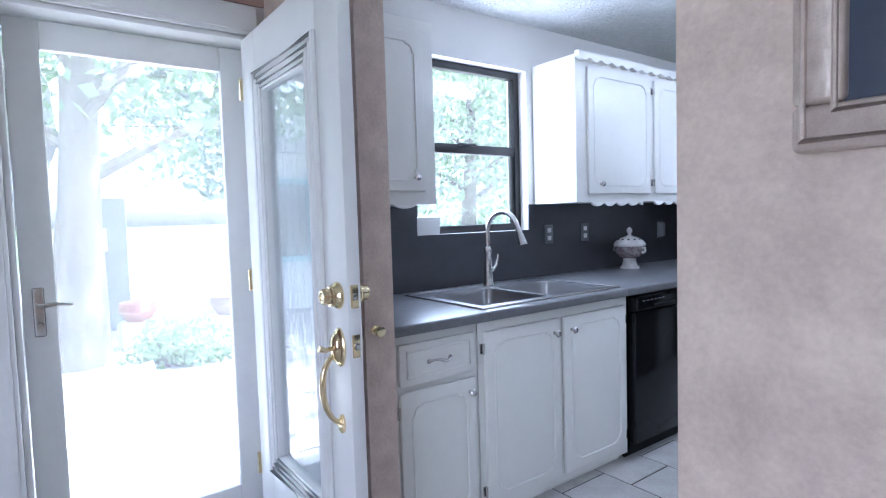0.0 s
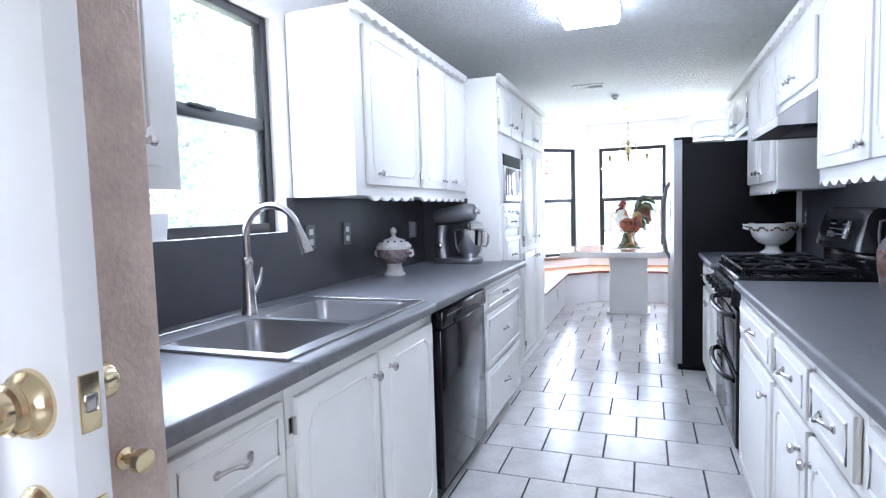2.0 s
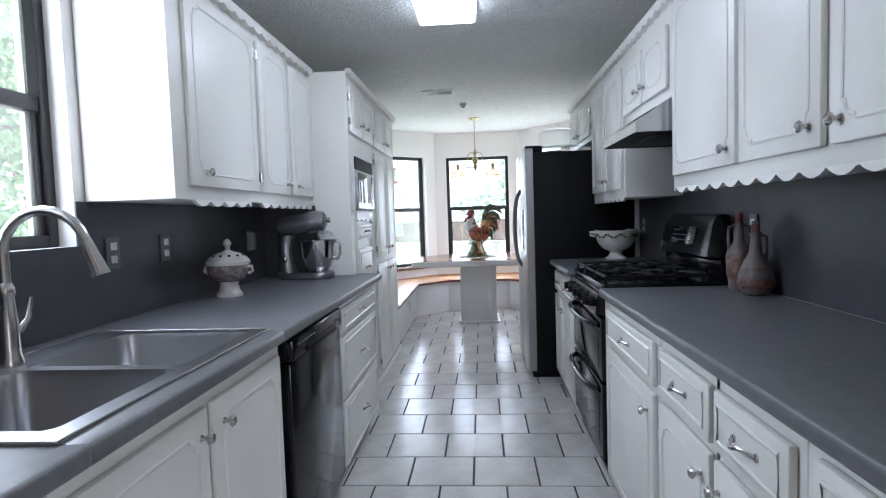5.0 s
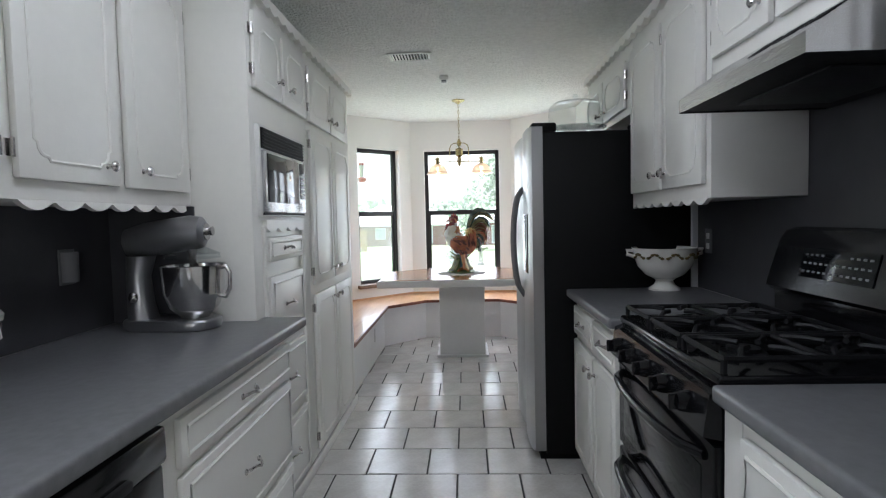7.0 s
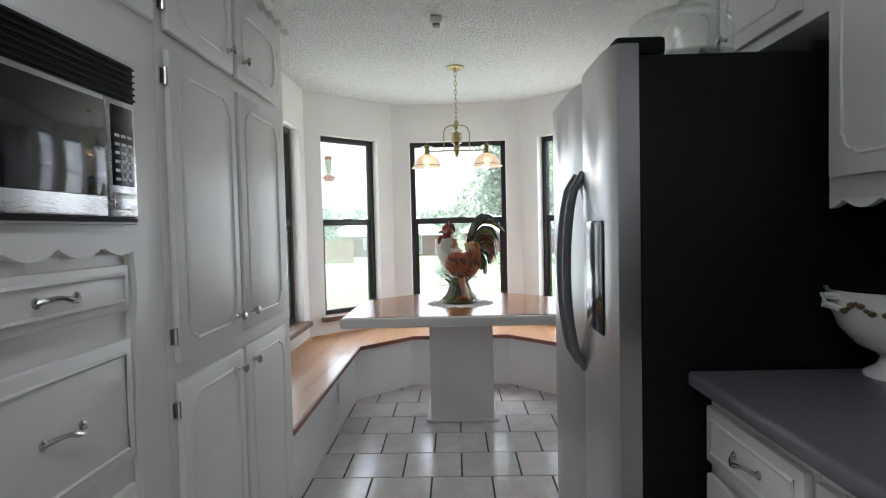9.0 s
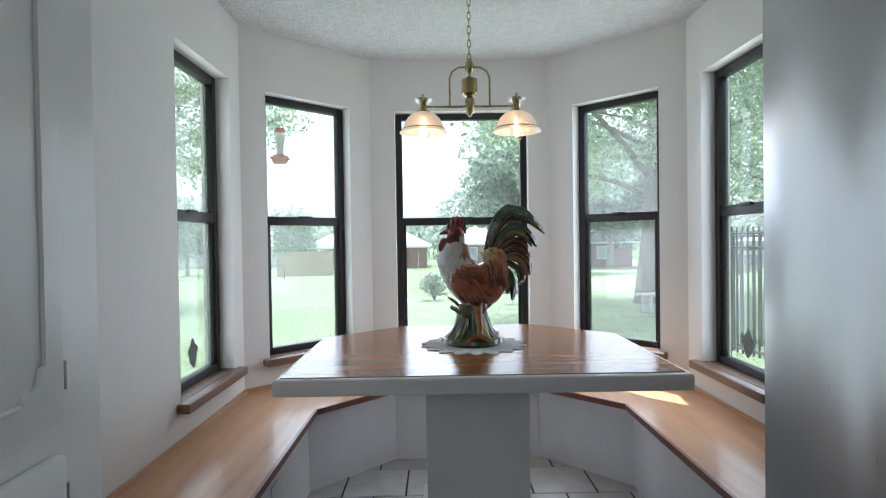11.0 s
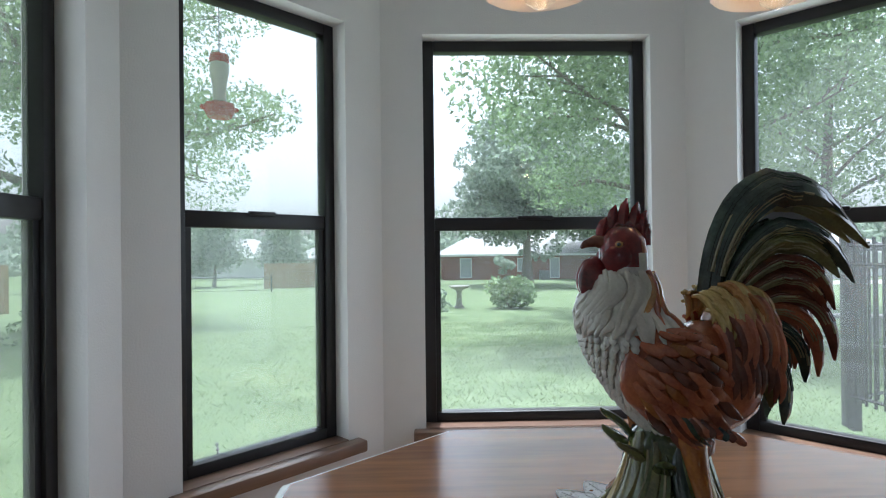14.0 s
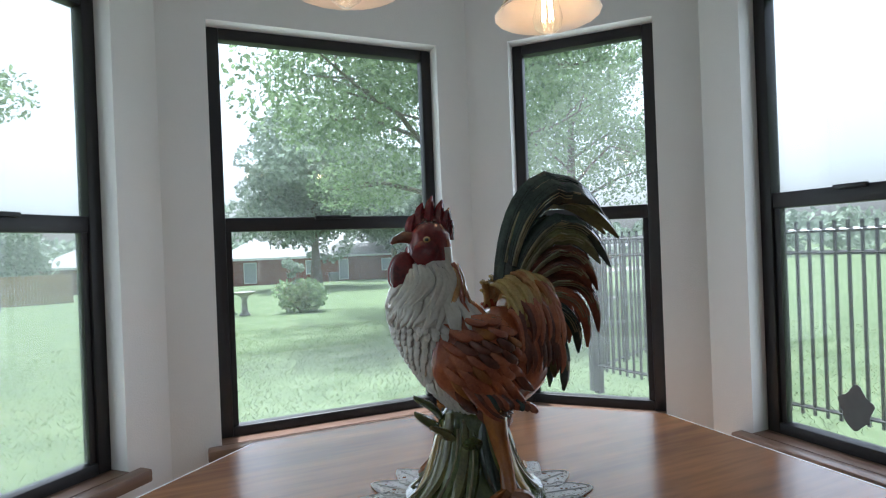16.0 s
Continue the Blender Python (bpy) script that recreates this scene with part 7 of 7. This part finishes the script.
def metal_fence(p, q, label, h=1.32, pitch=0.105, zg=None):
    e = thing("metal_fence", label, "fence", (p[0], p[1], ground_z(*p)))
    v = Vector((q[0] - p[0], q[1] - p[1]))
    n = int(v.length / pitch)
    FE = BRONZE
    me = pm = None
    for k in range(n + 1):
        c = Vector(p) + v * (k / n)
        z = ground_z(c.x, c.y) if zg is None else zg
        post = k % 22 == 0
        src = pm if post else me
        if src is None:
            r = 0.032 if post else 0.0085
            ob = part("post" if post else "picket", box(B(), -r, r, -r, r, -0.1 if post else 0.09, h + (0.04 if post else -0.02), 0.002), FE, None)
            if post:
                pm = ob.data
            else:
                me = ob.data
        else:
            ob = new("post" if post else "picket", src)
        ob.parent = e
        ob.location = Vector((c.x, c.y, z)) - e.location
    for hh in (0.14, h - 0.22, h - 0.08):
        a, b = Vector((*p, (ground_z(*p) if zg is None else zg) + hh)), Vector((*q, (ground_z(*q) if zg is None else zg) + hh))
        part("rail", tube(B(), [a, b], 0.014, 4), FE, e)


metal_fence((10.2, -1.7), (6.6, -2.35), "black metal picket fence close to the bay", 1.36, 0.072, zg=-0.02)
metal_fence((10.2, -1.75), (13.0, -8.0), "black metal picket fence running away over the lawn", 1.36, zg=-0.05)
metal_fence((34.0, -13.0), (44.0, -22.0), "distant black metal fence by the street", 1.3, 0.16)
metal_fence((40.0, 11.0), (40.0, 21.0), "thin distant wire fence", 1.0, 0.9)

# far street
bm = B()
vs = [(52, -60, 0), (58, -60, 0), (50, -24, 0), (44, -24, 0)]
f = bm.faces.new([bm.verts.new((x, y, ground_z(x, y) + 0.03)) for x, y, _ in vs])
tagged(part("road", bm, CONC), "pale concrete street in the distance", "road", kind="structure")

# grass tufts near the bay
g = np.random.default_rng(5)
count = 60000
r = 1.2 + 11 * g.random(count) ** 0.8
th = np.radians(-80 + 160 * g.random(count))
px, py = 8.0 + r * np.cos(th), 1.08 + r * np.sin(th)
hz = 0.025 + 0.035 * g.random(count)
a2 = 2 * np.pi * g.random(count)
wd = 0.003 + 0.0045 * g.random(count)
gz = np.array([ground_z(a, b) for a, b in zip(px, py)])
v0 = np.stack([px - wd * np.cos(a2), py - wd * np.sin(a2), gz], 1)
v1 = np.stack([px + wd * np.cos(a2), py + wd * np.sin(a2), gz], 1)
v2 = np.stack([px + 0.04 * np.sin(a2 * 3), py + 0.04 * np.cos(a2 * 3), gz + hz * 0.8], 1)
me = bpy.data.meshes.new("grass_blades")
me.from_pydata(np.stack([v0, v1, v2], 1).reshape(-1, 3).tolist(), [], np.arange(count * 3).reshape(-1, 3).tolist())
me.materials.append(BLADE)
tagged(new("grass_blades", me), "tufts of bright green lawn grass", "grass", kind="stuff")


# lavender stems under the windows
def lavender(x, y, seed):
    rnd = random.Random(seed)
    z = ground_z(x, y)
    e = thing("lavender_plant", "sparse lavender stems with dull purple spikes", "plant", (x, y, z), "plants below the windows")
    bm, fl = B(), B()
    for k in range(7):
        dx, dy, h = rnd.uniform(-0.2, 0.2), rnd.uniform(-0.2, 0.2), rnd.uniform(0.2, 0.42)
        top = (x + dx * 1.5, y + dy * 1.5, z + h)
        tube(bm, [(x + dx * 0.4, y + dy * 0.4, z - 0.02), (x + dx, y + dy, z + h * 0.6), top], 0.003, 4)
        for j in range(5):
            blob(fl, (top[0] - dx * 0.1 * j, top[1] - dy * 0.1 * j, top[2] - 0.025 * j), 0.011, 1, 1, 1.2, 1)
    part("stems", bm, LEAF, e)
    part("flowers", fl, mat("dull_purple_petal", (0.16, 0.12, 0.22), 0.8, scale=30), e)


for k, (x, y) in enumerate(((9.1, 2.6), (9.3, 2.0), (9.25, 1.3), (9.4, 0.7), (9.2, 0.2), (8.9, -0.5))):
    lavender(x, y, 50 + k)


def feeder():
    x, y = 8.0, 2.22
    e = thing("bird_feeder", "red hummingbird feeder hanging from the eaves", "bird feeder", (x, y, 1.95))
    part("cord", tube(B(), [(x, y, Z_CEIL + 0.06), (x, y, 1.945)], 0.002, 5), GREYPL, e)
    part("cap", lathe(B(), x, y, [(0.0, 1.95), (0.03, 1.945), (0.034, 1.925), (0.03, 1.915)], 18), REDPL, e)
    part("bottle", lathe(B(), x, y, [(0.03, 1.915), (0.034, 1.89), (0.024, 1.84), (0.022, 1.79), (0.03, 1.775)], 18), CERAMIC, e)
    part("tray", lathe(B(), x, y, [(0.03, 1.78), (0.048, 1.772), (0.052, 1.748), (0.04, 1.725), (0.0, 1.733)], 22), REDPL, e)
    for k in range(4):
        a = k * math.pi / 2 + 0.5
        part("perch", blob(B(), (x + 0.054 * math.cos(a), y + 0.054 * math.sin(a), 1.757), 0.012, 1, 1, 0.8, 1), REDPL, e)


feeder()
STICKER = mat("grey_window_decal", (0.17, 0.18, 0.18), 0.7, var=0.1)
for x, y, a in ((7.08, BAY_L + 0.085, 0), (7.08, BAY_R - 0.085, 0)):
    e = thing("window_decal", "dark grey leaf-shaped decal on the window glass", "decal", (x, y, 0.72))
    out = [(0.046 * (1 + 0.16 * math.sin(5 * t)) * math.cos(t), 0.06 * (1 + 0.18 * math.sin(4 * t + 1)) * math.sin(t)) for t in [k * 2 * math.pi / 30 for k in range(30)]]
    bm = prism(B(), out, -0.001, 0.001)
    part("film", turned(bm, pose(x, y, 0.72, 90, 0, 0)), STICKER, e)

# ---- patio side ----
bm = B()
g = random.Random(3)
z = -0.10
bm = box(B(), -12.0, 6.0, 2.58, 20.0, -0.3, z - 0.006)
pavement = tagged(part("pavement", bm, CONC), "pale flagstone patio", "patio", kind="structure")
for i in range(18):
    for j in range(6):
        x0, y0 = -4.6 + i * 0.56 + (0.28 if j % 2 else 0), 2.62 + j * 0.55
        q = [(x0 + g.uniform(0, 0.05), y0 + g.uniform(0, 0.05)), (x0 + 0.53 + g.uniform(-0.05, 0), y0 + g.uniform(0, 0.06)), (x0 + 0.53 + g.uniform(-0.04, 0), y0 + 0.53 + g.uniform(-0.05, 0)), (x0 + g.uniform(0, 0.05), y0 + 0.53 + g.uniform(-0.05, 0))]
        part("flagstone", prism(B(), q, z - 0.02, z + g.uniform(-0.002, 0.004)), PATIO, pavement)


def boulder(x, y, r, seed, label="pale garden rock"):
    ob = part("rock", blob(B(), (0, 0, 0), r, 1.2, 0.9, 0.7, 3, 0.5, seed), PATIO)
    ob.location = (x, y, ground_z(x, y) + r * 0.35)
    tagged(ob, label + " at the edge of the patio", "rock", "patio rocks")


for k, (x, y, r) in enumerate(((0.35, 5.85, 0.22), (0.55, 5.5, 0.14), (0.1, 5.6, 0.16), (0.9, 6.6, 0.2), (1.3, 5.7, 0.13), (1.6, 5.9, 0.15), (-0.5, 5.7, 0.18), (-0.9, 6.0, 0.2))):
    boulder(x, y, r, k)
for x, y, r, c, lab in ((0.62, 7.3, 0.2, (0.36, 0.12, 0.08), "rounded terracotta pot on a rock"), (1.55, 7.0, 0.2, (0.20, 0.13, 0.10), "wide brown planter bowl")):
    zz = ground_z(x, y) + 0.42
    e = thing("flower_pot", lab, "pot", (x, y, zz))
    part("pot", lathe(B(), x, y, [(r * 0.6, zz), (r, zz + r * 0.6), (r * 0.95, zz + r * 1.1), (r * 0.8, zz + r * 1.15), (0.0, zz + r)], 24), mat("fired_clay", c, 0.7, scale=12), e)
    part("stone_base", box(B(), x - r, x + r, y - r, y + r, ground_z(x, y) - 0.05, zz, 0.05), PATIO, e)


def shed():
    zz = ground_z(-3, 8.5)
    e = thing("garden_house", "white sided outbuilding with a teal iron-grilled window", "house", (-3.5, 8.5, zz))
    part("wall", box(B(), -7.5, -0.6, 8.5, 12.0, zz - 0.1, zz + 2.6), SIDING, e)
    for k in range(20):
        part("siding_board", turned(box(B(), -7.5, -0.6, -0.006, 0.006, 0, 0.125), pose(0, 8.486, zz + 0.02 + k * 0.128, -4, 0, 0)), SIDING, e)
    bm = B()
    vs = [bm.verts.new(p) for p in ((-8, 8.0, zz + 2.55), (0.0, 8.0, zz + 2.55), (0.0, 10.2, zz + 3.9), (-8, 10.2, zz + 3.9), (-8, 12.5, zz + 2.55), (0.0, 12.5, zz + 2.55))]
    bm.faces.new((vs[0], vs[1], vs[2], vs[3]))
    bm.faces.new((vs[3], vs[2], vs[5], vs[4]))
    bm.faces.new((vs[0], vs[3], vs[4]))
    bm.faces.new((vs[1], vs[5], vs[2]))
    part("roof", bm, ROOF, e)
    for x in (-1.9, -4.2):
        bm = B()
        for a, b, c, d in ((x - 0.45, x - 0.36, zz + 0.9, zz + 2.2), (x + 0.36, x + 0.45, zz + 0.9, zz + 2.2), (x - 0.36, x + 0.36, zz + 2.11, zz + 2.2), (x - 0.36, x + 0.36, zz + 0.9, zz + 0.99)):
            box(bm, a, b, 8.42, 8.48, c, d)
        win = part("window", bm, TEAL, e, "teal window frame")
        part("pane", box(B(), x - 0.36, x + 0.36, 8.455, 8.46, zz + 0.99, zz + 2.11), OVENGLASS, win)
        bm = B()
        for k in range(3):
            for s in (-1, 1):
                cz = zz + 1.18 + 0.36 * k
                tube(bm, [(x + s * (0.15 + 0.10 * math.cos(t * 0.55) * (1 - t / 16)), 8.40, cz + 0.13 * math.sin(t * 0.55) * (1 - t / 16)) for t in range(14)], 0.008, 5)
        part("scroll_grille", bm, BRONZE, win, "wrought iron scrolls")


shed()
e = thing("dark_cabinet", "dark outdoor cabinet with a white notice beside the tree", "cabinet", (0.47, 8.6, ground_z(2.2, 8.6)))
zz = ground_z(2.2, 8.6)
part("case", box(B(), 0.22, 0.72, 8.6, 9.0, zz - 0.05, zz + 1.9, 0.02), GREYPL, e)
part("notice", box(B(), 0.28, 0.48, 8.585, 8.599, zz + 1.2, zz + 1.5), PLASTIC, e)


# ---- floor tiles, one by one ----
bmt = box(B(), -S / 2 + 0.0042, S / 2 - 0.0042, -S / 2 + 0.0042, S / 2 - 0.0042, -0.008, 0.0)
bmesh.ops.bevel(bmt, geom=[e for e in bmt.edges if all(v.co.z > -0.001 for v in e.verts)], offset=0.0025, segments=1, affect="EDGES")
bmesh.ops.recalc_face_normals(bmt, faces=bmt.faces)
tile_mesh = bpy.data.meshes.new("tile")
bmt.to_mesh(tile_mesh)
bmt.free()
tile_mesh.materials.append(TILE)
for k in range(-17, 8):
    for j in range(-4, 5):
        x = FX + (k + 0.5) * S
        y = FY + (j if k % 2 == 0 else j + 0.5) * S
        if -0.25 < y < 2.2 and (x > 0.4 or y < 1.4):
            t = new("tile", tile_mesh)
            t.location = (x, y, 0)
            t.parent = floor
bmt = B()
for k in range(-27, 8):
    for j in range(-14, 6):
        x = FX + (k + 0.5) * S
        y = FY + (j if k % 2 == 0 else j + 0.5) * S
        if X_END + 0.1 < x < 0.42 and -2.5 < y < 2.3 and not (k >= -17 and -4 <= j <= 4 and -0.25 < y < 1.4):
            box(bmt, x - S / 2 + 0.003, x + S / 2 - 0.003, y - S / 2 + 0.003, y + S / 2 - 0.003, -0.008, 0.0)
tagged(part("entry_tiles", bmt, TILE, floor), "beige tiles of the entry", kind="stuff")
